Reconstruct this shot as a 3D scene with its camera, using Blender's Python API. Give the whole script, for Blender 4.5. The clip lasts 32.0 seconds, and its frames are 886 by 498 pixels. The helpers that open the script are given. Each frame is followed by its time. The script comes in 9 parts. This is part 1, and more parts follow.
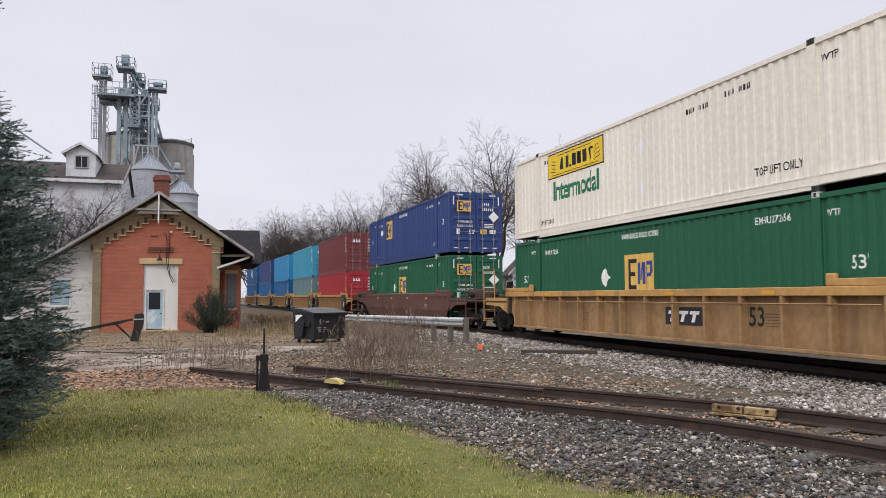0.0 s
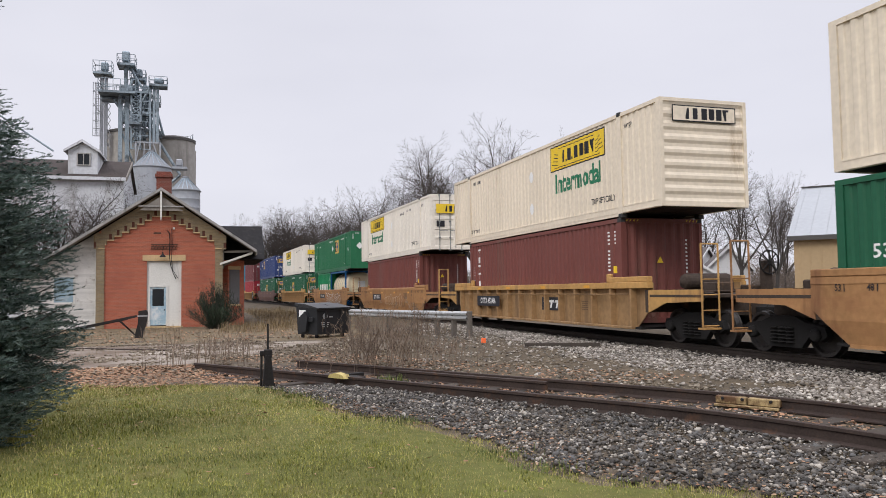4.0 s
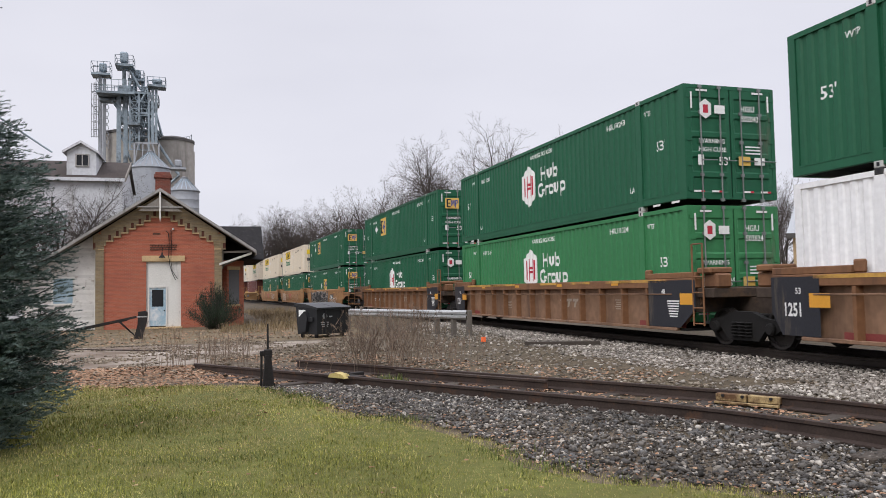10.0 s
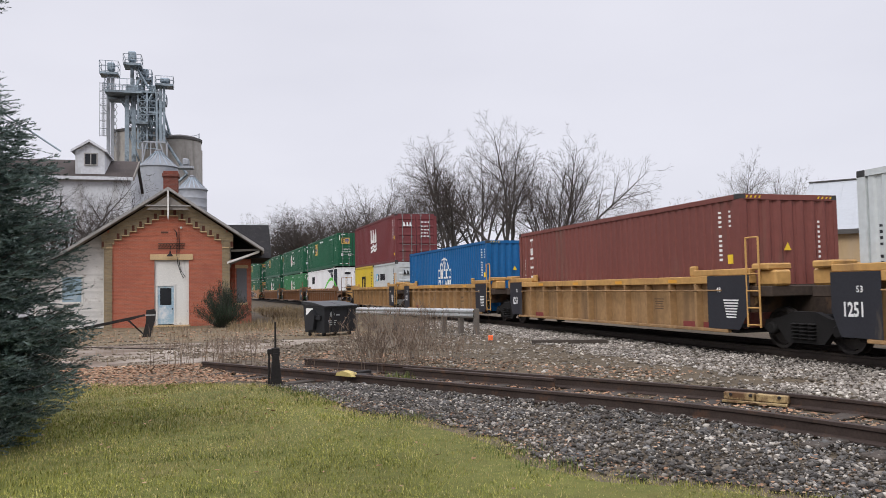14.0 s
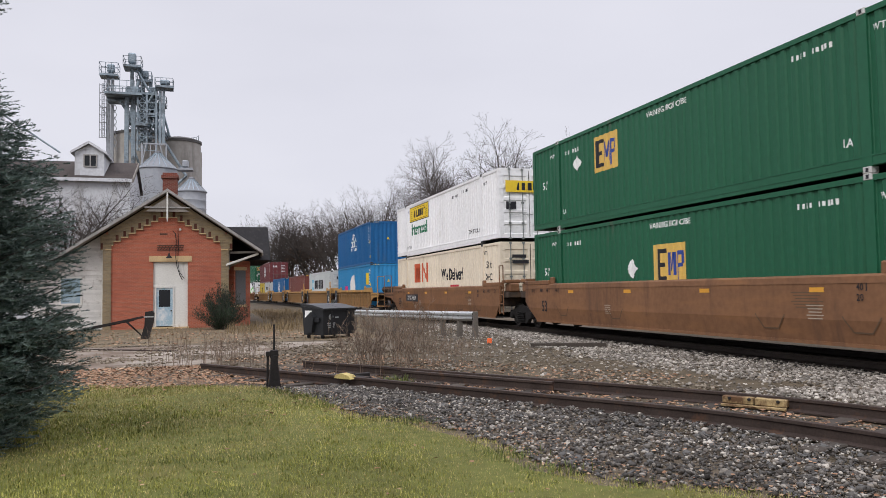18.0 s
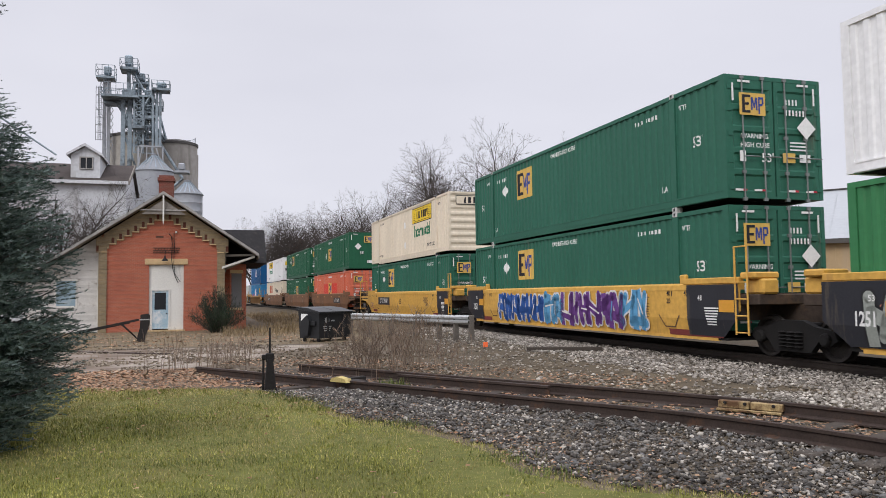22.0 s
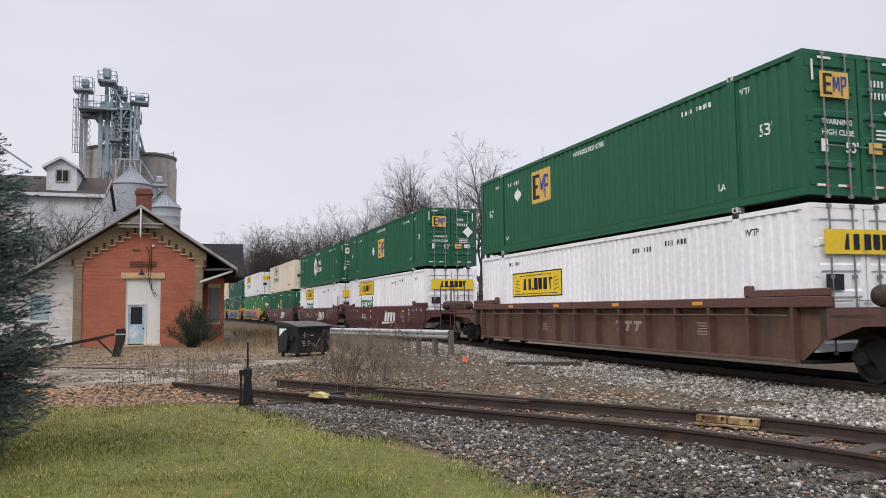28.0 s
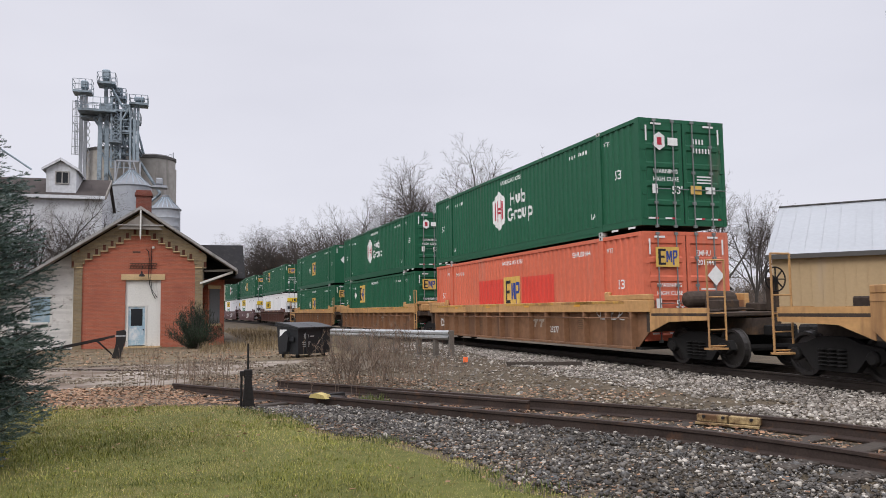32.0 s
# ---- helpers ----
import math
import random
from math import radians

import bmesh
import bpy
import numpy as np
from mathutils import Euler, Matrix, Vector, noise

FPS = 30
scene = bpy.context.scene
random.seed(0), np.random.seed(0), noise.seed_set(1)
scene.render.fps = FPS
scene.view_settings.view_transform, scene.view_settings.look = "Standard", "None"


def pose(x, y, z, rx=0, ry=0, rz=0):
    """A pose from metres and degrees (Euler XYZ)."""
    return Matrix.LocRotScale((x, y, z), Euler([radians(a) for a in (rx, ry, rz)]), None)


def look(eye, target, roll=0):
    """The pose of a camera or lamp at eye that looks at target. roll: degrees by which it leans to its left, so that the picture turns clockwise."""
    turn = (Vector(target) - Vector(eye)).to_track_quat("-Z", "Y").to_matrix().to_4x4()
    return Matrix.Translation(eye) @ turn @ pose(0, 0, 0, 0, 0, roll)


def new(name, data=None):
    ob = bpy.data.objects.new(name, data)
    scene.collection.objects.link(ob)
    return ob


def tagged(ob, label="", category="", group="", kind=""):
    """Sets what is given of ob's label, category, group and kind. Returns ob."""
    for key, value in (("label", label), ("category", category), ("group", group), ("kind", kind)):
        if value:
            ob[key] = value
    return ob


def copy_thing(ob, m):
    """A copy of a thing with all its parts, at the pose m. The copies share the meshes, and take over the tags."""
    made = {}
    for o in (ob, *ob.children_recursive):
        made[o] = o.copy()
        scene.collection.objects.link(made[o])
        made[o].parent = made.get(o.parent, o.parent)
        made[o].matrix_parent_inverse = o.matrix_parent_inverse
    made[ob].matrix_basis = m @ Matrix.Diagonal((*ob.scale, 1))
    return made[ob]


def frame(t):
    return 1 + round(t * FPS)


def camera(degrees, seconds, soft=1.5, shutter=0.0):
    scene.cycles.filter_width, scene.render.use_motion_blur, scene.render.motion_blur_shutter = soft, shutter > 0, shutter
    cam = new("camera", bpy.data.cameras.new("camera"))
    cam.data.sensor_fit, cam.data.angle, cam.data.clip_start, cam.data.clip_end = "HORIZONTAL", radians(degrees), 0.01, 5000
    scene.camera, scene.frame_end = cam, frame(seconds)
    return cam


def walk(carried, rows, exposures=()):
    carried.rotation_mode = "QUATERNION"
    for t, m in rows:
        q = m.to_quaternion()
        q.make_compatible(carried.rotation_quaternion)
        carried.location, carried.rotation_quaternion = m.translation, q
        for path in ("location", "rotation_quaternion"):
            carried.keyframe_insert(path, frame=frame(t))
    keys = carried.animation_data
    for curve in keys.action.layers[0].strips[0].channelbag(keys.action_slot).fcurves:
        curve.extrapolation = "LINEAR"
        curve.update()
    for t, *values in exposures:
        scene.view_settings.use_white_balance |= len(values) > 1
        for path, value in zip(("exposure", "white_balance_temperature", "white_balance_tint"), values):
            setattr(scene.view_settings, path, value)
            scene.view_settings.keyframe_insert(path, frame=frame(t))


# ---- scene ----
cam = camera(59.90, 32.0, soft=0.8, shutter=0.04)
EYE = (0.0, 0.0, 1.378)


def aim(yaw, pitch, roll):
    """Camera pose from its heading to the right of the track, its tilt and its lean."""
    y, p = radians(yaw), radians(pitch)
    way = Vector((math.sin(y) * math.cos(p), math.cos(y) * math.cos(p), math.sin(p)))
    return look(EYE, Vector(EYE) + way, roll)


HEADINGS = (
    (0, 17.089, 3.531, -0.223),
    (0.5, 17.075, 3.507, -0.317),
    (1, 16.931, 3.450, -0.371),
    (1.5, 16.896, 3.147, -0.467),
    (2, 16.972, 2.875, -0.559),
    (2.5, 16.961, 2.805, -0.649),
    (3, 16.944, 2.723, -0.762),
    (3.5, 16.893, 2.866, -0.733),
    (5.5, 16.862, 3.643, -0.884),
    (6, 16.929, 3.746, -1.040),
    (6.5, 16.956, 3.841, -0.986),
    (7, 17.013, 3.759, -0.934),
    (7.5, 17.024, 3.639, -0.912),
    (8, 16.957, 3.549, -1.064),
    (8.5, 16.940, 3.528, -1.151),
    (9, 16.896, 3.411, -1.258),
    (9.5, 16.910, 3.199, -1.289),
    (10, 16.937, 3.010, -1.081),
    (10.5, 16.942, 3.004, -0.994),
    (11, 16.965, 3.089, -1.104),
    (11.5, 16.972, 3.153, -1.042),
    (12, 16.944, 3.122, -1.016),
    (12.5, 16.813, 3.031, -1.078),
    (13, 16.617, 2.927, -1.129),
    (13.5, 16.436, 2.850, -1.075),
    (14, 16.405, 2.902, -1.081),
    (14.5, 16.410, 2.976, -1.027),
    (16.5, 16.470, 3.083, -0.881),
    (17, 16.491, 3.087, -0.843),
    (17.5, 16.500, 3.106, -0.891),
    (18, 16.473, 3.108, -0.882),
    (18.5, 16.469, 3.172, -0.812),
    (19, 16.569, 3.392, -0.708),
    (19.5, 16.598, 3.658, -0.565),
    (20, 17.032, 3.600, -0.569),
    (20.5, 16.978, 3.421, -0.807),
    (21, 16.421, 3.378, -0.997),
    (21.5, 16.446, 3.349, -0.875),
    (22, 16.746, 3.372, -0.711),
    (22.5, 16.753, 3.429, -0.813),
    (23, 16.762, 3.380, -0.950),
    (23.5, 16.844, 3.272, -1.023),
    (24, 17.020, 3.324, -0.988),
    (24.5, 17.271, 3.644, -0.794),
    (25, 17.461, 3.886, -0.758),
    (25.5, 17.753, 3.914, -0.682),
    (27.5, 18.174, 4.442, -0.696),
    (28, 18.268, 4.444, -0.649),
    (28.5, 18.328, 4.517, -0.706),
    (29, 18.380, 4.468, -0.877),
    (29.5, 18.380, 4.498, -0.942),
    (30, 18.381, 4.540, -0.997),
    (30.5, 18.326, 4.574, -0.992),
    (31, 18.294, 4.573, -0.903),
    (31.5, 18.294, 4.513, -0.865),
    (32, 18.270, 4.472, -0.878),
)
walk(cam, [(t, aim(y, p, r)) for t, y, p, r in HEADINGS], exposures=((0.0, 0.0), (14.0, 0.0), (17.0, -0.05), (32.0, -0.05)))

# ---------------------------------------------------------------- light
world = bpy.data.worlds.new("overcast_sky")
scene.world = world
world.use_nodes = True
wn, wl = world.node_tree.nodes, world.node_tree.links
wn.clear()
sky = wn.new("ShaderNodeTexSky")
sky.sky_type, sky.sun_disc = "NISHITA", False
sky.sun_elevation, sky.sun_rotation = radians(40), radians(225)
sky_bg = wn.new("ShaderNodeBackground")
sky_bg.inputs["Strength"].default_value = 0.006
wl.new(sky.outputs[0], sky_bg.inputs["Color"])
tc = wn.new("ShaderNodeTexCoord")
mp = wn.new("ShaderNodeMapping")
mp.inputs["Scale"].default_value = (1.0, 1.0, 3.0)
cloud = wn.new("ShaderNodeTexNoise")
cloud.inputs["Scale"].default_value, cloud.inputs["Detail"].default_value = 1.6, 4.0
ramp = wn.new("ShaderNodeValToRGB")
ramp.color_ramp.elements[0].position, ramp.color_ramp.elements[1].position = 0.3, 0.7
ramp.color_ramp.elements[0].color = (0.680, 0.680, 0.762, 1)
ramp.color_ramp.elements[1].color = (0.775, 0.772, 0.852, 1)
cloud_bg = wn.new("ShaderNodeBackground")
cloud_bg.inputs["Strength"].default_value = 0.92
wl.new(tc.outputs["Generated"], mp.inputs["Vector"])
wl.new(mp.outputs[0], cloud.inputs["Vector"])
wl.new(cloud.outputs["Fac"], ramp.inputs["Fac"])
wl.new(ramp.outputs["Color"], cloud_bg.inputs["Color"])
# an overcast sky is brightest overhead
sep = wn.new("ShaderNodeSeparateXYZ")
zen = wn.new("ShaderNodeMapRange")
zen.interpolation_type = "SMOOTHSTEP"
zen.inputs["From Min"].default_value, zen.inputs["From Max"].default_value = 0.35, 0.95
zen.inputs["To Min"].default_value, zen.inputs["To Max"].default_value = 1.0, 2.9
wl.new(tc.outputs["Generated"], sep.inputs[0])
wl.new(sep.outputs["Z"], zen.inputs["Value"])
wl.new(zen.outputs[0], cloud_bg.inputs["Strength"])
both = wn.new("ShaderNodeAddShader")
wl.new(sky_bg.outputs[0], both.inputs[0])
wl.new(cloud_bg.outputs[0], both.inputs[1])
wo = wn.new("ShaderNodeOutputWorld")
wl.new(both.outputs[0], wo.inputs["Surface"])

sun = new("sun", bpy.data.lights.new("sun", "SUN"))
sun.data.energy, sun.data.angle, sun.data.color = 1.45, radians(25), (1.0, 0.97, 0.93)
sun.matrix_basis = look((0, 0, 50), (26, 26, 20))

# ---------------------------------------------------------------- materials
MATS = {}


def mat(name, col, rough=0.6, metal=0.0, var=0.15, scale=6.0, bump=0.0, dirt=None, dirt_amt=0.0, streak=False, rnd=0.0, bscale=None, wear=None):
    """A surface with two scales of noise; dirt: a second colour in patches, streak: patches drawn out downwards."""
    if name in MATS:
        return MATS[name]
    m = bpy.data.materials.new(name)
    m.use_nodes = True
    n, l = m.node_tree.nodes, m.node_tree.links
    b = n["Principled BSDF"]
    b.inputs["Roughness"].default_value, b.inputs["Metallic"].default_value = rough, metal
    b.inputs["Specular IOR Level"].default_value = 0.24
    co = n.new("ShaderNodeTexCoord")
    fine = n.new("ShaderNodeTexNoise")
    fine.inputs["Scale"].default_value, fine.inputs["Detail"].default_value = scale * 5, 5.0
    wide = n.new("ShaderNodeTexNoise")
    wide.inputs["Scale"].default_value, wide.inputs["Detail"].default_value = scale * 0.35, 6.0
    src = co.outputs["Object"]
    if streak:
        mpn = n.new("ShaderNodeMapping")
        mpn.inputs["Scale"].default_value = (1.0, 1.0, 0.12)
        l.new(src, mpn.inputs["Vector"])
        l.new(mpn.outputs[0], wide.inputs["Vector"])
    else:
        l.new(src, wide.inputs["Vector"])
    l.new(src, fine.inputs["Vector"])
    add = n.new("ShaderNodeMath")
    add.operation = "ADD"
    l.new(fine.outputs["Fac"], add.inputs[0])
    l.new(wide.outputs["Fac"], add.inputs[1])
    rg = n.new("ShaderNodeMapRange")
    rg.inputs["From Min"].default_value, rg.inputs["From Max"].default_value = 0.6, 1.4
    rg.inputs["To Min"].default_value, rg.inputs["To Max"].default_value = 1 - var, 1 + var
    l.new(add.outputs[0], rg.inputs["Value"])
    shade = rg.outputs[0]
    if rnd:
        oi = n.new("ShaderNodeObjectInfo")
        rr = n.new("ShaderNodeMapRange")
        rr.inputs["To Min"].default_value, rr.inputs["To Max"].default_value = 1 - rnd, 1 + rnd
        l.new(oi.outputs["Random"], rr.inputs["Value"])
        mul = n.new("ShaderNodeMath")
        mul.operation = "MULTIPLY"
        l.new(shade, mul.inputs[0])
        l.new(rr.outputs[0], mul.inputs[1])
        shade = mul.outputs[0]
    sc = n.new("ShaderNodeVectorMath")
    sc.operation = "SCALE"
    sc.inputs[0].default_value = col
    l.new(shade, sc.inputs["Scale"])
    out = sc.outputs[0]
    if dirt:
        thr = n.new("ShaderNodeMapRange")
        thr.inputs["From Min"].default_value, thr.inputs["From Max"].default_value = 0.64 - dirt_amt * 0.3, 0.74 - dirt_amt * 0.2
        d2 = n.new("ShaderNodeTexNoise")
        d2.inputs["Scale"].default_value, d2.inputs["Detail"].default_value, d2.inputs["Roughness"].default_value = scale * 0.6, 8.0, 0.68
        if streak:
            l.new(mpn.outputs[0], d2.inputs["Vector"])
        else:
            l.new(src, d2.inputs["Vector"])
        l.new(d2.outputs["Fac"], thr.inputs["Value"])
        mx = n.new("ShaderNodeMix")
        mx.data_type = "RGBA"
        l.new(thr.outputs[0], mx.inputs["Factor"])
        l.new(out, mx.inputs["A"])
        mx.inputs["B"].default_value = (*dirt, 1)
        out = mx.outputs["Result"]
    if wear:
        # faded or rusted patches drawn out along the thing
        wm_ = n.new("ShaderNodeMapping")
        wm_.inputs["Scale"].default_value = (1.0, 0.35, 1.6)
        wm_.inputs["Location"].default_value = (3.1, 7.7, 1.3)
        l.new(src, wm_.inputs["Vector"])
        w3 = n.new("ShaderNodeTexNoise")
        w3.inputs["Scale"].default_value, w3.inputs["Detail"].default_value, w3.inputs["Roughness"].default_value = 1.1, 7.0, 0.62
        l.new(wm_.outputs[0], w3.inputs["Vector"])
        wr = n.new("ShaderNodeMapRange")
        wr.inputs["From Min"].default_value, wr.inputs["From Max"].default_value, wr.inputs["To Max"].default_value = 0.52, 0.70, 0.75
        l.new(w3.outputs["Fac"], wr.inputs["Value"])
        wx = n.new("ShaderNodeMix")
        wx.data_type = "RGBA"
        l.new(wr.outputs[0], wx.inputs["Factor"])
        l.new(out, wx.inputs["A"])
        wx.inputs["B"].default_value = (*wear, 1)
        out = wx.outputs["Result"]
    l.new(out, b.inputs["Base Color"])
    if bump:
        bp = n.new("ShaderNodeBump")
        bp.inputs["Strength"].default_value, bp.inputs["Distance"].default_value = 0.6, bump
        if bscale:
            fb = n.new("ShaderNodeTexNoise")
            fb.inputs["Scale"].default_value, fb.inputs["Detail"].default_value = bscale, 4.0
            l.new(src, fb.inputs["Vector"])
            l.new(fb.outputs["Fac"], bp.inputs["Height"])
        else:
            l.new(fine.outputs["Fac"], bp.inputs["Height"])
        l.new(bp.outputs[0], b.inputs["Normal"])
    MATS[name] = m
    return m


def island(name, cols, rough=0.8, bump=0.0, patch=0.7, swing=0.25):
    """Loose pieces in one mesh, each taking its own colour from a ramp."""
    if name in MATS:
        return MATS[name]
    m = bpy.data.materials.new(name)
    m.use_nodes = True
    n, l = m.node_tree.nodes, m.node_tree.links
    b = n["Principled BSDF"]
    b.inputs["Roughness"].default_value = rough
    b.inputs["Specular IOR Level"].default_value = 0.25
    g = n.new("ShaderNodeNewGeometry")
    r = n.new("ShaderNodeValToRGB")
    r.color_ramp.elements[0].color, r.color_ramp.elements[1].color = (*cols[0], 1), (*cols[-1], 1)
    for i, c in enumerate(cols[1:-1]):
        e = r.color_ramp.elements.new((i + 1) / (len(cols) - 1))
        e.color = (*c, 1)
    l.new(g.outputs["Random Per Island"], r.inputs["Fac"])
    co = n.new("ShaderNodeTexCoord")
    t = n.new("ShaderNodeTexNoise")
    t.inputs["Scale"].default_value, t.inputs["Detail"].default_value = patch, 4.0
    l.new(co.outputs["Object"], t.inputs["Vector"])
    mr = n.new("ShaderNodeMapRange")
    mr.inputs["From Min"].default_value, mr.inputs["From Max"].default_value = 0.35, 0.65
    mr.inputs["To Min"].default_value, mr.inputs["To Max"].default_value = 1 - swing, 1 + swing
    l.new(t.outputs["Fac"], mr.inputs["Value"])
    sc = n.new("ShaderNodeVectorMath")
    sc.operation = "SCALE"
    l.new(r.outputs["Color"], sc.inputs[0])
    l.new(mr.outputs[0], sc.inputs["Scale"])
    l.new(sc.outputs[0], b.inputs["Base Color"])
    if bump:
        bp = n.new("ShaderNodeBump")
        bp.inputs["Distance"].default_value = bump
        l.new(t.outputs["Fac"], bp.inputs["Height"])
        l.new(bp.outputs[0], b.inputs["Normal"])
    MATS[name] = m
    return m


# ---------------------------------------------------------------- mesh helpers
class Shape:
    """Vertices and faces of one mesh, gathered from simple solids."""

    def __init__(self):
        self.v, self.f = [], []

    def add(self, verts, faces):
        k = len(self.v)
        self.v += [tuple(p) for p in verts]
        self.f += [tuple(i + k for i in f) for f in faces]
        return self

    def box(self, x0, x1, y0, y1, z0, z1, bev=0.0):
        if bev:
            bm = bmesh.new()
            bmesh.ops.create_cube(bm, size=1)
            bmesh.ops.scale(bm, vec=(x1 - x0, y1 - y0, z1 - z0), verts=bm.verts)
            bmesh.ops.translate(bm, vec=((x0 + x1) / 2, (y0 + y1) / 2, (z0 + z1) / 2), verts=bm.verts)
            bmesh.ops.bevel(bm, geom=bm.edges[:], offset=bev, segments=1, affect="EDGES")
            self.take(bm)
            return self
        v = [(x, y, z) for z in (z0, z1) for y in (y0, y1) for x in (x0, x1)]
        return self.add(v, [(0, 2, 3, 1), (4, 5, 7, 6), (0, 1, 5, 4), (2, 6, 7, 3), (0, 4, 6, 2), (1, 3, 7, 5)])

    def take(self, bm):
        bm.verts.index_update()
        self.add([v.co for v in bm.verts], [[v.index for v in f.verts] for f in bm.faces])
        bm.free()

    def beam(self, a, b, w, h=None, up=(0, 0, 1)):
        """A square bar from a to b."""
        h = w if h is None else h
        a, b = Vector(a), Vector(b)
        d = (b - a).normalized()
        u = Vector(up)
        if abs(d.dot(u)) > 0.98:
            u = Vector((0, 1, 0))
        s = d.cross(u).normalized()
        u = s.cross(d)
        v = [p + s * (i * w / 2) + u * (j * h / 2) for p in (a, b) for i, j in ((-1, -1), (1, -1), (1, 1), (-1, 1))]
        return self.add(v, [(0, 1, 2, 3), (7, 6, 5, 4), (0, 4, 5, 1), (1, 5, 6, 2), (2, 6, 7, 3), (3, 7, 4, 0)])

    def rod(self, a, b, r0, r1=None, n=8, caps=True):
        r1 = r0 if r1 is None else r1
        a, b = Vector(a), Vector(b)
        d = (b - a).normalized()
        u = Vector((0, 0, 1)) if abs(d.z) < 0.95 else Vector((1, 0, 0))
        s = d.cross(u).normalized()
        u = s.cross(d)
        ring = [s * math.cos(k * math.tau / n) + u * math.sin(k * math.tau / n) for k in range(n)]
        v = [a + p * r0 for p in ring] + [b + p * r1 for p in ring]
        f = [(k, (k + 1) % n, n + (k + 1) % n, n + k) for k in range(n)]
        if caps:
            f += [tuple(range(n - 1, -1, -1)), tuple(range(n, 2 * n))]
        return self.add(v, f)

    def lathe(self, c, prof, n=24, axis="z"):
        """A turned form: prof is a row of (radius, height) along the axis through c."""
        v = []
        for r, h in prof:
            for k in range(n):
                a = k * math.tau / n
                p = (r * math.cos(a), r * math.sin(a), h)
                if axis == "x":
                    p = (h, r * math.cos(a), r * math.sin(a))
                elif axis == "y":
                    p = (r * math.cos(a), h, r * math.sin(a))
                v.append((c[0] + p[0], c[1] + p[1], c[2] + p[2]))
        f = []
        for j in range(len(prof) - 1):
            f += [(j * n + k, j * n + (k + 1) % n, (j + 1) * n + (k + 1) % n, (j + 1) * n + k) for k in range(n)]
        f += [tuple(range(n - 1, -1, -1)), tuple(range((len(prof) - 1) * n, len(prof) * n))]
        return self.add(v, f)

    def prism(self, outline, axis, a, b):
        """An outline of 2D points drawn out along one axis from a to b."""
        n = len(outline)

        def at(p, h):
            return {"x": (h, p[0], p[1]), "y": (p[0], h, p[1]), "z": (p[0], p[1], h)}[axis]
        v = [at(p, a) for p in outline] + [at(p, b) for p in outline]
        return self.add(v, [tuple(range(n - 1, -1, -1)), tuple(range(n, 2 * n))] + [(k, (k + 1) % n, n + (k + 1) % n, n + k) for k in range(n)])

    def mesh(self, name, fix=True):
        me = bpy.data.meshes.new(name)
        me.from_pydata(self.v, [], self.f)
        if fix and len(self.f) < 20000:
            bm = bmesh.new()
            bm.from_mesh(me)
            bmesh.ops.recalc_face_normals(bm, faces=bm.faces[:])
            bm.to_mesh(me)
            bm.free()
        return me


def put(name, me, material, parent=None, label="", m=None):
    ob = new(name, me)
    if material is not None and not me.materials:
        me.materials.append(material)
    if parent is not None:
        ob.parent = parent
    if m is not None:
        ob.matrix_basis = m
    if label:
        ob["label"] = label
    return ob


def part(name, sh, material, parent=None, label="", m=None, smooth=False):
    me = sh.mesh(name)
    if smooth:
        me.polygons.foreach_set("use_smooth", [True] * len(me.polygons))
        me.set_sharp_from_angle(angle=radians(40))
    return put(name, me, material, parent, label, m)


def root(name, m=None):
    ob = new(name)
    ob.empty_display_size = 0.3
    if m is not None:
        ob.matrix_basis = m
    return ob

# ---------------------------------------------------------------- ground and tracks
def smooth(a, b, t):
    t = min(1.0, max(0.0, (t - a) / (b - a)))
    return t * t * (3 - 2 * t)


TRACK_X, CURVE_START, CURVE_R = 12.124, -3.5, 2000.0


def along(u):
    """Place and heading on the main track, u metres along it."""
    d = max(0.0, u - CURVE_START)
    a = d / CURVE_R
    return TRACK_X - CURVE_R * (1 - math.cos(a)), (u if d == 0 else CURVE_START + CURVE_R * math.sin(a)), a


def track_x(y):
    d = max(0.0, y - CURVE_START)
    return TRACK_X - d * d / (2 * CURVE_R)


SPUR = [(7.75, -6.0), (7.45, 0.0), (6.9, 4.6), (6.55, 6.4), (5.85, 8.15), (4.42, 10.42), (3.2, 12.3), (1.9, 14.3), (0.55, 16.35), (-1.2, 19.0), (-3.4, 22.2), (-6.5, 26.5)]


def spur_line(y):
    for (x0, y0), (x1, y1) in zip(SPUR, SPUR[1:]):
        if y <= y1:
            return x0 + (x1 - x0) * max(0.0, (y - y0) / (y1 - y0))
    return SPUR[-1][0]


def height(x, y):
    """The lie of the land: level lawn, falling a little towards the station, ballast bed under the main track."""
    h = -0.15 - 0.35 * smooth(17, 42, y) - 0.25 * smooth(60, 160, y)
    d = abs(x - track_x(y))
    bed = -0.20
    h += (bed - h) * (1 - smooth(1.7, 4.2, d))
    h += 0.03 * noise.noise((x * 0.25, y * 0.25, 0.0)) * smooth(3.0, 6.0, d)
    if -8 < y < 16.6:
        h -= 0.052 * (1 - smooth(1.3, 1.8, abs(x - spur_line(y)) * 0.87)) * (1 - smooth(14.8, 16.4, y))
    return h


def sheet(name, xs, ys, lift=0.0):
    s = Shape()
    nx = len(xs)
    s.v = [(x, y, height(x, y) + lift) for y in ys for x in xs]
    s.f = [(j * nx + i, j * nx + i + 1, (j + 1) * nx + i + 1, (j + 1) * nx + i) for j in range(len(ys) - 1) for i in range(nx - 1)]
    return s


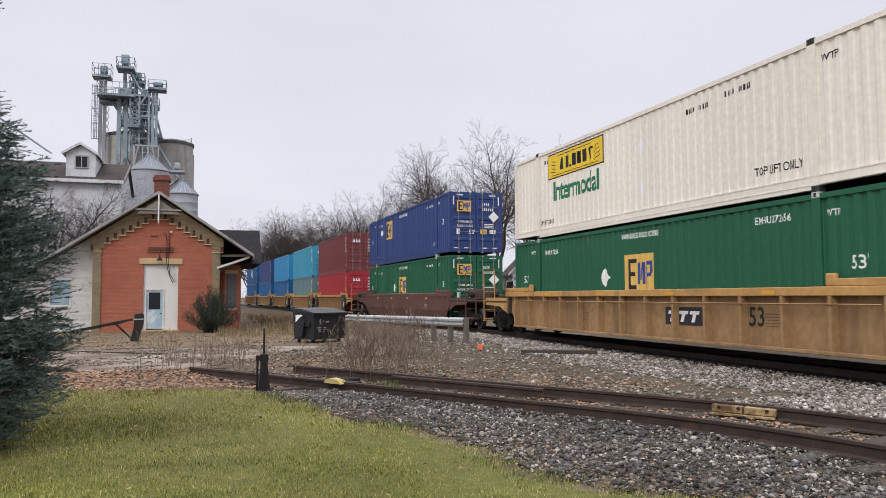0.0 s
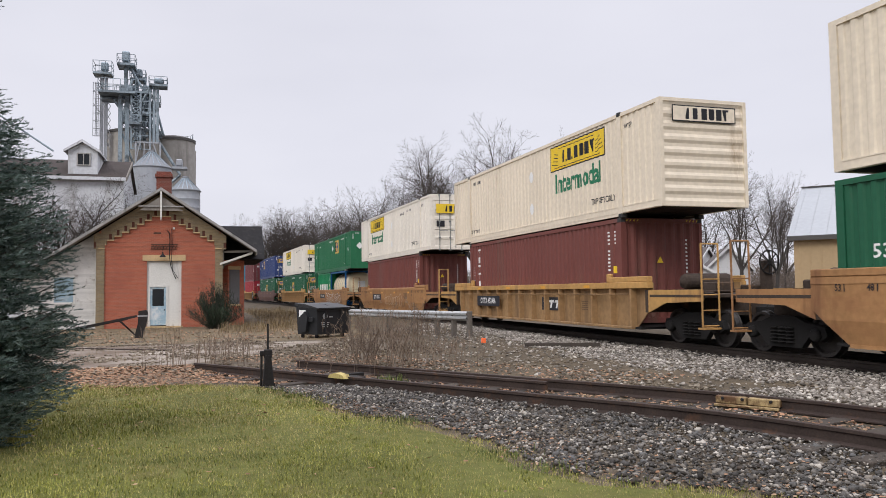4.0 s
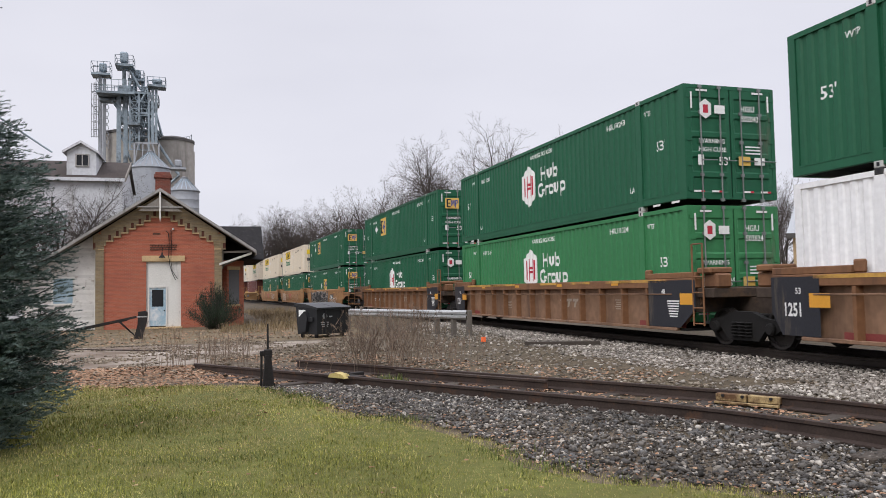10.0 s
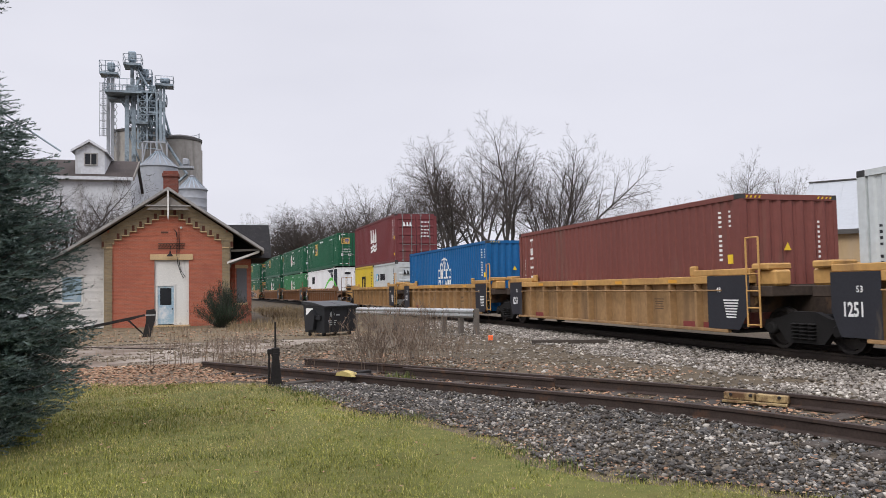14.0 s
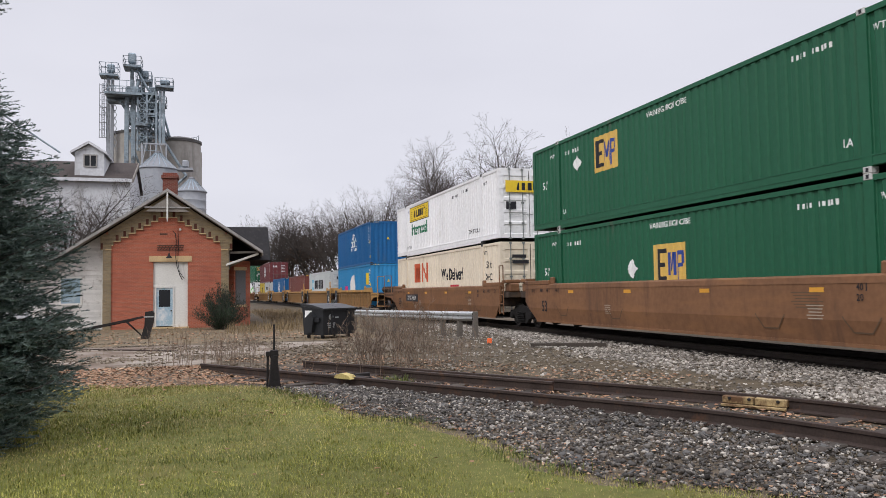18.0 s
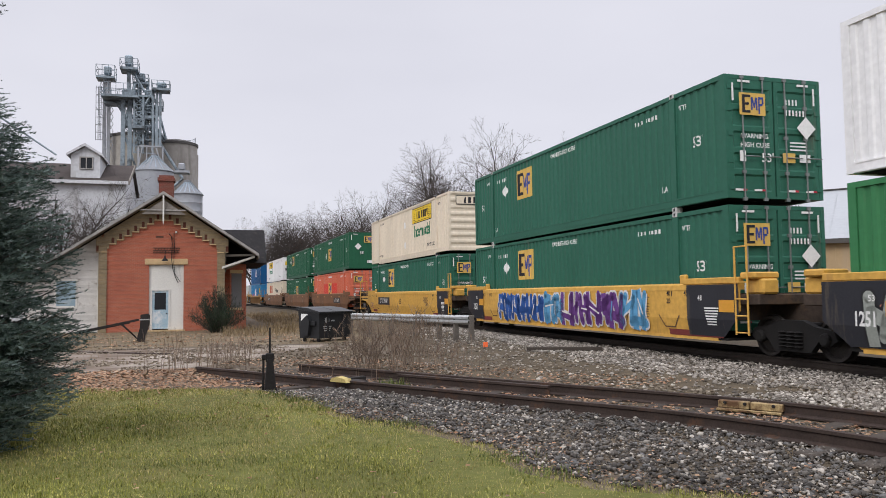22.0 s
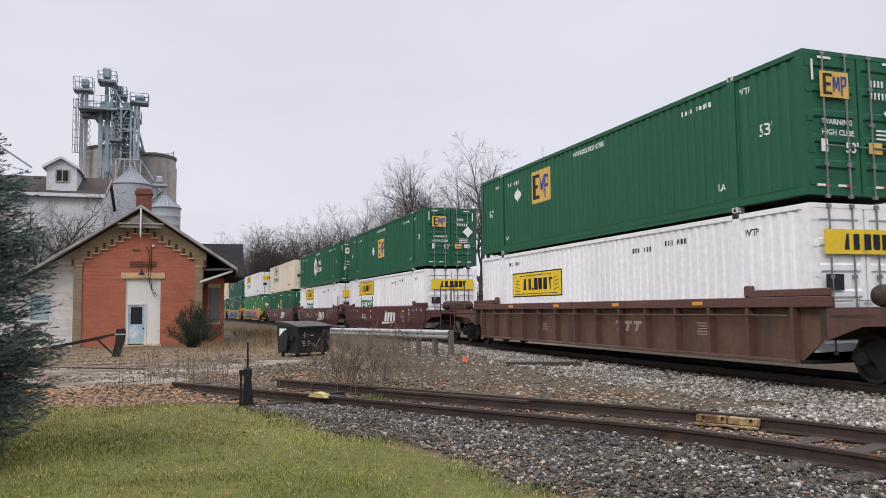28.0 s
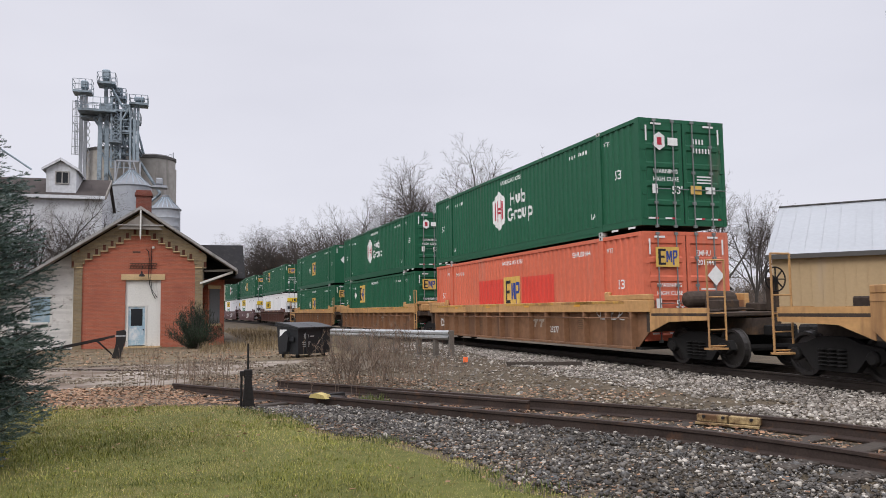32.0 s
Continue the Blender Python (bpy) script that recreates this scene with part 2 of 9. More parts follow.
def steps(*runs):
    out = []
    for a, b, d in runs:
        n = max(1, round((b - a) / d))
        out += [a + (b - a) * k / n for k in range(n)]
    return out + [runs[-1][1]]


DIRT = mat("dirt_and_gravel", (0.110, 0.086, 0.060), 0.95, 0, 0.3, 1.2, 0.02, dirt=(0.062, 0.048, 0.034), dirt_amt=0.45)
ground = part("ground", sheet("ground", steps((-3000, -200, 700), (-200, -30, 34), (-30, 30, 0.6), (30, 200, 34), (200, 3000, 700)),
                              steps((-3000, -100, 700), (-100, -6, 20), (-6, 60, 0.6), (60, 200, 10), (200, 3000, 560))), DIRT, smooth=True)
tagged(ground, "bare brown earth with thin gravel beside the railway", "ground", kind="structure")

RAIL = mat("rusty_rail", (0.055, 0.04, 0.034), 0.75, 0.3, 0.35, 8, 0.002, dirt=(0.10, 0.055, 0.035), dirt_amt=0.3)
TIE = mat("creosoted_tie", (0.058, 0.048, 0.040), 0.95, 0, 0.35, 5, 0.006, rnd=0.3)
RAIL_OUTLINE = [(-0.068, 0), (0.068, 0), (0.068, 0.018), (0.012, 0.04), (0.012, 0.125), (0.036, 0.135), (0.036, 0.168), (0.028, 0.172), (-0.028, 0.172), (-0.036, 0.168), (-0.036, 0.135), (-0.012, 0.125), (-0.012, 0.04), (-0.068, 0.018)]


def rail_along(path, off, top):
    """A flat-bottomed rail swept along a row of (x, y, heading) at a sideways offset."""
    s = Shape()
    n = len(RAIL_OUTLINE)
    for x, y, a in path:
        ca, sa = math.cos(a), math.sin(a)
        for p, q in RAIL_OUTLINE:
            s.v.append((x + (off + p) * ca, y + (off + p) * sa, top - 0.172 + q))
    for j in range(len(path) - 1):
        s.f += [(j * n + k, j * n + (k + 1) % n, (j + 1) * n + (k + 1) % n, (j + 1) * n + k) for k in range(n)]
    s.f += [tuple(range(n)), tuple(range((len(path) - 1) * n, len(path) * n))]
    return s


main_track = root("main_track")
tagged(main_track, "main railway track of steel rails on dark wooden ties", "railway track", kind="structure")
MAIN_PATH = [along(u) for u in steps((-60, 120, 6), (120, 400, 14))]
for side in (-0.753, 0.753):
    part("rail", rail_along(MAIN_PATH, side, 0.0), mat("worn_rail", (0.05, 0.04, 0.034), 0.55, 0.5, 0.3, 8, 0.001), main_track)
tie_shape = Shape().box(-1.3, 1.3, -0.115, 0.115, -0.345, -0.172, 0.012)
tie_mesh = tie_shape.mesh("tie")
tie_mesh.materials.append(TIE)
for k in range(190):
    x, y, a = along(-30 + k * 0.54)
    put("tie", tie_mesh, TIE, main_track, m=pose(x, y, 0.01 * random.random() - 0.012, 0, 0, math.degrees(a) + random.uniform(-0.6, 0.6)))

# the spur curves away from beside the main track towards the station


def spline(pts, n):
    out = []
    for i in range(len(pts) - 1):
        p = [Vector(pts[max(0, min(len(pts) - 1, i + k))]) for k in (-1, 0, 1, 2)]
        for k in range(n):
            t = k / n
            out.append(0.5 * (2 * p[1] + (p[2] - p[0]) * t + (2 * p[0] - 5 * p[1] + 4 * p[2] - p[3]) * t * t + (3 * p[1] - p[0] - 3 * p[2] + p[3]) * t ** 3))
    return out + [Vector(pts[-1])]


spur_points = spline(SPUR, 8)
SPUR_PATH = []
for i, p in enumerate(spur_points):
    a, b = spur_points[max(0, i - 1)], spur_points[min(len(spur_points) - 1, i + 1)]
    SPUR_PATH.append((p.x, p.y, math.atan2(-(b - a).x, (b - a).y)))
spur = root("spur_track")
tagged(spur, "rusty spur track with leaves between its rails", "railway track", kind="structure")
SPUR_END = [p for p in SPUR_PATH if p[1] < 16.8]
part("rail", rail_along(SPUR_END, -0.753, 0.0), RAIL, spur)
part("rail", rail_along([p for p in SPUR_PATH if p[1] < 15.6], 0.753, 0.0), RAIL, spur)
travelled, last = 0.0, SPUR_PATH[0]
for x, y, a in SPUR_PATH[1:]:
    travelled += math.hypot(x - last[0], y - last[1])
    last = (x, y, a)
    if travelled > 0.56 and y < 16.5:
        travelled = 0.0
        put("tie", tie_mesh, TIE, spur, m=pose(x, y, 0.012 * random.random() + 0.012, random.uniform(-1, 1), 0, math.degrees(a) + random.uniform(-3, 3)))

# ---------------------------------------------------------------- train: lettering
W53, H_HIGH = 2.591, 2.896
WORDS = ["53'", "51'", "53", "40", "125T", "WTP", "IA", "TOP LIFT ONLY", "WARNING HIGH CUBE", "WARNING", "HIGH CUBE", "Intermodal", "We Deliver!", "53 ft", "XHC",
         "DTTX 459053", "DTTX 795487", "DTTX 457051", "DTTX 452466", "DTTX 766539", "DTTX 785049", "795487", "457051", "452466", "766539", "766653", "785049", "725277", "765697", "459053", "256235", "1251", "A", "B", "C", "WELL LD LMT 117,900", "48", "45", "20", "EMHU", "HGIU", "CNRU", "240418"]
for n in ("EMHU 272656", "EMHU 245558", "EMHU 641166", "EMHU 263301", "EMHU 278547", "HGIU 525561", "HGIU 502043", "HGIU 503624", "EMHU 200409", "EMHU 652692", "EMHU 201844"):
    WORDS += [n, n.split()[1]]
WORD_MESH = {}
for w in WORDS:
    cu = bpy.data.curves.new("lettering", "FONT")
    cu.offset = 0.028 if w in ("Intermodal", "We Deliver!", "125T", "1251") else 0.014
    cu.body, cu.align_x, cu.align_y, cu.resolution_u = w, "CENTER", "CENTER", 2
    tmp = new("lettering", cu)
    WORD_MESH[w] = tmp
graph = bpy.context.evaluated_depsgraph_get()
for w, tmp in WORD_MESH.items():
    WORD_MESH[w] = bpy.data.meshes.new_from_object(tmp.evaluated_get(graph))
for tmp in [o for o in scene.objects if o.type == "FONT"]:
    bpy.data.objects.remove(tmp)

RIB = 0.285


DEPTH = [0.031]


def rib(y, length):
    """How far the corrugated side lies back at y."""
    t = ((y + length / 2 - 0.18) / RIB) % 1.0
    if t < 0.36:
        return 0.0
    if t < 0.5:
        return DEPTH[0] * (t - 0.36) / 0.14
    if t < 0.86:
        return DEPTH[0]
    return DEPTH[0] * (1 - t) / 0.14


def rib_breaks(length):
    n = int((length - 0.36) / RIB) + 1
    out = []
    for k in range(n):
        out += [-length / 2 + 0.18 + RIB * (k + q) for q in (0.0, 0.36, 0.5, 0.86)]
    return [y for y in out if y < length / 2 - 0.18] + [length / 2 - 0.18]


def flat(points):
    bm = bmesh.new()
    bm.faces.new([bm.verts.new((x, y, 0)) for x, y in points])
    return bm


def rect(w, h):
    return flat([(-w / 2, -h / 2), (w / 2, -h / 2), (w / 2, h / 2), (-w / 2, h / 2)])


def word(w, size, squeeze=1.0):
    bm = bmesh.new()
    bm.from_mesh(WORD_MESH[w])
    bmesh.ops.scale(bm, vec=(size * squeeze, size, 1), verts=bm.verts)
    return bm


def turn(bm, degrees):
    bmesh.ops.rotate(bm, cent=(0, 0, 0), matrix=Matrix.Rotation(radians(degrees), 3, "Z"), verts=bm.verts)
    return bm


PAINTED = {}
SMALL = ("marking", "number_bar", "small_print", "reflector", "sticker", "placard", "hazard_stripe", "warning_sign")


def painted(name, bm, material, parent, label):
    """Small markings of one colour on one thing are gathered into one mesh; panels stay their own."""
    if name in SMALL or name in ("logo_mark", "sign_mark", "name_bar", "green_bow", "logo_hole"):
        key = (parent, "markings" if name in SMALL else name, material)
        PAINTED.setdefault(key, Shape()).take(bm)
        return None
    s = Shape()
    s.take(bm)
    return put(name, s.mesh(name, fix=False), material, parent, label)


def flush_paint():
    for (parent, name, material), s in PAINTED.items():
        tagged(put(name, s.mesh(name, fix=False), material, parent), kind="stuff")
    PAINTED.clear()


def on_side(name, bm, material, parent, length, front, z, label="", lift=0.004, ribs=True, base=None, width=W53, slant=0.0):
    """Paint on the side that faces the lawn: front is metres back from the front end. It follows the corrugations."""
    yc = length / 2 - front
    bmesh.ops.triangulate(bm, faces=bm.faces[:])
    if ribs:
        xs = [v.co.x for v in bm.verts]
        lo, hi = min(xs), max(xs)
        for y in rib_breaks(length):
            if lo < yc - y < hi:
                bmesh.ops.bisect_plane(bm, geom=bm.verts[:] + bm.edges[:] + bm.faces[:], plane_co=(yc - y, 0, 0), plane_no=(1, 0, 0))
    x0 = -width / 2 + 0.02 if base is None else base
    if slant:
        bmesh.ops.bisect_plane(bm, geom=bm.verts[:] + bm.edges[:] + bm.faces[:], plane_co=(0, 0.75 - z, 0), plane_no=(0, 1, 0))
    for v in bm.verts:
        y = yc - v.co.x
        v.co = Vector((x0 + (rib(y, length) if ribs else 0) - lift + slant * max(0.0, 0.75 - z - v.co.y) / 0.41, y, z + v.co.y))
    return painted(name, bm, material, parent, label)


def on_end(name, bm, material, parent, length, x, z, label="", lift=0.0):
    for v in bm.verts:
        v.co = Vector((x + v.co.x, -length / 2 - 0.012 - lift, z + v.co.y))
    return painted(name, bm, material, parent, label)


WHITE = mat("white_marking", (0.72, 0.72, 0.70), 0.6, 0, 0.12, 4, streak=True, dirt=(0.3, 0.3, 0.28), dirt_amt=0.1)
BLACK = mat("black_marking", (0.02, 0.02, 0.024), 0.6, 0, 0.2, 4)
YELLOW = mat("yellow_panel", (0.72, 0.50, 0.035), 0.5, 0, 0.1, 4, streak=True, dirt=(0.35, 0.25, 0.06), dirt_amt=0.15)
AMBER = mat("amber_panel", (0.62, 0.40, 0.10), 0.55, 0, 0.12, 4, streak=True, dirt=(0.4, 0.3, 0.15), dirt_amt=0.2)
NAVY = mat("navy_marking", (0.03, 0.06, 0.25), 0.5, 0, 0.15, 4)
LOGO_GREEN = mat("green_marking", (0.02, 0.16, 0.08), 0.5, 0, 0.15, 4)
RED = mat("red_marking", (0.42, 0.03, 0.05), 0.5, 0, 0.15, 4)
STEEL = mat("galvanised_steel", (0.42, 0.43, 0.44), 0.45, 0.6, 0.2, 5, streak=True, dirt=(0.2, 0.15, 0.12), dirt_amt=0.2)
BAR = mat("dull_bar_steel", (0.20, 0.215, 0.21), 0.5, 0.4, 0.2, 5)
CASTING = mat("dark_casting", (0.05, 0.05, 0.05), 0.7, 0.2, 0.3, 8)
PALE_CAST = mat("pale_casting", (0.52, 0.52, 0.50), 0.6, 0.1, 0.25, 9, dirt=(0.16, 0.13, 0.11), dirt_amt=0.35)
# black steel, with the deep shade under cars and boxes put into the colour
SHADOWED = mat("shaded_underframe_black", (0.013, 0.012, 0.0115), 0.85, 0.0, 0.3, 5, 0.004)


def paint(name, col, dirt=(0.12, 0.10, 0.08), amt=0.12, rough=0.5, wear=None):
    return mat(name, col, rough, 0.0, 0.24 if wear else 0.14, 1.6, 0.0015, dirt=dirt, dirt_amt=amt, streak=True, wear=wear)


COLOURS = {
    "green": paint("green_container_paint", (0.0155, 0.099, 0.050)),
    "leaf": paint("leaf_green_container_paint", (0.024, 0.145, 0.066)),
    "emerald": paint("emerald_container_paint", (0.008, 0.19, 0.072)),
    "pine": paint("faded_green_container_paint", (0.026, 0.118, 0.078)),
    "bright_green": paint("bright_green_container_paint", (0.040, 0.185, 0.072)),
    "white": paint("white_container_paint", (0.78, 0.78, 0.78), (0.36, 0.33, 0.28), 0.12),
    "cream": paint("cream_container_paint", (0.70, 0.615, 0.485), (0.40, 0.29, 0.18), 0.16),
    "orange": paint("faded_orange_container_paint", (0.60, 0.15, 0.085), (0.5, 0.2, 0.14), 0.3),
    "navy": paint("navy_container_paint", (0.03, 0.055, 0.17)),
    "blue": paint("blue_container_paint", (0.009, 0.098, 0.26), (0.05, 0.11, 0.20), 0.2),
    "sky": paint("light_blue_container_paint", (0.03, 0.22, 0.45)),
    "teal": paint("teal_container_paint", (0.05, 0.27, 0.40)),
    "slate": paint("slate_container_paint", (0.12, 0.20, 0.22)),
    "maroon": paint("maroon_container_paint", (0.155, 0.04, 0.042), (0.14, 0.07, 0.055), 0.25),
    "oxide": paint("red_oxide_container_paint", (0.165, 0.055, 0.045), (0.15, 0.085, 0.065), 0.3),
    "crimson": paint("crimson_container_paint", (0.33, 0.03, 0.04)),
    "offwhite": paint("off_white_container_paint", (0.74, 0.69, 0.60), (0.42, 0.34, 0.25), 0.12),
    "grey": paint("grey_container_paint", (0.50, 0.53, 0.53), (0.25, 0.24, 0.22), 0.15),
    "yellow": paint("yellow_container_paint", (0.62, 0.46, 0.05)),
}
CACHE = {}


def side_mesh(length, h):
    key = ("side", length, h, DEPTH[0])
    if key not in CACHE:
        s = Shape()
        ys = rib_breaks(length)
        for y in ys:
            x = -W53 / 2 + 0.02 + rib(y, length)
            s.v += [(x, y, 0.30 if length > 14 else 0.15), (x, y, h - 0.1)]
        s.f = [(2 * k, 2 * k + 1, 2 * k + 3, 2 * k + 2) for k in range(len(ys) - 1)]
        CACHE[key] = s
    return CACHE[key].mesh("side_panel")


def frame_shape(length, h):
    """Posts, rails and floor pan of a container, and its flat roof skin set just below the top rails."""
    s = Shape()
    w, l = W53 / 2, length / 2
    long_ = length > 14
    foot, cap = (0.12, h - 0.03) if long_ else (0.0, h)
    for sx in (-1, 1):
        a, b = sorted((sx * w, sx * (w - 0.1)))
        for sy in (-1, 1):
            c, d = sorted((sy * l, sy * (l - 0.18)))
            s.box(a, b, c, d, foot, cap)
        if long_:
            # a deep sill that steps up beyond the lifting posts, with a lip along its top
            s.box(a, b, -6.19, 6.19, 0.045, 0.31)
            for p, q in ((-l + 0.18, -6.19), (6.19, l - 0.18)):
                s.box(a, b, p, q, foot, 0.31)
            lip, in_ = sorted((sx * (w + 0.008), sx * (w - 0.02)))
            s.box(lip, in_, -l + 0.18, l - 0.18, 0.13, 0.155)
            s.box(lip, in_, -l + 0.18, l - 0.18, 0.285, 0.315)
            s.box(a, b, -l + 0.18, l - 0.18, h - 0.13, cap)
        else:
            s.box(a, b, -l + 0.18, l - 0.18, 0.02, 0.16)
            s.box(a, b, -l + 0.18, l - 0.18, h - 0.11, h)
    for sy in (-1, 1):
        c, d = sorted((sy * l, sy * (l - 0.12)))
        s.box(-w + 0.1, w - 0.1, c, d, max(0.02, foot), 0.17)
        s.box(-w + 0.1, w - 0.1, c, d, h - 0.12, cap)
    return s


def pan_shape(length):
    """Floor pan and cross members below."""
    w, l = W53 / 2 - 0.1, length / 2
    s = Shape().box(-w, w, -l + 0.12, l - 0.12, 0.13, 0.16)
    n = int(length / 0.8)
    for k in range(1, n):
        y = -l + length * k / n
        s.box(-w, w, y - 0.04, y + 0.04, 0.122, 0.13)
    return s


def roof_shape(length, h):
    s = Shape()
    w, l = W53 / 2 - 0.1, length / 2 - 0.12
    n = int(length / 0.5)
    for k in range(n + 1):
        y = -l + 2 * l * k / n
        s.v += [(-w, y, h - 0.045 - 0.015 * (k % 2)), (w, y, h - 0.045 - 0.015 * (k % 2))]
    s.f = [(2 * k, 2 * k + 1, 2 * k + 3, 2 * k + 2) for k in range(n)]
    return s


def end_shape(h, y, wave, deep=0.045):
    s = Shape()
    w = W53 / 2 - 0.1
    n = 8
    if wave == "vertical":
        for k in range(n * 4 + 1):
            x = -w + 2 * w * k / (n * 4)
            d = (0.0, 0.0, deep, deep)[k % 4]
            s.v += [(x, y + d, 0.17), (x, y + d, h - 0.12)]
    else:
        for k in range(n * 4 + 1):
            z = 0.17 + (h - 0.29) * k / (n * 4)
            d = (0.0, 0.0, 0.035, 0.035)[k % 4]
            s.v += [(-w, y + d, z), (w, y + d, z)]
    s.f = [(2 * k, 2 * k + 1, 2 * k + 3, 2 * k + 2) for k in range(n * 4)]
    return s


def door_shape(h, x0, x1, l):
    """A door leaf: flat stiles and a middle pressed into broad horizontal ridges."""
    s = Shape()
    zs = [(0.17, 0.0), (0.27, 0.0)]
    n = 5
    for k in range(n):
        a = 0.27 + (h - 0.49) * k / n
        p = (h - 0.49) / n
        zs += [(a + 0.04, 0.03), (a + p - 0.14, 0.03), (a + p - 0.10, 0.0), (a + p, 0.0)]
    zs += [(h - 0.12, 0.0)]
    for z, d in zs:
        s.v += [(x0, -l + 0.07, z), (x0, -l + 0.005, z), (x0 + 0.09, -l + 0.005, z), (x0 + 0.12, -l + 0.005 + d, z), (x1 - 0.12, -l + 0.005 + d, z), (x1 - 0.09, -l + 0.005, z), (x1, -l + 0.005, z), (x1, -l + 0.07, z)]
    for j in range(len(zs) - 1):
        s.f += [(8 * j + k, 8 * j + k + 1, 8 * j + k + 9, 8 * j + k + 8) for k in range(7)]
    s.f += [tuple(range(8)), tuple(range(8 * (len(zs) - 1), 8 * len(zs)))]
    return s


def bar_shape(h, x, l):
    s = Shape().rod((x, -l - 0.02, 0.06), (x, -l - 0.02, h - 0.04), 0.019, n=6)
    for z in (0.1, 0.7, 1.5, 2.2, h - 0.08):
        s.box(x - 0.05, x + 0.05, -l - 0.035, -l + 0.01, z - 0.035, z + 0.035)
    s.rod((x, -l - 0.04, 1.05), (x + 0.42, -l - 0.05, 1.05), 0.014, n=6)
    return s


def container(size, colour, livery, rear="doors", label="", roof=None):
    """A corrugated steel box. size: 53, 40 or 20 feet; rear: doors, ribs or plates on the end that faces back."""
    length, h = {53: (16.154, H_HIGH), 40: (12.192, H_HIGH), 20: (6.058, 2.591)}[size]
    if livery in ("bracket", "wordmark", "tankside"):
        h = 2.591
    key = (size, colour, livery, rear)
    if key in CACHE:
        return CACHE[key]
    c = COLOURS[colour]
    DEPTH[0] = 0.027 if size == 53 and colour in ("white", "cream", "offwhite") else 0.034
    box = root("shipping_container")
    l = length / 2
    part("frame", frame_shape(length, h), c, box)
    part("roof", roof_shape(length, h), c, box)
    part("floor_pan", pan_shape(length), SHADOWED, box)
    near = side_mesh(length, h)
    put("side_panel", near, c, box)
    far = near.copy()
    far.transform(Matrix.Diagonal((-1, 1, 1, 1)))
    put("side_panel", far, c, box)
    part("front_wall", end_shape(h, l - 0.08, "vertical"), c, box)
    if rear == "doors":
        for x0, x1, bars in ((-1.19, -0.02, (-0.85, -0.3)), (0.02, 1.19, (0.3, 0.85))):
            leaf = part("door", door_shape(h, x0, x1, l), c, box)
            for x in bars:
                part("locking_bar", bar_shape(h, x, l), BAR if colour in ("green", "bright_green", "pine", "leaf", "white", "cream", "offwhite", "orange", "navy", "maroon") else c, leaf)
            sgn = -1 if x0 < 0 else 1
            for z in (0.35, 0.95, 1.55, 2.1, h - 0.3):
                part("hinge", Shape().box(*sorted((sgn * 1.12, sgn * 1.24)), -l - 0.012, -l + 0.02, z - 0.05, z + 0.05), c, leaf)
        part("door_gasket", Shape().box(-0.03, 0.03, -l + 0.04, -l + 0.075, 0.17, h - 0.12), BLACK, box)
    else:
        part("rear_wall", end_shape(h, -l + 0.012, "vertical" if rear == "ribs" else "horizontal", 0.01 if size == 53 and livery != "wave" else 0.045), c, box)
    cast = CACHE.get("casting")
    if cast is None:
        cast = CACHE["casting"] = Shape().box(-0.085, 0.085, -0.092, 0.092, 0, 0.118, 0.012).mesh("corner_casting")
        cast.materials.append(CASTING)
    ends = [-l + 0.09, l - 0.09]
    if size == 53:
        ends = []
        pale = colour in ("green", "pine", "leaf", "bright_green", "orange", "navy")
        fit = CACHE.get(("fitting", pale))
        if fit is None:
            # a casting with its two dark holes
            fit = CACHE[("fitting", pale)] = Shape().box(-0.09, 0.09, -0.095, 0.095, 0, 0.118, 0.012).mesh("post_casting")
            fit.materials.append(PALE_CAST if pale else CASTING)
            CACHE[("hole", pale)] = Shape().prism([(-0.03, 0.025), (0.03, 0.025), (0.03, 0.095), (-0.03, 0.095)], "x", -0.004, 0.004).mesh("casting_hole")
            CACHE[("hole", pale)].materials.append(BLACK)
        for y in (-6.1, 6.1):
            for sx in (-1, 1):
                for z in (-0.002, h - 0.116):
                    cst = put("post_casting", fit, None, box, m=pose(sx * (W53 / 2 - 0.075), y, z))
                    if sx < 0:
                        put("casting_hole", CACHE[("hole", pale)], None, cst, m=pose(-0.09, 0, 0))
        for y in (-6.1, 6.1):
            for sx in (-1, 1):
                a, b = sorted((sx * (W53 / 2 + 0.006), sx * (W53 / 2 - 0.06)))
                part("lifting_post", Shape().box(a, b, y - 0.11, y + 0.11, 0.116, h - 0.116), c, box)
    for y in ends:
        for sx in (-1, 1):
            for z in (-0.002, h - 0.116):
                put("corner_casting", cast, CASTING, box, m=pose(sx * (W53 / 2 - 0.075), y, z))
    LIVERIES[livery](box, length, h, colour, rear)
    flush_paint()
    CACHE[key] = box
    box["label"], box["category"] = label, "shipping container"
    return box


def diamond(s):
    return flat([(-s, 0), (0, -s), (s, 0), (0, s)])


BADGE_A = ([(-0.55, -0.40), (-0.40, -0.40), (-0.40, 0.41), (-0.55, 0.41)], [(-0.40, -0.40), (-0.12, -0.40), (-0.12, -0.29), (-0.40, -0.29)], [(-0.40, -0.05), (-0.18, -0.05), (-0.18, 0.06), (-0.40, 0.06)], [(-0.40, 0.30), (-0.10, 0.30), (-0.10, 0.41), (-0.40, 0.41)])
BADGE_B = ([(-0.08, -0.20), (0.0, -0.20), (0.0, 0.24), (-0.08, 0.24)], [(-0.04, 0.24), (0.03, 0.24), (0.12, -0.12), (0.06, -0.12)], [(0.06, -0.12), (0.12, -0.12), (0.22, 0.24), (0.15, 0.24)], [(0.18, -0.20), (0.26, -0.20), (0.26, 0.24), (0.18, 0.24)])
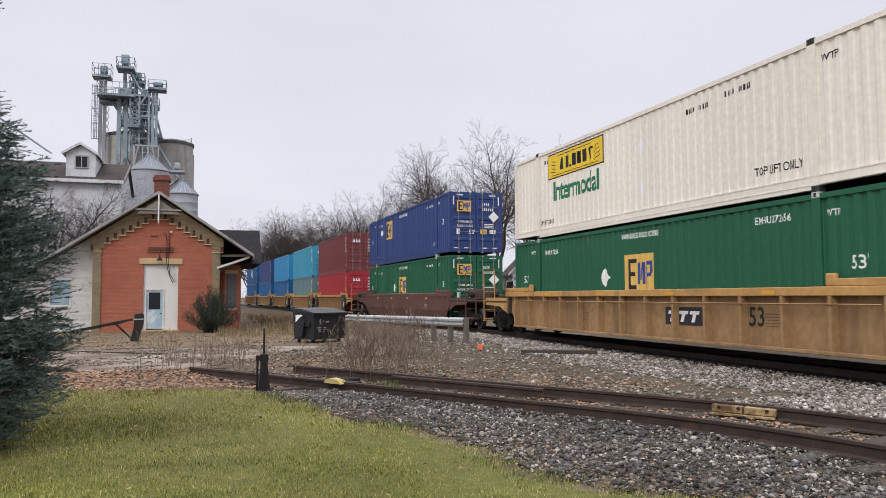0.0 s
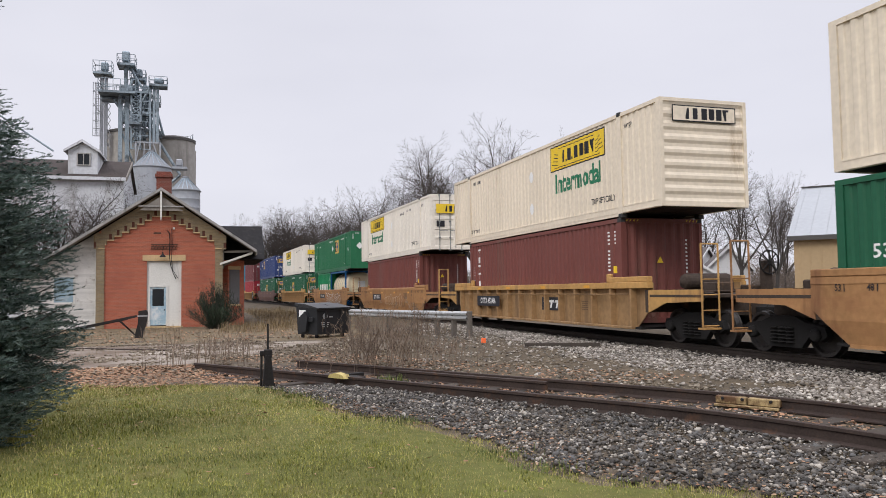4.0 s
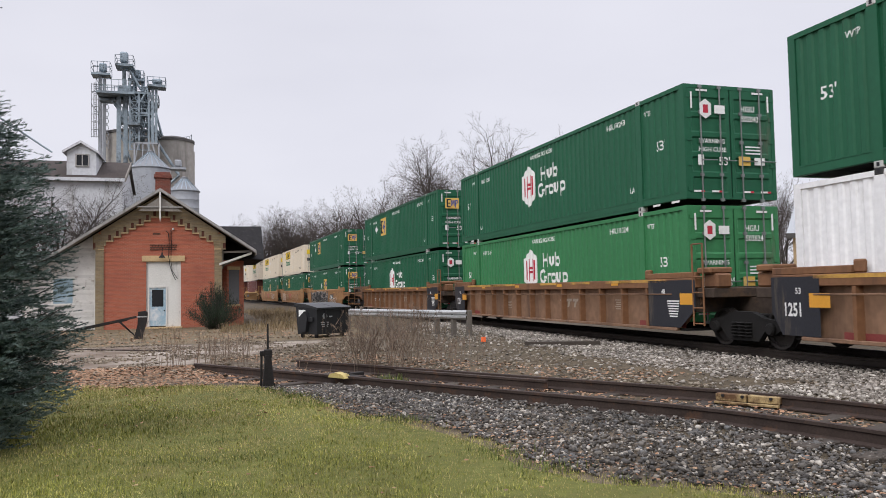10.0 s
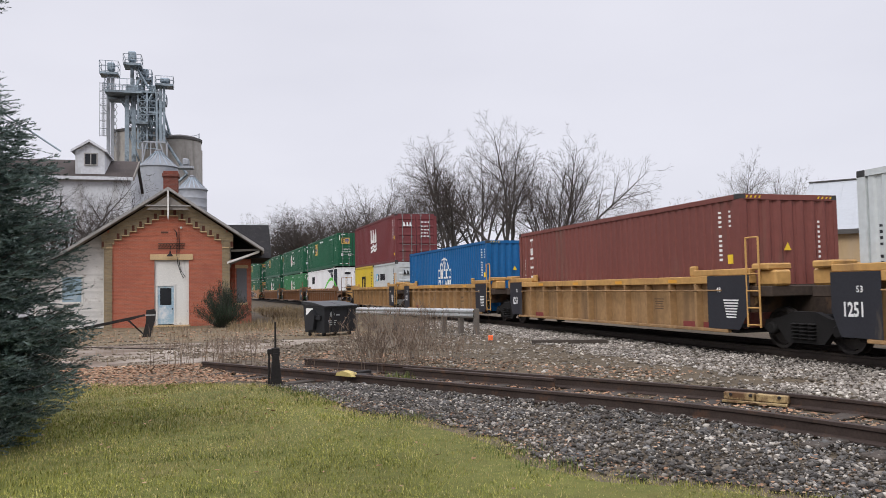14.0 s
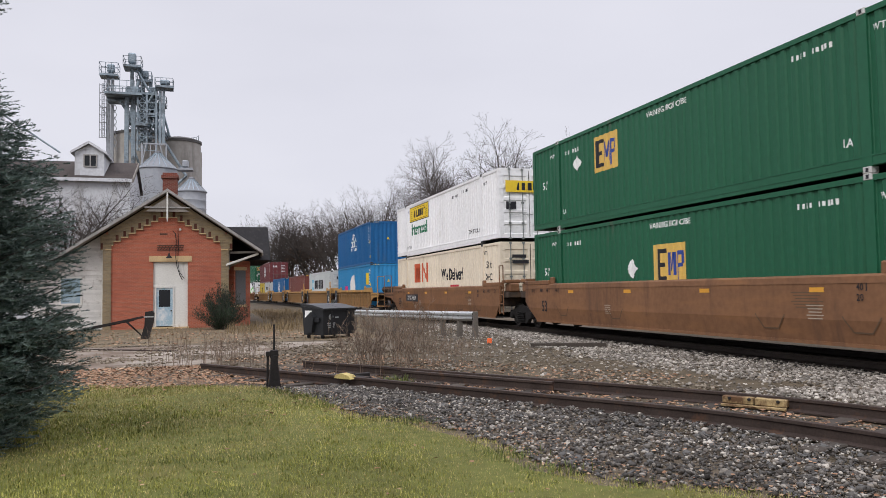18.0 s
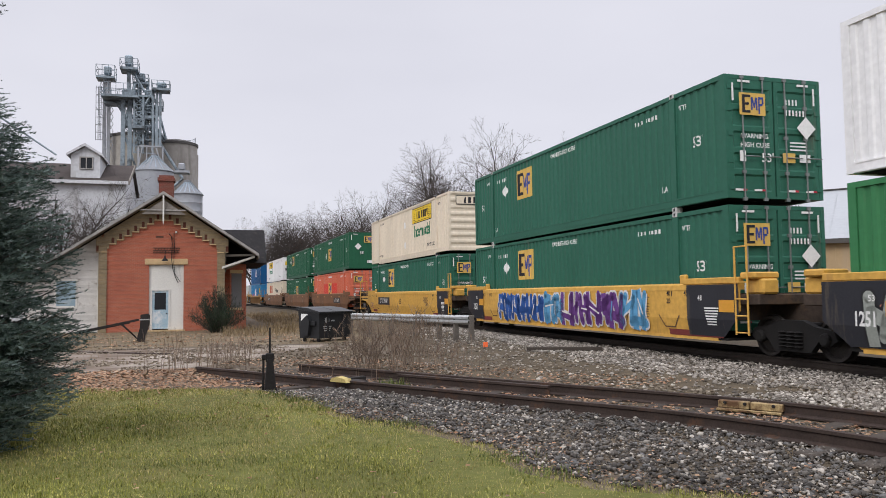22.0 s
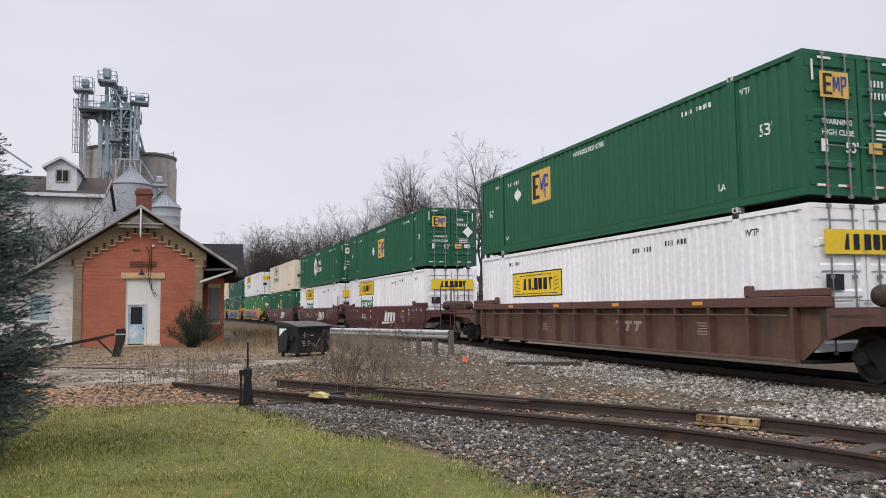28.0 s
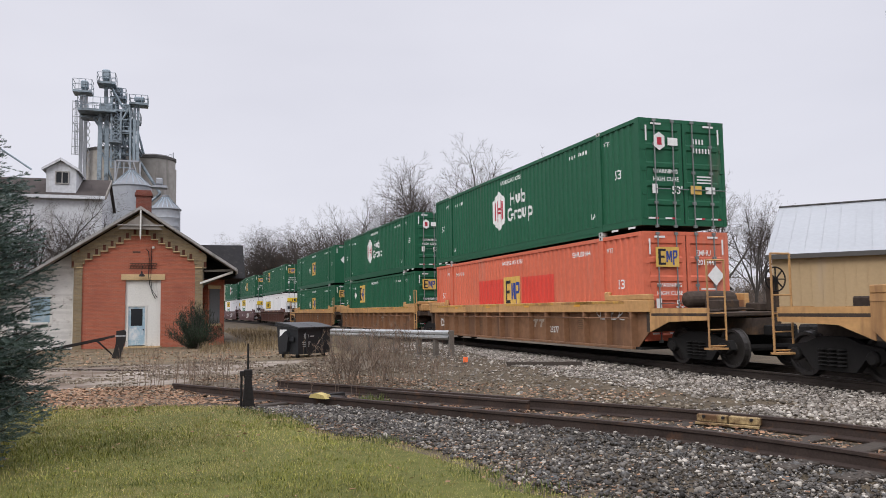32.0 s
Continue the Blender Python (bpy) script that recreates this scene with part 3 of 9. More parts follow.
BADGE_C = ([(0.31, -0.32), (0.39, -0.32), (0.39, 0.26), (0.31, 0.26)], [(0.39, 0.18), (0.52, 0.18), (0.58, 0.26), (0.39, 0.26)], [(0.50, -0.02), (0.60, 0.04), (0.58, 0.26), (0.50, 0.2)], [(0.39, -0.06), (0.54, -0.04), (0.52, 0.03), (0.39, 0.02)])
BADGE_B, BADGE_C = [[[(x, 0.02 + (z - 0.02) * 1.3) for x, z in p] for p in g] for g in (BADGE_B, BADGE_C)]
BADGE = [(p, "black") for p in BADGE_A] + [(p, "navy") for p in BADGE_B + BADGE_C]


def badge_end(box, length, x, z, s=0.5):
    on_end("logo_panel", rect(1.38 * s, 1.0 * s), AMBER, box, length, x, z, lift=0.03)
    for pts, m in [(p, BLACK if c == "black" else NAVY) for p, c in BADGE]:
        bm = flat([(p * s, q * s) for p, q in pts])
        bmesh.ops.triangulate(bm, faces=bm.faces[:])
        on_end("logo_mark", bm, m, box, length, x, z, lift=0.036)


def badge_panel(box, length, front, z, w, h, ribs=True):
    on_side("logo_panel", rect(w, h), AMBER, box, length, front, z, ribs=ribs)
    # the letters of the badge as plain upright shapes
    s = w / 1.4
    for pts, m in [(p, BLACK if c == "black" else NAVY) for p, c in BADGE]:
        on_side("logo_mark", flat([(p * s, q * s) for p, q in pts]), m, box, length, front, z, lift=0.007, ribs=ribs)


def serial(box, length, front, z, w, h, m, n=2, gap=0.06):
    """An unreadable number as plain bars."""
    step = w / 10.5
    rnd_h = (1, 0.9, 1, 0.85, 1, 0.95, 0.8, 1, 0.9, 1)
    for k in range(10):
        if k != 4:
            on_side("number_bar", rect(step * 0.5, h * rnd_h[k]), m, box, length, front - w / 2 + step * (k + 0.5), z)


def end_marks(box, length, h, m, style):
    on_end("marking", word("53'", 0.28), m, box, length, -0.30 if style == "plain" else -0.22, 1.02 if style != "plain" else 1.3, lift=0.015)
    if style == "doors":
        on_end("marking", word("WARNING", 0.15), m, box, length, -0.55, 1.5, lift=0.015)
        on_end("marking", word("HIGH CUBE", 0.15), m, box, length, -0.55, 1.3, lift=0.015)
        for z in (1.5, 1.42, 1.34):
            on_end("small_print", rect(0.45, 0.035), m, box, length, 0.62, z - 0.1, lift=0.012)
        on_end("sticker", rect(0.34, 0.22), AMBER, box, length, 0.36, 1.05, lift=0.012)
        on_end("sticker", rect(0.30, 0.18), WHITE, box, length, 0.80, 1.05, lift=0.012)
        on_end("sticker", rect(0.16, 0.24), WHITE, box, length, -0.88, 1.05, lift=0.012)
        for x in (-0.95, -0.45, 0.45, 0.95):
            on_end("reflector", rect(0.2, 0.045), WHITE, box, length, x - 0.05, 0.30, lift=0.012)
            on_end("reflector", rect(0.1, 0.045), RED, box, length, x + 0.10, 0.30, lift=0.012)
    for x in (-1.1, 1.1):
        on_end("reflector", rect(0.05, 0.4), WHITE, box, length, x, h - 0.42, lift=0.012)
    for x in (-0.8, 0.8):
        on_end("reflector", rect(0.32, 0.05), WHITE, box, length, x, h - 0.17, lift=0.012)


def common_marks(box, length, h, m):
    on_side("marking", word("53'", 0.34), m, box, length, 0.95, 1.55)
    on_side("marking", word("53'", 0.34), m, box, length, 15.1, 1.55)
    on_side("marking", word("WTP", 0.18, 0.85), m, box, length, 1.55, h - 0.45)
    on_side("marking", word("WTP", 0.18, 0.85), m, box, length, 14.55, h - 0.42)
    on_side("marking", word("IA", 0.22), m, box, length, 2.35, 0.55)
    on_side("marking", word("IA", 0.22), m, box, length, 13.75, 0.6)


def livery_badge(box, length, h, colour, rear, at=5.05, top=True):
    common_marks(box, length, h, WHITE)
    on_side("marking", word("WARNING HIGH CUBE", 0.20, 0.85), WHITE, box, length, 8.1, h - 0.34)
    z = 2.0 if at < 6 or colour == "leaf" else 1.55
    at = 10.75 if colour == "leaf" else at
    badge_panel(box, length, at, z, 1.38, 1.05)
    if colour == "orange":
        for f in (at - 1.95, at + 1.95):
            on_side("repaint_patch", rect(2.35, 1.75), mat("fresh_red_patch", (0.62, 0.065, 0.045), 0.5, 0, 0.1, 2), box, length, f, 1.15, "fresher red paint patch")
    else:
        on_side("placard", diamond(0.27), WHITE, box, length, at - 1.75, z - 0.05, lift=0.014)
    if rear == "doors":
        end_marks(box, length, h, WHITE, "doors")
        badge_end(box, length, -0.6, h - 0.68)
        on_end("placard", diamond(0.26), WHITE, box, length, 0.85, h - 1.15, lift=0.03)
    else:
        end_marks(box, length, h, WHITE, "plain")
        badge_end(box, length, 0.2, h - 0.55)
        on_end("placard", diamond(0.26), WHITE, box, length, -0.6, h - 1.1, lift=0.03)
        on_end("sticker", rect(0.4, 0.22), WHITE, box, length, 0.3, 0.65, lift=0.012)


def livery_badge_mid(box, length, h, colour, rear):
    livery_badge(box, length, h, colour, rear, at=8.1)


def livery_badge_back(box, length, h, colour, rear):
    livery_badge(box, length, h, colour, rear, at=11.0)


def hexagon(rx, rz):
    return flat([(-rx, -0.55 * rz), (0, -rz), (rx, -0.55 * rz), (rx, 0.55 * rz), (0, rz), (-rx, 0.55 * rz)])


def livery_hex(box, length, h, colour, rear):
    common_marks(box, length, h, WHITE)
    on_side("marking", word("WARNING HIGH CUBE", 0.20, 0.85), WHITE, box, length, 8.1, h - 0.34)
    on_side("logo_panel", hexagon(0.56, 0.72), WHITE, box, length, 7.1, 1.6)
    for x, hh in ((-0.30, 0.66), (-0.15, 0.78), (0.15, 0.78), (0.30, 0.66)):
        on_side("logo_mark", rect(0.09, hh), RED, box, length, 7.1 + x, 1.6, lift=0.007)
    for z in (1.53, 1.67):
        on_side("logo_mark", rect(0.40, 0.085), RED, box, length, 7.1, z, lift=0.007)
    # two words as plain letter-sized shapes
    def bar(f, z, w, hh):
        on_side("logo_mark", rect(w, hh), WHITE, box, length, f, z)

    def ring(f, z, r, rz, a0=0, a1=360, t=0.1):
        n = max(4, int((a1 - a0) / 30))
        for k in range(n):
            p, q = radians(a0 + (a1 - a0) * k / n), radians(a0 + (a1 - a0) * (k + 1) / n)
            on_side("logo_mark", flat([(r * math.cos(p), rz * math.sin(p)), (r * math.cos(q), rz * math.sin(q)), ((r - t) * math.cos(q), (rz - t) * math.sin(q)), ((r - t) * math.cos(p), (rz - t) * math.sin(p))]), WHITE, box, length, f, z)

    bar(8.10, 1.90, 0.10, 0.46)
    bar(8.42, 1.90, 0.10, 0.46)
    bar(8.26, 1.90, 0.22, 0.09)
    ring(8.74, 1.84, 0.17, 0.17, 180, 360)
    bar(8.62, 1.92, 0.10, 0.16)
    bar(8.86, 1.92, 0.10, 0.16)
    bar(9.06, 1.90, 0.10, 0.46)
    ring(9.20, 1.83, 0.18, 0.17)
    ring(8.10, 1.36, 0.25, 0.25, 40, 330)
    bar(8.24, 1.33, 0.20, 0.09)
    bar(8.47, 1.30, 0.10, 0.32)
    ring(8.57, 1.34, 0.14, 0.13, 50, 160, 0.09)
    ring(8.86, 1.30, 0.19, 0.17)
    ring(9.24, 1.30, 0.17, 0.17, 180, 360)
    bar(9.12, 1.38, 0.10, 0.18)
    bar(9.36, 1.38, 0.10, 0.18)
    bar(9.54, 1.22, 0.10, 0.48)
    ring(9.68, 1.30, 0.18, 0.17)
    for k in range(20):
        on_side("reflector", rect(0.32, 0.055), WHITE, box, length, 0.5 + 0.8 * k, 0.085, lift=0.016, ribs=False)
    if rear == "doors":
        end_marks(box, length, h, WHITE, "doors")
        on_end("logo_panel", hexagon(0.16, 0.24), WHITE, box, length, -0.72, h - 0.62, lift=0.03)
        on_end("logo_mark", rect(0.14, 0.2), RED, box, length, -0.72, h - 0.62, lift=0.034)
        on_end("logo_mark", rect(0.3, 0.2), WHITE, box, length, -0.32, h - 0.62, lift=0.03)


def livery_yellow(box, length, h, colour, rear, outline=False, low=False):
    """A long yellow sign with a dark border and the word below it."""
    m = BLACK
    f0 = 11.6 if rear == "plates" else 4.55
    zs = 1.76 if low else 2.28
    on_side("sign_border", rect(3.60, 0.82), BLACK, box, length, f0, zs)
    on_side("sign", rect(3.52, 0.74), COLOURS["cream"] if outline else YELLOW, box, length, f0, zs, lift=0.007)
    # the sign's broad upright forms, and scrolls of thin lines at both ends
    forms = ([(-0.10, -0.24), (0.08, -0.24), (0.08, 0.24), (-0.01, 0.24), (-0.01, -0.15), (-0.10, -0.15)],
             [(-0.12, -0.24), (0.11, -0.24), (0.13, -0.06), (0.10, 0.0), (0.13, 0.08), (0.11, 0.24), (-0.12, 0.24)],
             [(-0.14, -0.24), (-0.05, -0.24), (-0.05, -0.05), (0.05, -0.05), (0.05, -0.24), (0.14, -0.24), (0.14, 0.24), (0.05, 0.24), (0.05, 0.05), (-0.05, 0.05), (-0.05, 0.24), (-0.14, 0.24)],
             [(-0.14, -0.18), (-0.08, -0.24), (0.08, -0.24), (0.14, -0.18), (0.14, 0.24), (0.05, 0.24), (0.05, -0.15), (-0.05, -0.15), (-0.05, 0.24), (-0.14, 0.24)],
             [(-0.14, -0.24), (-0.05, -0.24), (-0.05, 0.06), (0.05, -0.24), (0.14, -0.24), (0.14, 0.24), (0.05, 0.24), (0.05, -0.06), (-0.05, 0.24), (-0.14, 0.24)],
             [(-0.045, -0.24), (0.045, -0.24), (0.045, 0.15), (0.15, 0.15), (0.15, 0.24), (-0.15, 0.24), (-0.15, 0.15), (-0.045, 0.15)])
    for x, pts in zip((-0.82, -0.42, 0.0, 0.36, 0.72, 1.06), forms):
        on_side("sign_mark", flat([(p * 0.90, q * 0.78) for p, q in pts]), m, box, length, f0 + x, zs, lift=0.010)
    for x in (-0.66, -0.22):
        on_side("sign_mark", rect(0.08, 0.08), m, box, length, f0 + x, zs - 0.155, lift=0.010)
    for q in (-1, 1):
        for k in range(4):
            on_side("sign_mark", flat([(-0.02, -0.025), (0.40 - 0.05 * k, 0.09), (0.40 - 0.05 * k, 0.115), (-0.02, 0.0)] if q > 0 else [(0.02, -0.02), (0.02, 0.005), (-0.36 + 0.05 * k, 0.06), (-0.36 + 0.05 * k, 0.035)]), m, box, length, f0 + q * 1.26, zs - 0.22 + 0.11 * k, lift=0.010)
    on_side("sign_mark", rect(3.0, 0.022), m, box, length, f0, zs - 0.31, lift=0.010)
    on_side("sign_mark", rect(2.3, 0.022), m, box, length, f0, zs + 0.29, lift=0.010)
    if not low:
        on_side("marking", word("Intermodal", 0.84, 0.80), LOGO_GREEN, box, length, f0 + 0.05, 1.42)
    on_side("marking", word("TOP LIFT ONLY", 0.25, 0.76), m, box, length, 13.2, 0.6)
    on_side("marking", word("TOP LIFT ONLY", 0.2, 0.8), m, box, length, 2.6, 0.5)
    on_side("marking", word("WTP", 0.2), m, box, length, 14.6, h - 0.45)
    for f, z in ((12.1, h - 0.42), (10.7, h - 0.5), (2.9, h - 0.4)):
        serial(box, length, f, z, 0.9, 0.13, m)
    for z in (1.95, 0.85):
        on_side("placard", diamond(0.2), WHITE, box, length, 8.3, z)
    if rear == "doors":
        on_end("sign", rect(2.1, 0.46), YELLOW if not outline else COLOURS["cream"], box, length, 0.02, h - 0.75, lift=0.04)
        for x, pts in zip((-0.50, -0.27, 0.0, 0.22, 0.44, 0.64), forms):
            bm = flat([(p * 0.62, q * 0.62) for p, q in pts])
            bmesh.ops.triangulate(bm, faces=bm.faces[:])
            on_end("sign_mark", bm, BLACK, box, length, x, h - 0.75, lift=0.045)
        on_end("small_print", rect(0.42, 0.3), BLACK, box, length, -0.8, h - 1.5, lift=0.02)
        on_end("sticker", rect(0.26, 0.36), YELLOW, box, length, 0.85, h - 1.75, lift=0.02)
    else:
        on_end("sign_mark", rect(1.9, 0.42), BLACK, box, length, 0.0, h - 0.42, lift=0.005)
        on_end("sign", rect(1.84, 0.36), COLOURS["cream"], box, length, 0.0, h - 0.42, lift=0.01)
        for x, pts in zip((-0.50, -0.27, 0.0, 0.22, 0.44, 0.64), forms):
            bm = flat([(p * 0.6, q * 0.6) for p, q in pts])
            bmesh.ops.triangulate(bm, faces=bm.faces[:])
            on_end("sign_mark", bm, BLACK, box, length, x, h - 0.42, lift=0.014)


def livery_outline(box, length, h, colour, rear):
    livery_yellow(box, length, h, colour, rear, outline=True)


def livery_low(box, length, h, colour, rear):
    livery_yellow(box, length, h, colour, rear, low=True)


def livery_wave(box, length, h, colour, rear):
    """White box with a dark rear quarter and a green bow."""
    pts = [(-2.6, 1.1)] + [(-2.6 + 0.45 * k, 1.1 - 2.55 * (k / 11) ** 2.1) for k in range(1, 12)]
    on_side("dark_field", flat([(-2.3, 1.28), (2.45, 1.28), (2.45, -1.05), (2.1, -1.1)] + [(1.9 - 0.42 * k, -0.95 + 2.13 * math.sin(k / 10 * math.pi / 2)) for k in range(10)]), mat("dark_wave_paint", (0.03, 0.035, 0.045), 0.5, 0, 0.2, 4), box, length, 13.5, 1.5)
    bow = [(9.0 + 0.55 * k, 0.75 + 1.25 * math.sin(min(1.0, k / 7.5) * math.pi / 2) - (0.13 * max(0, k - 8) ** 1.3)) for k in range(13)]
    for a, b in zip(bow, bow[1:]):
        fc = (a[0] + b[0]) / 2
        on_side("green_bow", flat([(a[0] - fc, a[1] - 0.16), (b[0] - fc, b[1] - 0.16), (b[0] - fc, b[1] + 0.1), (a[0] - fc, a[1] + 0.1)]), mat("bow_green", (0.12, 0.55, 0.08), 0.5, 0, 0.1, 4), box, length, fc, 0.0, lift=0.008)
    on_side("logo_mark", flat([(-0.9, -0.35), (-0.3, -0.35), (-0.3, 0.0), (0.0, 0.35), (0.3, -0.35), (0.7, -0.35), (0.75, 0.35), (0.5, 0.35), (0.42, -0.05), (0.2, 0.35), (-0.9, 0.35)]), BLACK, box, length, 3.3, 1.95)
    serial(box, length, 13.0, 2.45, 1.7, 0.2, WHITE)
    on_end("logo_mark", rect(0.5, 0.18), BLACK, box, length, -0.45, h - 0.5, lift=0.01)
    on_end("marking", word("CNRU", 0.24, 0.9), BLACK, box, length, 0.42, h - 0.42, lift=0.01)
    on_end("marking", word("240418", 0.24, 0.9), BLACK, box, length, 0.5, h - 0.68, lift=0.01)
    on_end("placard", diamond(0.3), STEEL, box, length, -0.4, 1.2, lift=0.01)
    on_end("marking", word("53", 0.3), BLACK, box, length, 0.75, 0.5, lift=0.01)


def livery_deliver(box, length, h, colour, rear):
    o = mat("orange_logo", (0.50, 0.10, 0.045), 0.55, 0, 0.15, 4)
    for pts in ([(-1.3, -0.5), (-0.2, -0.5), (-0.2, -0.3), (-1.05, -0.3), (-1.05, 0.3), (-0.2, 0.3), (-0.2, 0.5), (-1.3, 0.5)], [(0.05, -0.5), (0.28, -0.5), (0.28, 0.5), (0.05, 0.5)], [(0.28, 0.5), (0.28, 0.25), (1.0, -0.5), (1.0, -0.2)], [(1.0, -0.5), (1.23, -0.5), (1.23, 0.5), (1.0, 0.5)]):
        on_side("logo_mark", flat(pts), o, box, length, 4.9, 1.95)
    on_side("marking", word("We Deliver!", 0.75, 0.85), BLACK, box, length, 10.1, 1.72)
    on_side("small_print", rect(1.3, 0.12), RED, box, length, 10.4, 1.2)
    on_side("marking", word("53 ft", 0.4, 0.8), BLACK, box, length, 14.85, 2.0)
    on_side("marking", word("XHC", 0.4, 0.8), BLACK, box, length, 14.85, 1.5)
    on_side("marking", word("WTP", 0.2), BLACK, box, length, 14.5, h - 0.4)
    on_end("number_bar", rect(0.6, 0.13), BLACK, box, length, -0.5, h - 0.6, lift=0.03)
    on_end("number_bar", rect(0.7, 0.13), BLACK, box, length, -0.45, h - 0.82, lift=0.03)


def ocean_marks(box, length, h, m, rear):
    # upright unreadable numbers as columns of small bars
    for f, top, n in ((length - 0.72, h - 0.35, 12), (length - 0.40, h - 0.35, 4), (0.42, h * 0.66, 10)):
        for k in range(n):
            if k not in (4, 11):
                on_side("number_bar", rect(0.065, 0.055 if k % 3 else 0.042), m, box, length, f, top - 0.105 * k)
    on_side("sticker", rect(0.14, 0.2), YELLOW, box, length, length - 0.4, 1.5)
    on_side("warning_sign", flat([(-0.1, -0.08), (0.1, -0.08), (0.0, 0.1)]), YELLOW, box, length, length - 0.42, 0.5 if h > 2.7 else 1.2)
    if rear == "ribs":
        for k in range(9):
            on_end("number_bar", rect(0.06, 0.05), m, box, length, 0.75, 2.3 - 0.11 * k, lift=0.01)
        on_end("warning_sign", flat([(-0.1, -0.08), (0.1, -0.08), (0.0, 0.1)]), YELLOW, box, length, -0.1, 1.75, lift=0.01)
        for x in (-0.95, 0.95):
            for k in range(4):
                on_end("hazard_stripe", flat([(-0.03, -0.025), (0.01, -0.025), (0.04, 0.025), (0.0, 0.025)]), YELLOW, box, length, x + 0.11 * k - 0.16, h - 0.06, lift=-0.004)
    else:
        for k, z in enumerate((h - 0.5, h - 0.75, h - 0.95, h - 1.15, h - 1.35)):
            for q in range(6 - k % 2):
                on_end("number_bar", rect(0.055, 0.085), m, box, length, 0.32 + 0.09 * q, z, lift=0.03)
        for q in (-0.75, -0.55, -0.36):
            on_end("logo_mark", flat([(-0.07, -0.13), (0.08, -0.13), (0.06, -0.04), (0.0, 0.13), (-0.05, 0.13)]), m, box, length, q, h - 0.62, lift=0.03)


def livery_arch(box, length, h, colour, rear):
    """Blue box with a white globe over a word."""
    ocean_marks(box, length, h, WHITE, rear)
    for r0, r1, sx in ((0.66, 0.58, 1.0), (0.62, 0.55, 0.5)):
        for k in range(12):
            a, b = math.pi * k / 12, math.pi * (k + 1) / 12
            on_side("logo_mark", flat([(sx * r0 * math.cos(a), r0 * 0.85 * math.sin(a)), (sx * r0 * math.cos(b), r0 * 0.85 * math.sin(b)), (sx * r1 * math.cos(b), r1 * 0.85 * math.sin(b)), (sx * r1 * math.cos(a), r1 * 0.85 * math.sin(a))]), WHITE, box, length, 6.3, 1.88)
    on_side("logo_mark", rect(0.06, 0.5), WHITE, box, length, 6.3, 2.12)
    # five broad letters as open rings, and a small word below
    for k in range(5):
        x = 5.46 + 0.42 * k
        for dz in (-0.18, 0.18):
            on_side("logo_mark", rect(0.34, 0.085), WHITE, box, length, x, 1.66 + dz, lift=0.006)
        on_side("logo_mark", rect(0.09, 0.40), WHITE, box, length, x - 0.125, 1.66, lift=0.006)
        if k in (1, 4):
            on_side("logo_mark", rect(0.09, 0.40), WHITE, box, length, x + 0.125, 1.66, lift=0.006)
    for k in range(8):
        on_side("logo_mark", flat([(-0.08, -0.11), (0.02, -0.11), (0.08, 0.11), (-0.04, 0.11)]), WHITE, box, length, 5.42 + 0.25 * k, 1.26)


def livery_upright(box, length, h, colour, rear):
    """Red oxide box with an upright word at the front end."""
    ocean_marks(box, length, h, WHITE, rear)
    for k, kind in enumerate("abcade"):
        z = 2.52 - 0.32 * k
        if kind in "ac":
            on_side("logo_mark", rect(0.28, 0.07), WHITE, box, length, 1.05, z + 0.09)
        on_side("logo_mark", rect(0.08, 0.24), WHITE, box, length, 1.05 if kind in "ac" else 0.96, z)
        if kind == "b":
            for x, zz, w, hh in ((1.06, 0.09, 0.2, 0.06), (1.14, 0.05, 0.07, 0.12), (1.06, -0.01, 0.2, 0.06), (1.13, -0.07, 0.08, 0.1)):
                on_side("logo_mark", rect(w, hh), WHITE, box, length, x, z + zz)
        if kind in "de":
            on_side("logo_mark", rect(0.08, 0.24), WHITE, box, length, 1.15, z)
        if kind == "d":
            for zz in (-0.09, 0.09):
                on_side("logo_mark", rect(0.2, 0.06), WHITE, box, length, 1.05, z + zz)
        if kind == "e":
            on_side("logo_mark", flat([(-0.1, 0.12), (-0.02, 0.12), (0.1, -0.12), (0.02, -0.12)]), WHITE, box, length, 1.05, z)


def livery_waves(box, length, h, colour, rear):
    ocean_marks(box, length, h, WHITE, rear)
    for k, (w, a) in enumerate(((0.6, 0.2), (0.62, 0.0), (0.45, 0.0))):
        on_side("logo_mark", flat([(-w / 2, -0.45), (w / 2 - 0.1, -0.45), (w / 2, -0.25), (0.0, -0.2), (0.05, 0.45), (-0.15 - a, 0.45)]), WHITE, box, length, 5.55 + 0.62 * k, 1.95)
    for z in (1.25, 1.0):
        on_side("logo_mark", flat([(-0.95, -0.1), (-0.6, -0.16), (-0.2, 0.0), (0.3, -0.14), (0.9, 0.02), (0.9, 0.2), (0.3, 0.04), (-0.2, 0.18), (-0.6, 0.0), (-0.95, 0.08)]), WHITE, box, length, 6.2, z)


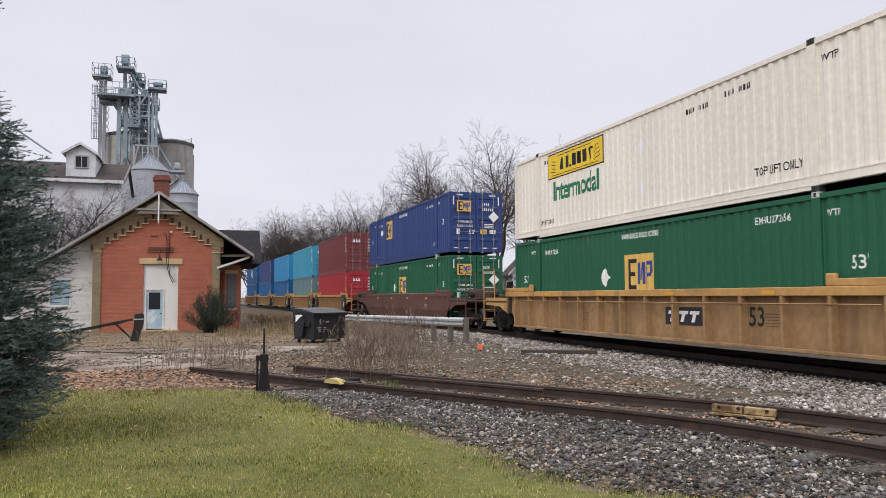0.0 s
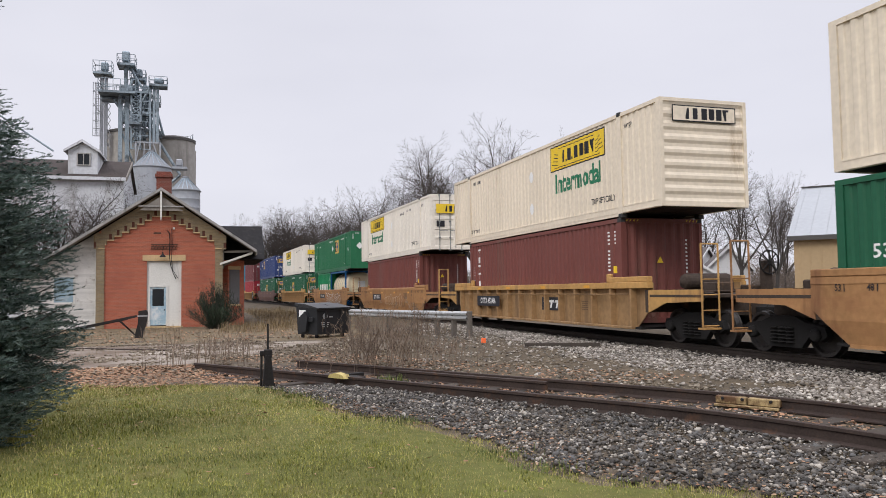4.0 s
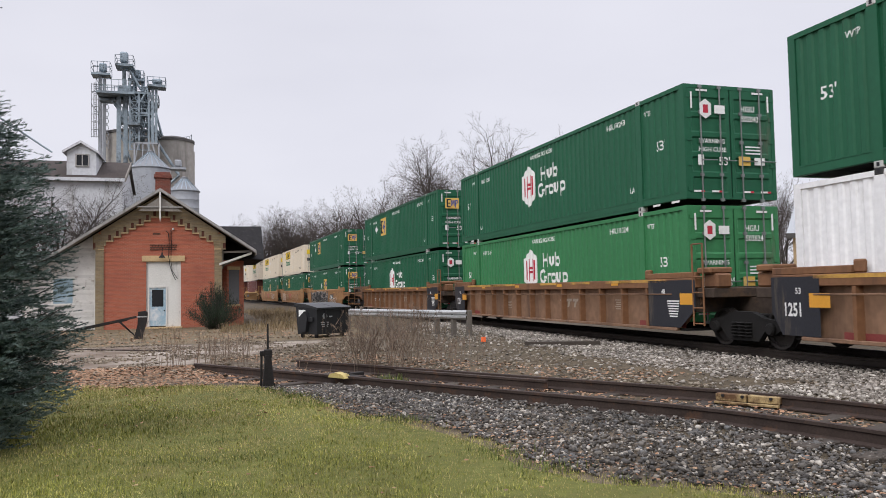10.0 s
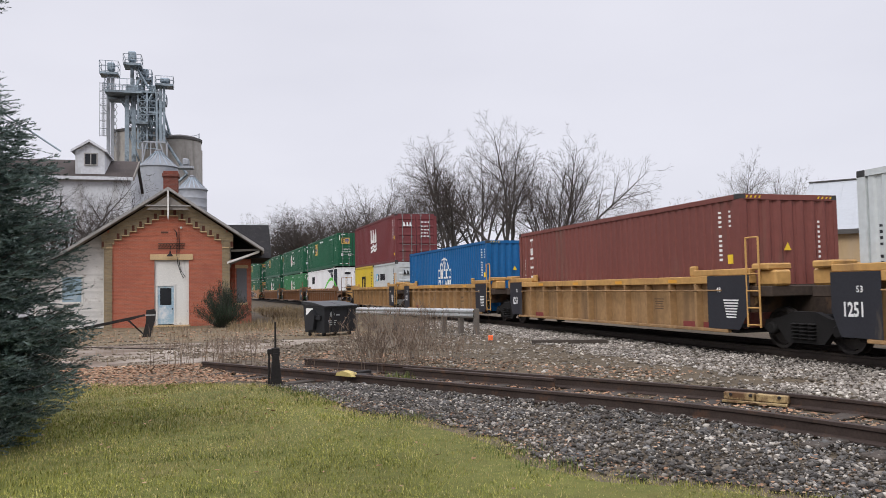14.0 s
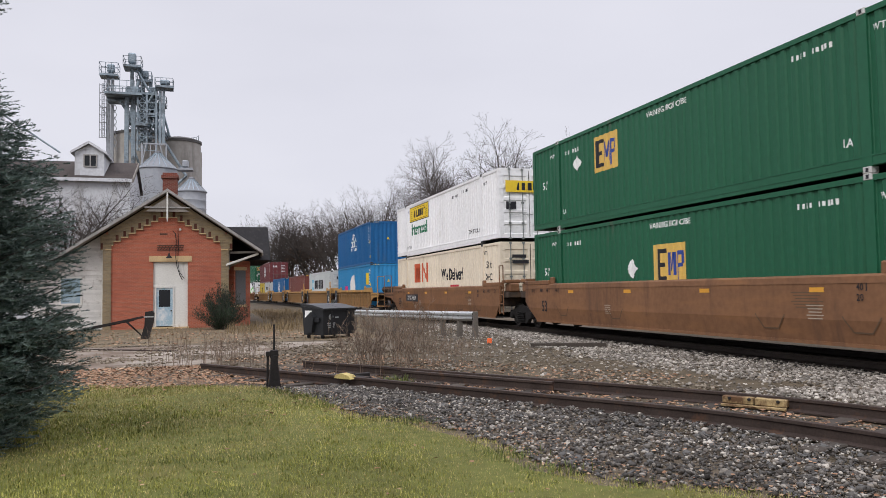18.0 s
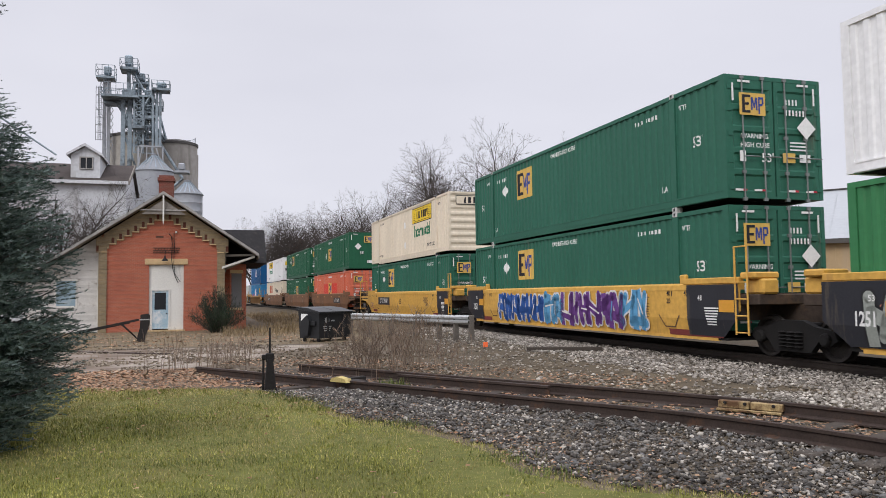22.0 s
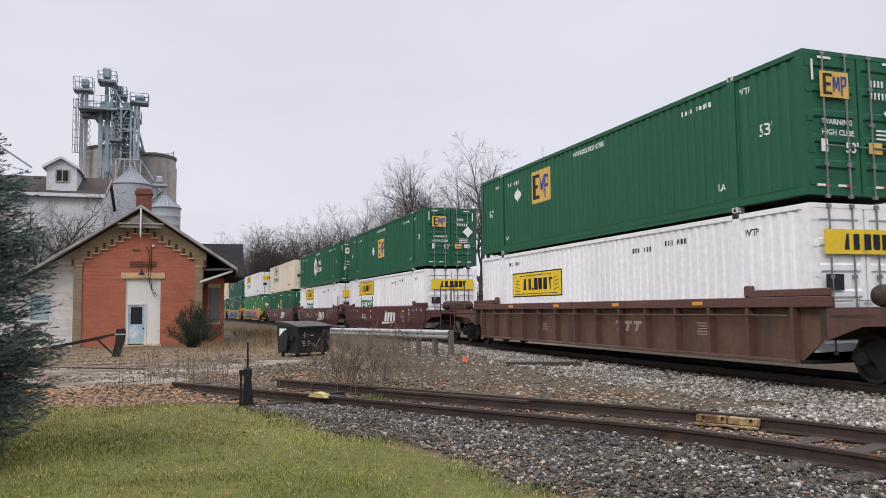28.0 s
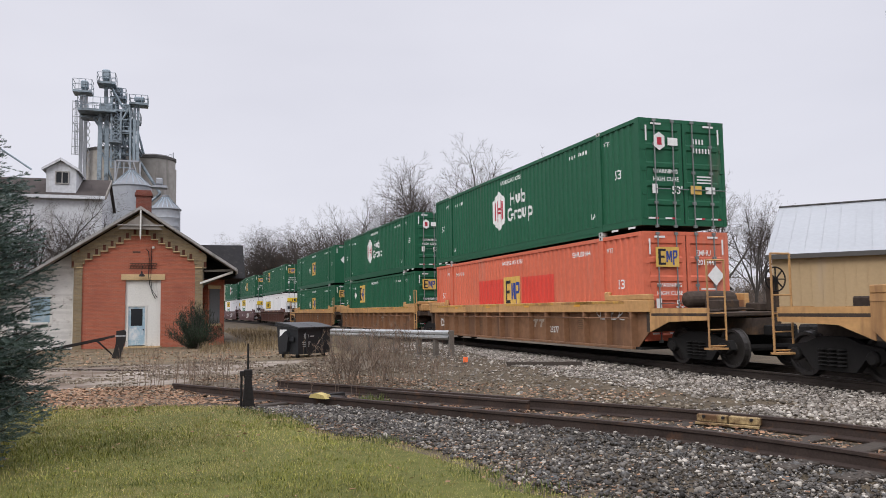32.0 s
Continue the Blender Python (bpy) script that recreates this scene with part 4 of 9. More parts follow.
def livery_word(box, length, h, colour, rear):
    """A long plain word in dark letters, with a light blue square before it."""
    ocean_marks(box, length, h, BLACK, rear)
    s = length / 12.192
    on_side("logo_panel", rect(1.0 * s, 1.0 * s), mat("pale_blue_square", (0.16, 0.45, 0.60), 0.5, 0, 0.1, 4), box, length, 2.2 * s if length > 7 else 1.0, 1.75)
    on_side("logo_mark", diamond(0.36 * s), WHITE, box, length, 2.2 * s if length > 7 else 1.0, 1.75, lift=0.007)
    for k in range(6):
        w = 0.62 * s if length > 7 else 0.26
        z = 1.75
        on_side("logo_mark", flat([(-w / 2, -0.42 * s), (-w / 6, -0.42 * s), (-w / 8, 0.05), (w / 8, -0.3 * s), (w / 4, -0.42 * s), (w / 2, -0.42 * s), (w / 2, 0.42 * s), (-w / 2, 0.42 * s)]), BLACK, box, length, (3.5 if length > 7 else 1.45) + k * w * 1.28, z)


def livery_letter(box, length, h, colour, rear):
    ocean_marks(box, length, h, BLACK, rear)
    for x in (-0.5, 0.0, 0.5):
        on_side("logo_mark", flat([(-0.12, -0.42), (0.12, -0.42), (0.12, 0.32), (0.02, 0.42), (-0.12, 0.42)]), BLACK, box, length, 2.95 + x, 1.45)
    on_side("logo_mark", rect(1.2, 0.2), BLACK, box, length, 2.95, 1.8)


def livery_tankside(box, length, h, colour, rear):
    """Green box with a row of broad white letters."""
    ocean_marks(box, length, h, WHITE, rear)
    for k in range(9):
        on_side("logo_mark", flat([(-0.17, -0.3), (0.15, -0.3), (0.15, -0.18), (-0.03, -0.18), (-0.03, -0.06), (0.12, -0.06), (0.12, 0.06), (-0.03, 0.06), (-0.03, 0.18), (0.16, 0.18), (0.16, 0.3), (-0.17, 0.3)]), WHITE, box, length, 0.95 + 0.43 * k, 1.35)


def livery_heart(box, length, h, colour, rear):
    ocean_marks(box, length, h, WHITE, rear)
    on_side("logo_mark", rect(1.1, 0.5), mat("pink_mark", (0.55, 0.05, 0.2), 0.5), box, length, 3.4, 1.2)
    on_side("logo_mark", flat([(-0.9, -0.5), (0.9, -0.5), (0.8, 0.4), (0.5, 0.9), (0.1, 0.5), (-0.2, 0.8), (-0.9, 0.4)]), WHITE, box, length, 5.8, 1.4)
    on_side("sticker", rect(0.9, 0.8), YELLOW, box, length, 10.8, 1.9)


def livery_plain(box, length, h, colour, rear):
    ocean_marks(box, length, h, WHITE, rear)


LIVERIES = {"badge": livery_badge, "badge_mid": livery_badge_mid, "badge_back": livery_badge_back, "hex": livery_hex, "sign": livery_yellow, "outline": livery_outline, "sign_low": livery_low, "wave": livery_wave,
            "deliver": livery_deliver, "arch": livery_arch, "upright": livery_upright, "waves": livery_waves, "word": livery_word, "wordmark": livery_word, "bracket": livery_letter,
            "tankside": livery_tankside, "heart": livery_heart, "plain": livery_plain}


# ---------------------------------------------------------------- train: well cars
WELLS = {
    "ochre": paint("ochre_wagon_paint", (0.46, 0.265, 0.09), (0.24, 0.135, 0.06), 0.4, 0.6, wear=(0.3, 0.165, 0.065)),
    "brown": paint("brown_wagon_paint", (0.190, 0.094, 0.047), (0.105, 0.055, 0.033), 0.4, 0.6, wear=(0.25, 0.12, 0.052)),
    "rust": paint("rust_brown_wagon_paint", (0.345, 0.182, 0.076), (0.19, 0.092, 0.044), 0.42, 0.65, wear=(0.24, 0.105, 0.05)),
    "tan": paint("tan_wagon_paint", (0.49, 0.28, 0.115), (0.25, 0.135, 0.065), 0.35, 0.6, wear=(0.36, 0.19, 0.08)),
    "yellow": paint("yellow_wagon_paint", (0.60, 0.345, 0.075), (0.36, 0.20, 0.065), 0.22, 0.55, wear=(0.48, 0.265, 0.065)),
    "plum": paint("maroon_wagon_paint", (0.085, 0.03, 0.032), (0.05, 0.03, 0.028), 0.2, 0.5, wear=(0.11, 0.045, 0.045)),
    "dark": paint("dark_brown_wagon_paint", (0.11, 0.055, 0.045), (0.06, 0.04, 0.03), 0.3, 0.6, wear=(0.16, 0.075, 0.05)),
}
# the walls below the chords carry more road grime
WALLS = {
    "ochre": mat("grimy_ochre_wall", (0.31, 0.188, 0.088), 0.7, 0, 0.3, 1.3, 0.002, dirt=(0.165, 0.10, 0.052), dirt_amt=0.5, streak=True),
    "brown": mat("grimy_brown_wall", (0.225, 0.132, 0.082), 0.7, 0, 0.3, 1.3, 0.002, dirt=(0.11, 0.066, 0.044), dirt_amt=0.5, streak=True),
    "tan": mat("grimy_tan_wall", (0.215, 0.112, 0.06), 0.7, 0, 0.3, 1.3, 0.002, dirt=(0.11, 0.062, 0.04), dirt_amt=0.5, streak=True),
}
WALLS["dark"] = mat("grimy_dark_brown_wall", (0.120, 0.070, 0.048), 0.7, 0, 0.3, 1.3, 0.002, dirt=(0.065, 0.042, 0.032), dirt_amt=0.5, streak=True)
CHORD = {"dark": 0.17, "ochre": 0.14, "brown": 0.19, "tan": 0.27}
TYRE = mat("wheel_steel", (0.05, 0.045, 0.042), 0.55, 0.6, 0.3, 6)
SIDE_X = -1.475


def wheel_mesh():
    if "wheel" not in CACHE:
        s = Shape().lathe((0, 0, 0), [(0.06, 0.09), (0.13, 0.07), (0.15, 0.03), (0.33, 0.015), (0.36, 0.07), (0.42, 0.07), (0.425, -0.04), (0.45, -0.055), (0.45, -0.075), (0.36, -0.075), (0.33, -0.03), (0.15, -0.06), (0.06, -0.08)], 20, "x")
        CACHE["wheel"] = s.mesh("wheel")
        CACHE["wheel"].materials.append(TYRE)
    return CACHE["wheel"]


def frame_mesh():
    """Cast side frame of a two-axle truck with its spring nest."""
    if "sideframe" not in CACHE:
        s = Shape()
        out = [(-1.15, 0.42), (-1.08, 0.60), (-0.62, 0.66), (-0.3, 0.78), (0.3, 0.78), (0.62, 0.66), (1.08, 0.60), (1.15, 0.42), (0.95, 0.30), (0.72, 0.42), (0.48, 0.16), (-0.48, 0.16), (-0.72, 0.42), (-0.95, 0.30)]
        s.prism(out, "x", -0.07, 0.07)
        for y in (-0.88, 0.88):
            s.lathe((-0.1, y, 0.43), [(0.10, -0.05), (0.13, -0.02), (0.13, 0.05), (0.1, 0.06)], 12, "x")
        for y in (-0.22, 0.0, 0.22):
            for k in range(5):
                s.lathe((-0.09, y, 0.26 + 0.07 * k), [(0.07, -0.02), (0.095, 0.0), (0.07, 0.02)], 10)
        CACHE["sideframe"] = s.mesh("side_frame")
        CACHE["sideframe"].materials.append(SHADOWED)
    return CACHE["sideframe"]


def truck(car, y):
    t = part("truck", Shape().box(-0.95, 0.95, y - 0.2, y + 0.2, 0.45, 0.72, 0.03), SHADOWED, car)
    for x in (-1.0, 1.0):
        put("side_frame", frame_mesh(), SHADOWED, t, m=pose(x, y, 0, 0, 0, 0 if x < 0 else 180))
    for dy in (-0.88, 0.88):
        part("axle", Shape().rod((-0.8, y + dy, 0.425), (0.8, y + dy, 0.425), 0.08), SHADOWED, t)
        for x in (-0.78, 0.78):
            put("wheel", wheel_mesh(), TYRE, t, m=pose(x, y + dy, 0.425, 0, 0, 0 if x > 0 else 180))
    return t


def well_car(style, colour, well, front="joint", back="joint", pitch=None, ends=None, marks=(), art=None):
    """One well unit, origin on the rail below its middle. style: ribbed or smooth sides; front/back: joint (shared truck) or coupler."""
    key = ("well", style, colour, well, front, back, ends, marks, art)
    if key in CACHE:
        return CACHE[key]
    c = WELLS[colour]
    car = root("well_car")
    if style == "ribbed":
        car["ribbed"] = 1
    half = well / 2 + 0.28
    reach = {"joint": half + 1.42, "coupler": half + 3.2}
    fr, br = reach[front], reach[back]
    top = 1.50
    lower = WALLS[colour] if style == "ribbed" else c
    for sx in (-1, 1):
        a, b = sorted((sx * (1.305 if style == "ribbed" else 1.44), sx * (1.335 if style == "ribbed" else 1.475)))
        # the deep plate ends in a slope up over each truck
        outline = [(-half - 0.2, top), (-half - 0.2, 0.95), (-half + 0.55, 0.34), (half - 0.55, 0.34), (half + 0.2, 0.95), (half + 0.2, top)]
        if style == "ribbed":
            sh = Shape().prism(outline, "x", a, b)
        else:
            # upright above, leaning inwards below a crease
            crease = (-half + 0.046, 0.75)
            sh = Shape().prism([outline[0], outline[1], crease, (-crease[0], 0.75), outline[4], outline[5]], "x", a, b)
            low_ = Shape().prism([crease, outline[2], outline[3], (-crease[0], 0.75)], "x", a, b)
            sh.add([(x - (sx * 0.07 if z < 0.5 else 0), y, z) for x, y, z in low_.v], low_.f)
        wall = part("side_wall", sh, lower, car)
        a, b = sorted((sx * 1.33, sx * 1.50))
        if style == "ribbed":
            part("top_chord", Shape().box(a, b, -half - 0.2, half + 0.2, top - CHORD[colour], top + 0.03, 0.012), c, wall)
            part("bottom_sill", Shape().box(min(sx * 1.40, sx * 1.51), max(sx * 1.40, sx * 1.51), -half + 0.55, half - 0.55, 0.30, 0.37, 0.01), lower, wall)
            if sx < 0 and colour in ("brown", "tan"):
                run = Shape()
                y = -half + 0.9
                while y < half - 0.9:
                    run.box(-1.506, -1.501, y, min(half - 0.9, y + random.uniform(1.2, 2.6)), top - 0.05, top + 0.018)
                    y += random.uniform(1.5, 3.4)
                part("chord_stripe", run, mat("worn_yellow_stripe", (0.52, 0.30, 0.07), 0.6, 0, 0.25, 3, dirt=(0.24, 0.13, 0.06), dirt_amt=0.6), wall)
            n = 13 if well > 14 else 11
            ribm = Shape().prism([(-0.05, 0.0), (0.05, 0.0), (0.04, 0.165), (-0.04, 0.165)], "z", 0.33, top - CHORD[colour])
            ribm.v = [(x, y * 1.0, z) for x, y, z in ribm.v]
            me = ribm.mesh("rib")
            me.transform(Matrix.Rotation(radians(90 if sx < 0 else -90), 4, "Z"))
            for k in range(n + 1):
                y = -half + 0.62 + (2 * half - 1.24) * k / n
                put("rib", me, lower if colour in ("ochre", "tan") else c, wall, m=pose(sx * 1.335, y, 0))
            if sx < 0:
                part("brake_pipe", Shape().rod((-1.512, -half + 0.7, top - CHORD[colour] - 0.15), (-1.512, half - 0.9, top - CHORD[colour] - 0.15), 0.018, n=6), lower, wall)
        else:
            chord = [(1.33, top - 0.1), (1.33, top + 0.03), (1.42, top + 0.06), (1.475, top + 0.02), (1.485, top - 0.1)]
            part("top_chord", Shape().prism([(sx * p, q) for p, q in chord], "y", -half - 0.2, half + 0.2), c, wall)
            part("bottom_sill", Shape().prism([(sx * 1.34, 0.28), (sx * 1.42, 0.28), (sx * 1.42, 0.345), (sx * 1.34, 0.345)], "y", -half + 0.6, half - 0.6), c, wall)
        # raised container guides at both ends
        for sy in (-1, 1):
            p, q = sorted((sy * (half - 1.75), sy * (half + 0.2)))
            part("end_rail", Shape().box(min(sx * 1.34, sx * 1.485), max(sx * 1.34, sx * 1.485), p, q, top + 0.03, top + 0.17, 0.015), c, wall)
            y = sy * (half - 1.85)
            part("guide_block", Shape().box(min(sx * 1.32, sx * 1.43), max(sx * 1.32, sx * 1.43), y - 0.12, y + 0.12, top + 0.03, top + 0.27, 0.03), c, wall)
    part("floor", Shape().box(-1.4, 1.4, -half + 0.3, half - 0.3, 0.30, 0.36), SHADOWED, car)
    for sy, kind, r in ((1, front, fr), (-1, back, br)):
        # end structure: bulkhead, draft beam, side slopes
        s = Shape().box(-1.44, 1.44, *sorted((sy * half, sy * (half + 0.14))), 0.75, 1.32)
        s.box(-0.4, 0.4, *sorted((sy * half, sy * (r - 0.05 if kind == "joint" else r - 0.75))), 0.72, 1.08)
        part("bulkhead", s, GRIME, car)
        if kind == "coupler":
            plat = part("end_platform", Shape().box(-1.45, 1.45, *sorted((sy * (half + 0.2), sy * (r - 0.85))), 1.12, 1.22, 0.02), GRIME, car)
            for x in (-1.42, 1.42):
                part("side_skirt", Shape().prism([(sy * (half + 0.15), 1.32), (sy * (r - 0.85), 1.32), (sy * (r - 0.85), 1.05), (sy * (half + 0.9), 1.0), (sy * (half + 0.15), 0.75)], "x", min(x, x * 1.02), max(x, x * 1.02)), c, plat)
            ty = sy * (half + 1.42)
            truck(car, ty)
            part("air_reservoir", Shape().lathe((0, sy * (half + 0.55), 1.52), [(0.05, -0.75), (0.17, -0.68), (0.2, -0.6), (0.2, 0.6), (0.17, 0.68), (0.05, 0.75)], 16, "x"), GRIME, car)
            rig = Shape().box(-0.5, 0.1, *sorted((sy * (half + 1.0), sy * (half + 1.5))), 1.22, 1.5, 0.03)
            rig.rod((-1.2, sy * (half + 0.95), 1.3), (1.2, sy * (half + 0.95), 1.3), 0.03, n=6).rod((-0.9, sy * (half + 1.6), 1.27), (0.9, sy * (half + 1.6), 1.27), 0.025, n=6)
            rig.rod((-1.1, sy * (half + 0.4), 1.24), (-1.1, sy * (r - 0.9), 1.24), 0.03, n=6).box(0.4, 0.75, *sorted((sy * (half + 1.3), sy * (half + 1.75))), 1.22, 1.42, 0.03)
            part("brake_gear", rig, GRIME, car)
            k = part("coupler", Shape().box(-0.11, 0.11, *sorted((sy * (r - 0.75), sy * (r - 0.28))), 0.70, 0.92, 0.02).box(-0.2, 0.17, *sorted((sy * (r - 0.3), sy * r)), 0.66, 0.96, 0.05), SHADOWED, car)
            part("air_hose", Shape().rod((0.35, sy * (r - 0.7), 0.85), (0.38, sy * (r - 0.3), 0.45), 0.03, n=6).rod((0.38, sy * (r - 0.3), 0.45), (0.32, sy * (r - 0.02), 0.5), 0.03, n=6), SHADOWED, car)
            lad = Shape()
            for x in (-1.5, -1.05):
                lad.rod((x, sy * (r - 0.8), 0.45), (x, sy * (r - 0.8), 2.35), 0.022, n=6)
            for z in (0.5, 0.85, 1.2, 1.55):
                lad.rod((-1.5, sy * (r - 0.8), z), (-1.05, sy * (r - 0.8), z), 0.016, n=6)
            lad.rod((-1.5, sy * (r - 0.8), 2.35), (-1.05, sy * (r - 0.8), 2.35), 0.022, n=6)
            part("ladder", lad, c, car)
            part("step", Shape().box(-1.52, -1.02, *sorted((sy * (r - 0.95), sy * (r - 0.72))), 0.42, 0.46), c, car)
            if sy < 0:
                bw = Shape()
                for q in range(20):
                    a, b = q * math.tau / 20, (q + 1) * math.tau / 20
                    bw.rod((0.75 + 0.28 * math.cos(a), sy * (r - 1.25), 1.95 + 0.28 * math.sin(a)), (0.75 + 0.28 * math.cos(b), sy * (r - 1.25), 1.95 + 0.28 * math.sin(b)), 0.018, n=5)
                for q in range(4):
                    a = q * math.pi / 4
                    bw.beam((0.75 - 0.27 * math.cos(a), sy * (r - 1.25), 1.95 - 0.27 * math.sin(a)), (0.75 + 0.27 * math.cos(a), sy * (r - 1.25), 1.95 + 0.27 * math.sin(a)), 0.025)
                part("brake_wheel", bw, SHADOWED, car)
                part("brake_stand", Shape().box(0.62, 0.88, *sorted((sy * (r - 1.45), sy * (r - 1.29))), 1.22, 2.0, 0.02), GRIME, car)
        else:
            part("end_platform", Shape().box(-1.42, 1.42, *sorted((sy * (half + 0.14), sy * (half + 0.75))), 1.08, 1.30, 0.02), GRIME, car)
            for x in (-1.15, 1.15):
                part("link_bracket", Shape().box(x - 0.2, x + 0.2, *sorted((sy * (half + 0.3), sy * (half + 0.8))), 1.30, 1.62, 0.04).box(x - 0.3, x + 0.3, *sorted((sy * (half + 0.2), sy * (half + 0.7))), 1.62, 1.76, 0.03), c, car)
            if sy < 0:
                truck(car, sy * (r - 0.2))
                lad = Shape()
                for y in (-half - 0.5, -half - 0.12):
                    lad.rod((-1.5, y, 0.45), (-1.5, y, 2.3), 0.022, n=6)
                for z in (0.5, 0.85, 1.2, 1.55, 2.3):
                    lad.rod((-1.5, -half - 0.5, z), (-1.5, -half - 0.12, z), 0.018, n=6)
                part("ladder", lad, c, car)
    WELL_MARKS[style](car, well, half, colour, ends, marks)
    for row in art or ():
        graffiti(car, half, *row)
    flush_paint()
    CACHE[key] = car
    names = {"ribbed": "with ribbed sides", "smooth": "with smooth sides"}
    hue = {"ochre": "ochre yellow", "brown": "weathered brown", "rust": "rust-brown", "tan": "tan", "yellow": "bright yellow", "plum": "dark maroon", "dark": "dark rusty brown"}[colour]
    tagged(car, f"{hue} well car {names[style]} on steel wheels", "well car", "well cars of the train")
    return car


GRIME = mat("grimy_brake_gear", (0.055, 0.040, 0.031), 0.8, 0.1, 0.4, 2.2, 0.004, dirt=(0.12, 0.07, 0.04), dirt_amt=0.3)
PLATE_BLACK = mat("black_panel", (0.025, 0.026, 0.032), 0.55, 0, 0.2, 4, streak=True, dirt=(0.1, 0.08, 0.06), dirt_amt=0.1)
PLATE_RED = mat("dull_red_plate", (0.20, 0.045, 0.04), 0.6, 0, 0.2, 4)
REFLECT = mat("amber_reflector", (0.62, 0.30, 0.04), 0.4, 0, 0.08, 4)


def mark(name, bm, m, car, half, front, z, lift=0.004, label="", x=None):
    base = -1.335 if car.get("ribbed") and name != "chord_mark" else SIDE_X
    on_side(name, bm, m, car, 2 * half, front, z, label=label, lift=lift, ribs=False, base=base if x is None else x, slant=0.0 if car.get("ribbed") else 0.07)


def end_panels(car, half, ends, colour=""):
    """Black painted panels with load figures where the unit meets its neighbour."""
    out = -1.502 if car.get("ribbed") else None
    for e in (ends or "").split("+"):
        if e not in ("front", "back"):
            continue
        f = 0.55 if e == "front" else 2 * half - 0.55
        w = 0.9 if colour == "yellow" else (0.55 if e == "front" else 0.70) if colour == "ochre" else 0.62 if e == "front" else 0.95
        f += (w - 0.75) * (1 if e == "front" else -1)
        z = 0.03 if colour == "yellow" else 0.0
        mark("black_panel", flat([(-w, 0.65 + z), (w, 0.65 + z), (w, -0.40 if e == "front" else -0.02), (0.35 if e == "back" else w, -0.46), (-0.35 if e == "front" else -w, -0.46), (-w, -0.02 if e == "front" else -0.40)]), PLATE_BLACK, car, half, f, 0.84, lift=0.024 if out is None else 0.004, x=out)
        if colour == "ochre":
            mark("black_panel", rect(2 * w, 0.168), PLATE_BLACK, car, half, f, 1.445, lift=0.004, x=-1.50)
        if colour == "yellow":
            f += 0.1 if e == "front" else -0.1
        if e == "front":
            mark("marking", word("1251", 0.35, 0.72), WHITE, car, half, f - 0.05, 0.86, lift=0.032 if out is None else 0.01, x=out)
            mark("marking", word("53", 0.16), WHITE, car, half, f + 0.1, 1.22, lift=0.032 if out is None else 0.01, x=out)
        else:
            for k in range(7):
                mark("small_print", rect(0.5 - 0.03 * k, 0.03), WHITE, car, half, f + 0.1, 1.0 - 0.06 * k, lift=0.032 if out is None else 0.01, x=out)
            mark("marking", word("48", 0.16), WHITE, car, half, f - 0.3, 1.22, lift=0.032 if out is None else 0.01, x=out)
        if colour != "ochre":
            mark("reflector", rect(0.5, 0.26), REFLECT, car, half, f + 0.62, 1.05, lift=0.032 if out is None else 0.01, x=out)


def marks_common(car, well, half, colour, ends, marks):
    end_panels(car, half, ends, colour)
    n = 5
    for k in range(1, n):
        if car.get("ribbed"):
            mark("reflector", rect(0.36, 0.08), REFLECT, car, half, 2 * half * k / n, 1.43, lift=0.004, x=-1.50)
        else:
            mark("reflector", rect(0.36, 0.09), REFLECT, car, half, 2 * half * k / n, 1.29, lift=0.006)
    for k in range(5):
        m = FADED_PRINT if colour in ("ochre", "yellow", "tan") else PALE_PRINT
        mark("small_print", rect(0.42 - 0.05 * (k % 3), 0.022), m, car, half, 2 * half - 3.4, 1.0 - 0.06 * k)
        mark("small_print", rect(0.34 - 0.06 * (k % 2), 0.02), m, car, half, 5.6, 0.9 - 0.055 * k)
    if ends:
        for f in (1.9, 2 * half - 1.9, 2 * half - 0.9):
            mark("black_panel", rect(1.0, 0.14), PLATE_RED, car, half, f, 0.42, lift=0.02 if colour == "yellow" else 0.006)
    for f, z, text, size, m in marks:
        out = -1.502 if colour == "ochre" and car.get("ribbed") and text[-6:].isdigit() and len(text) > 3 else None
        if out:
            mark("number_board", rect(size * 8.0, size * 1.3), PLATE_BLACK, car, half, f, z, x=out)
        mark("marking", word(text, size, 0.9), {"w": WHITE, "k": BLACK, "r": RED}[m], car, half, f, z, lift=0.012, x=out)


def ribbed_marks(car, well, half, colour, ends, marks):
    marks_common(car, well, half, colour, ends, marks)
    k = half * 1.24
    if well > 14:
        if colour == "ochre":
            mark("name_board", rect(1.45, 0.42), PLATE_BLACK, car, half, k, 0.9, lift=0.01)
        for q in (-0.42, 0.0, 0.42):
            mark("name_bar", flat([(-0.15, 0.12), (0.2, 0.12), (0.17, 0.04), (0.08, 0.04), (0.0, -0.14), (-0.12, -0.14), (-0.04, 0.04), (-0.18, 0.04)]), WHITE if colour == "ochre" else PALE_PRINT, car, half, k + q, 0.9, lift=0.015)


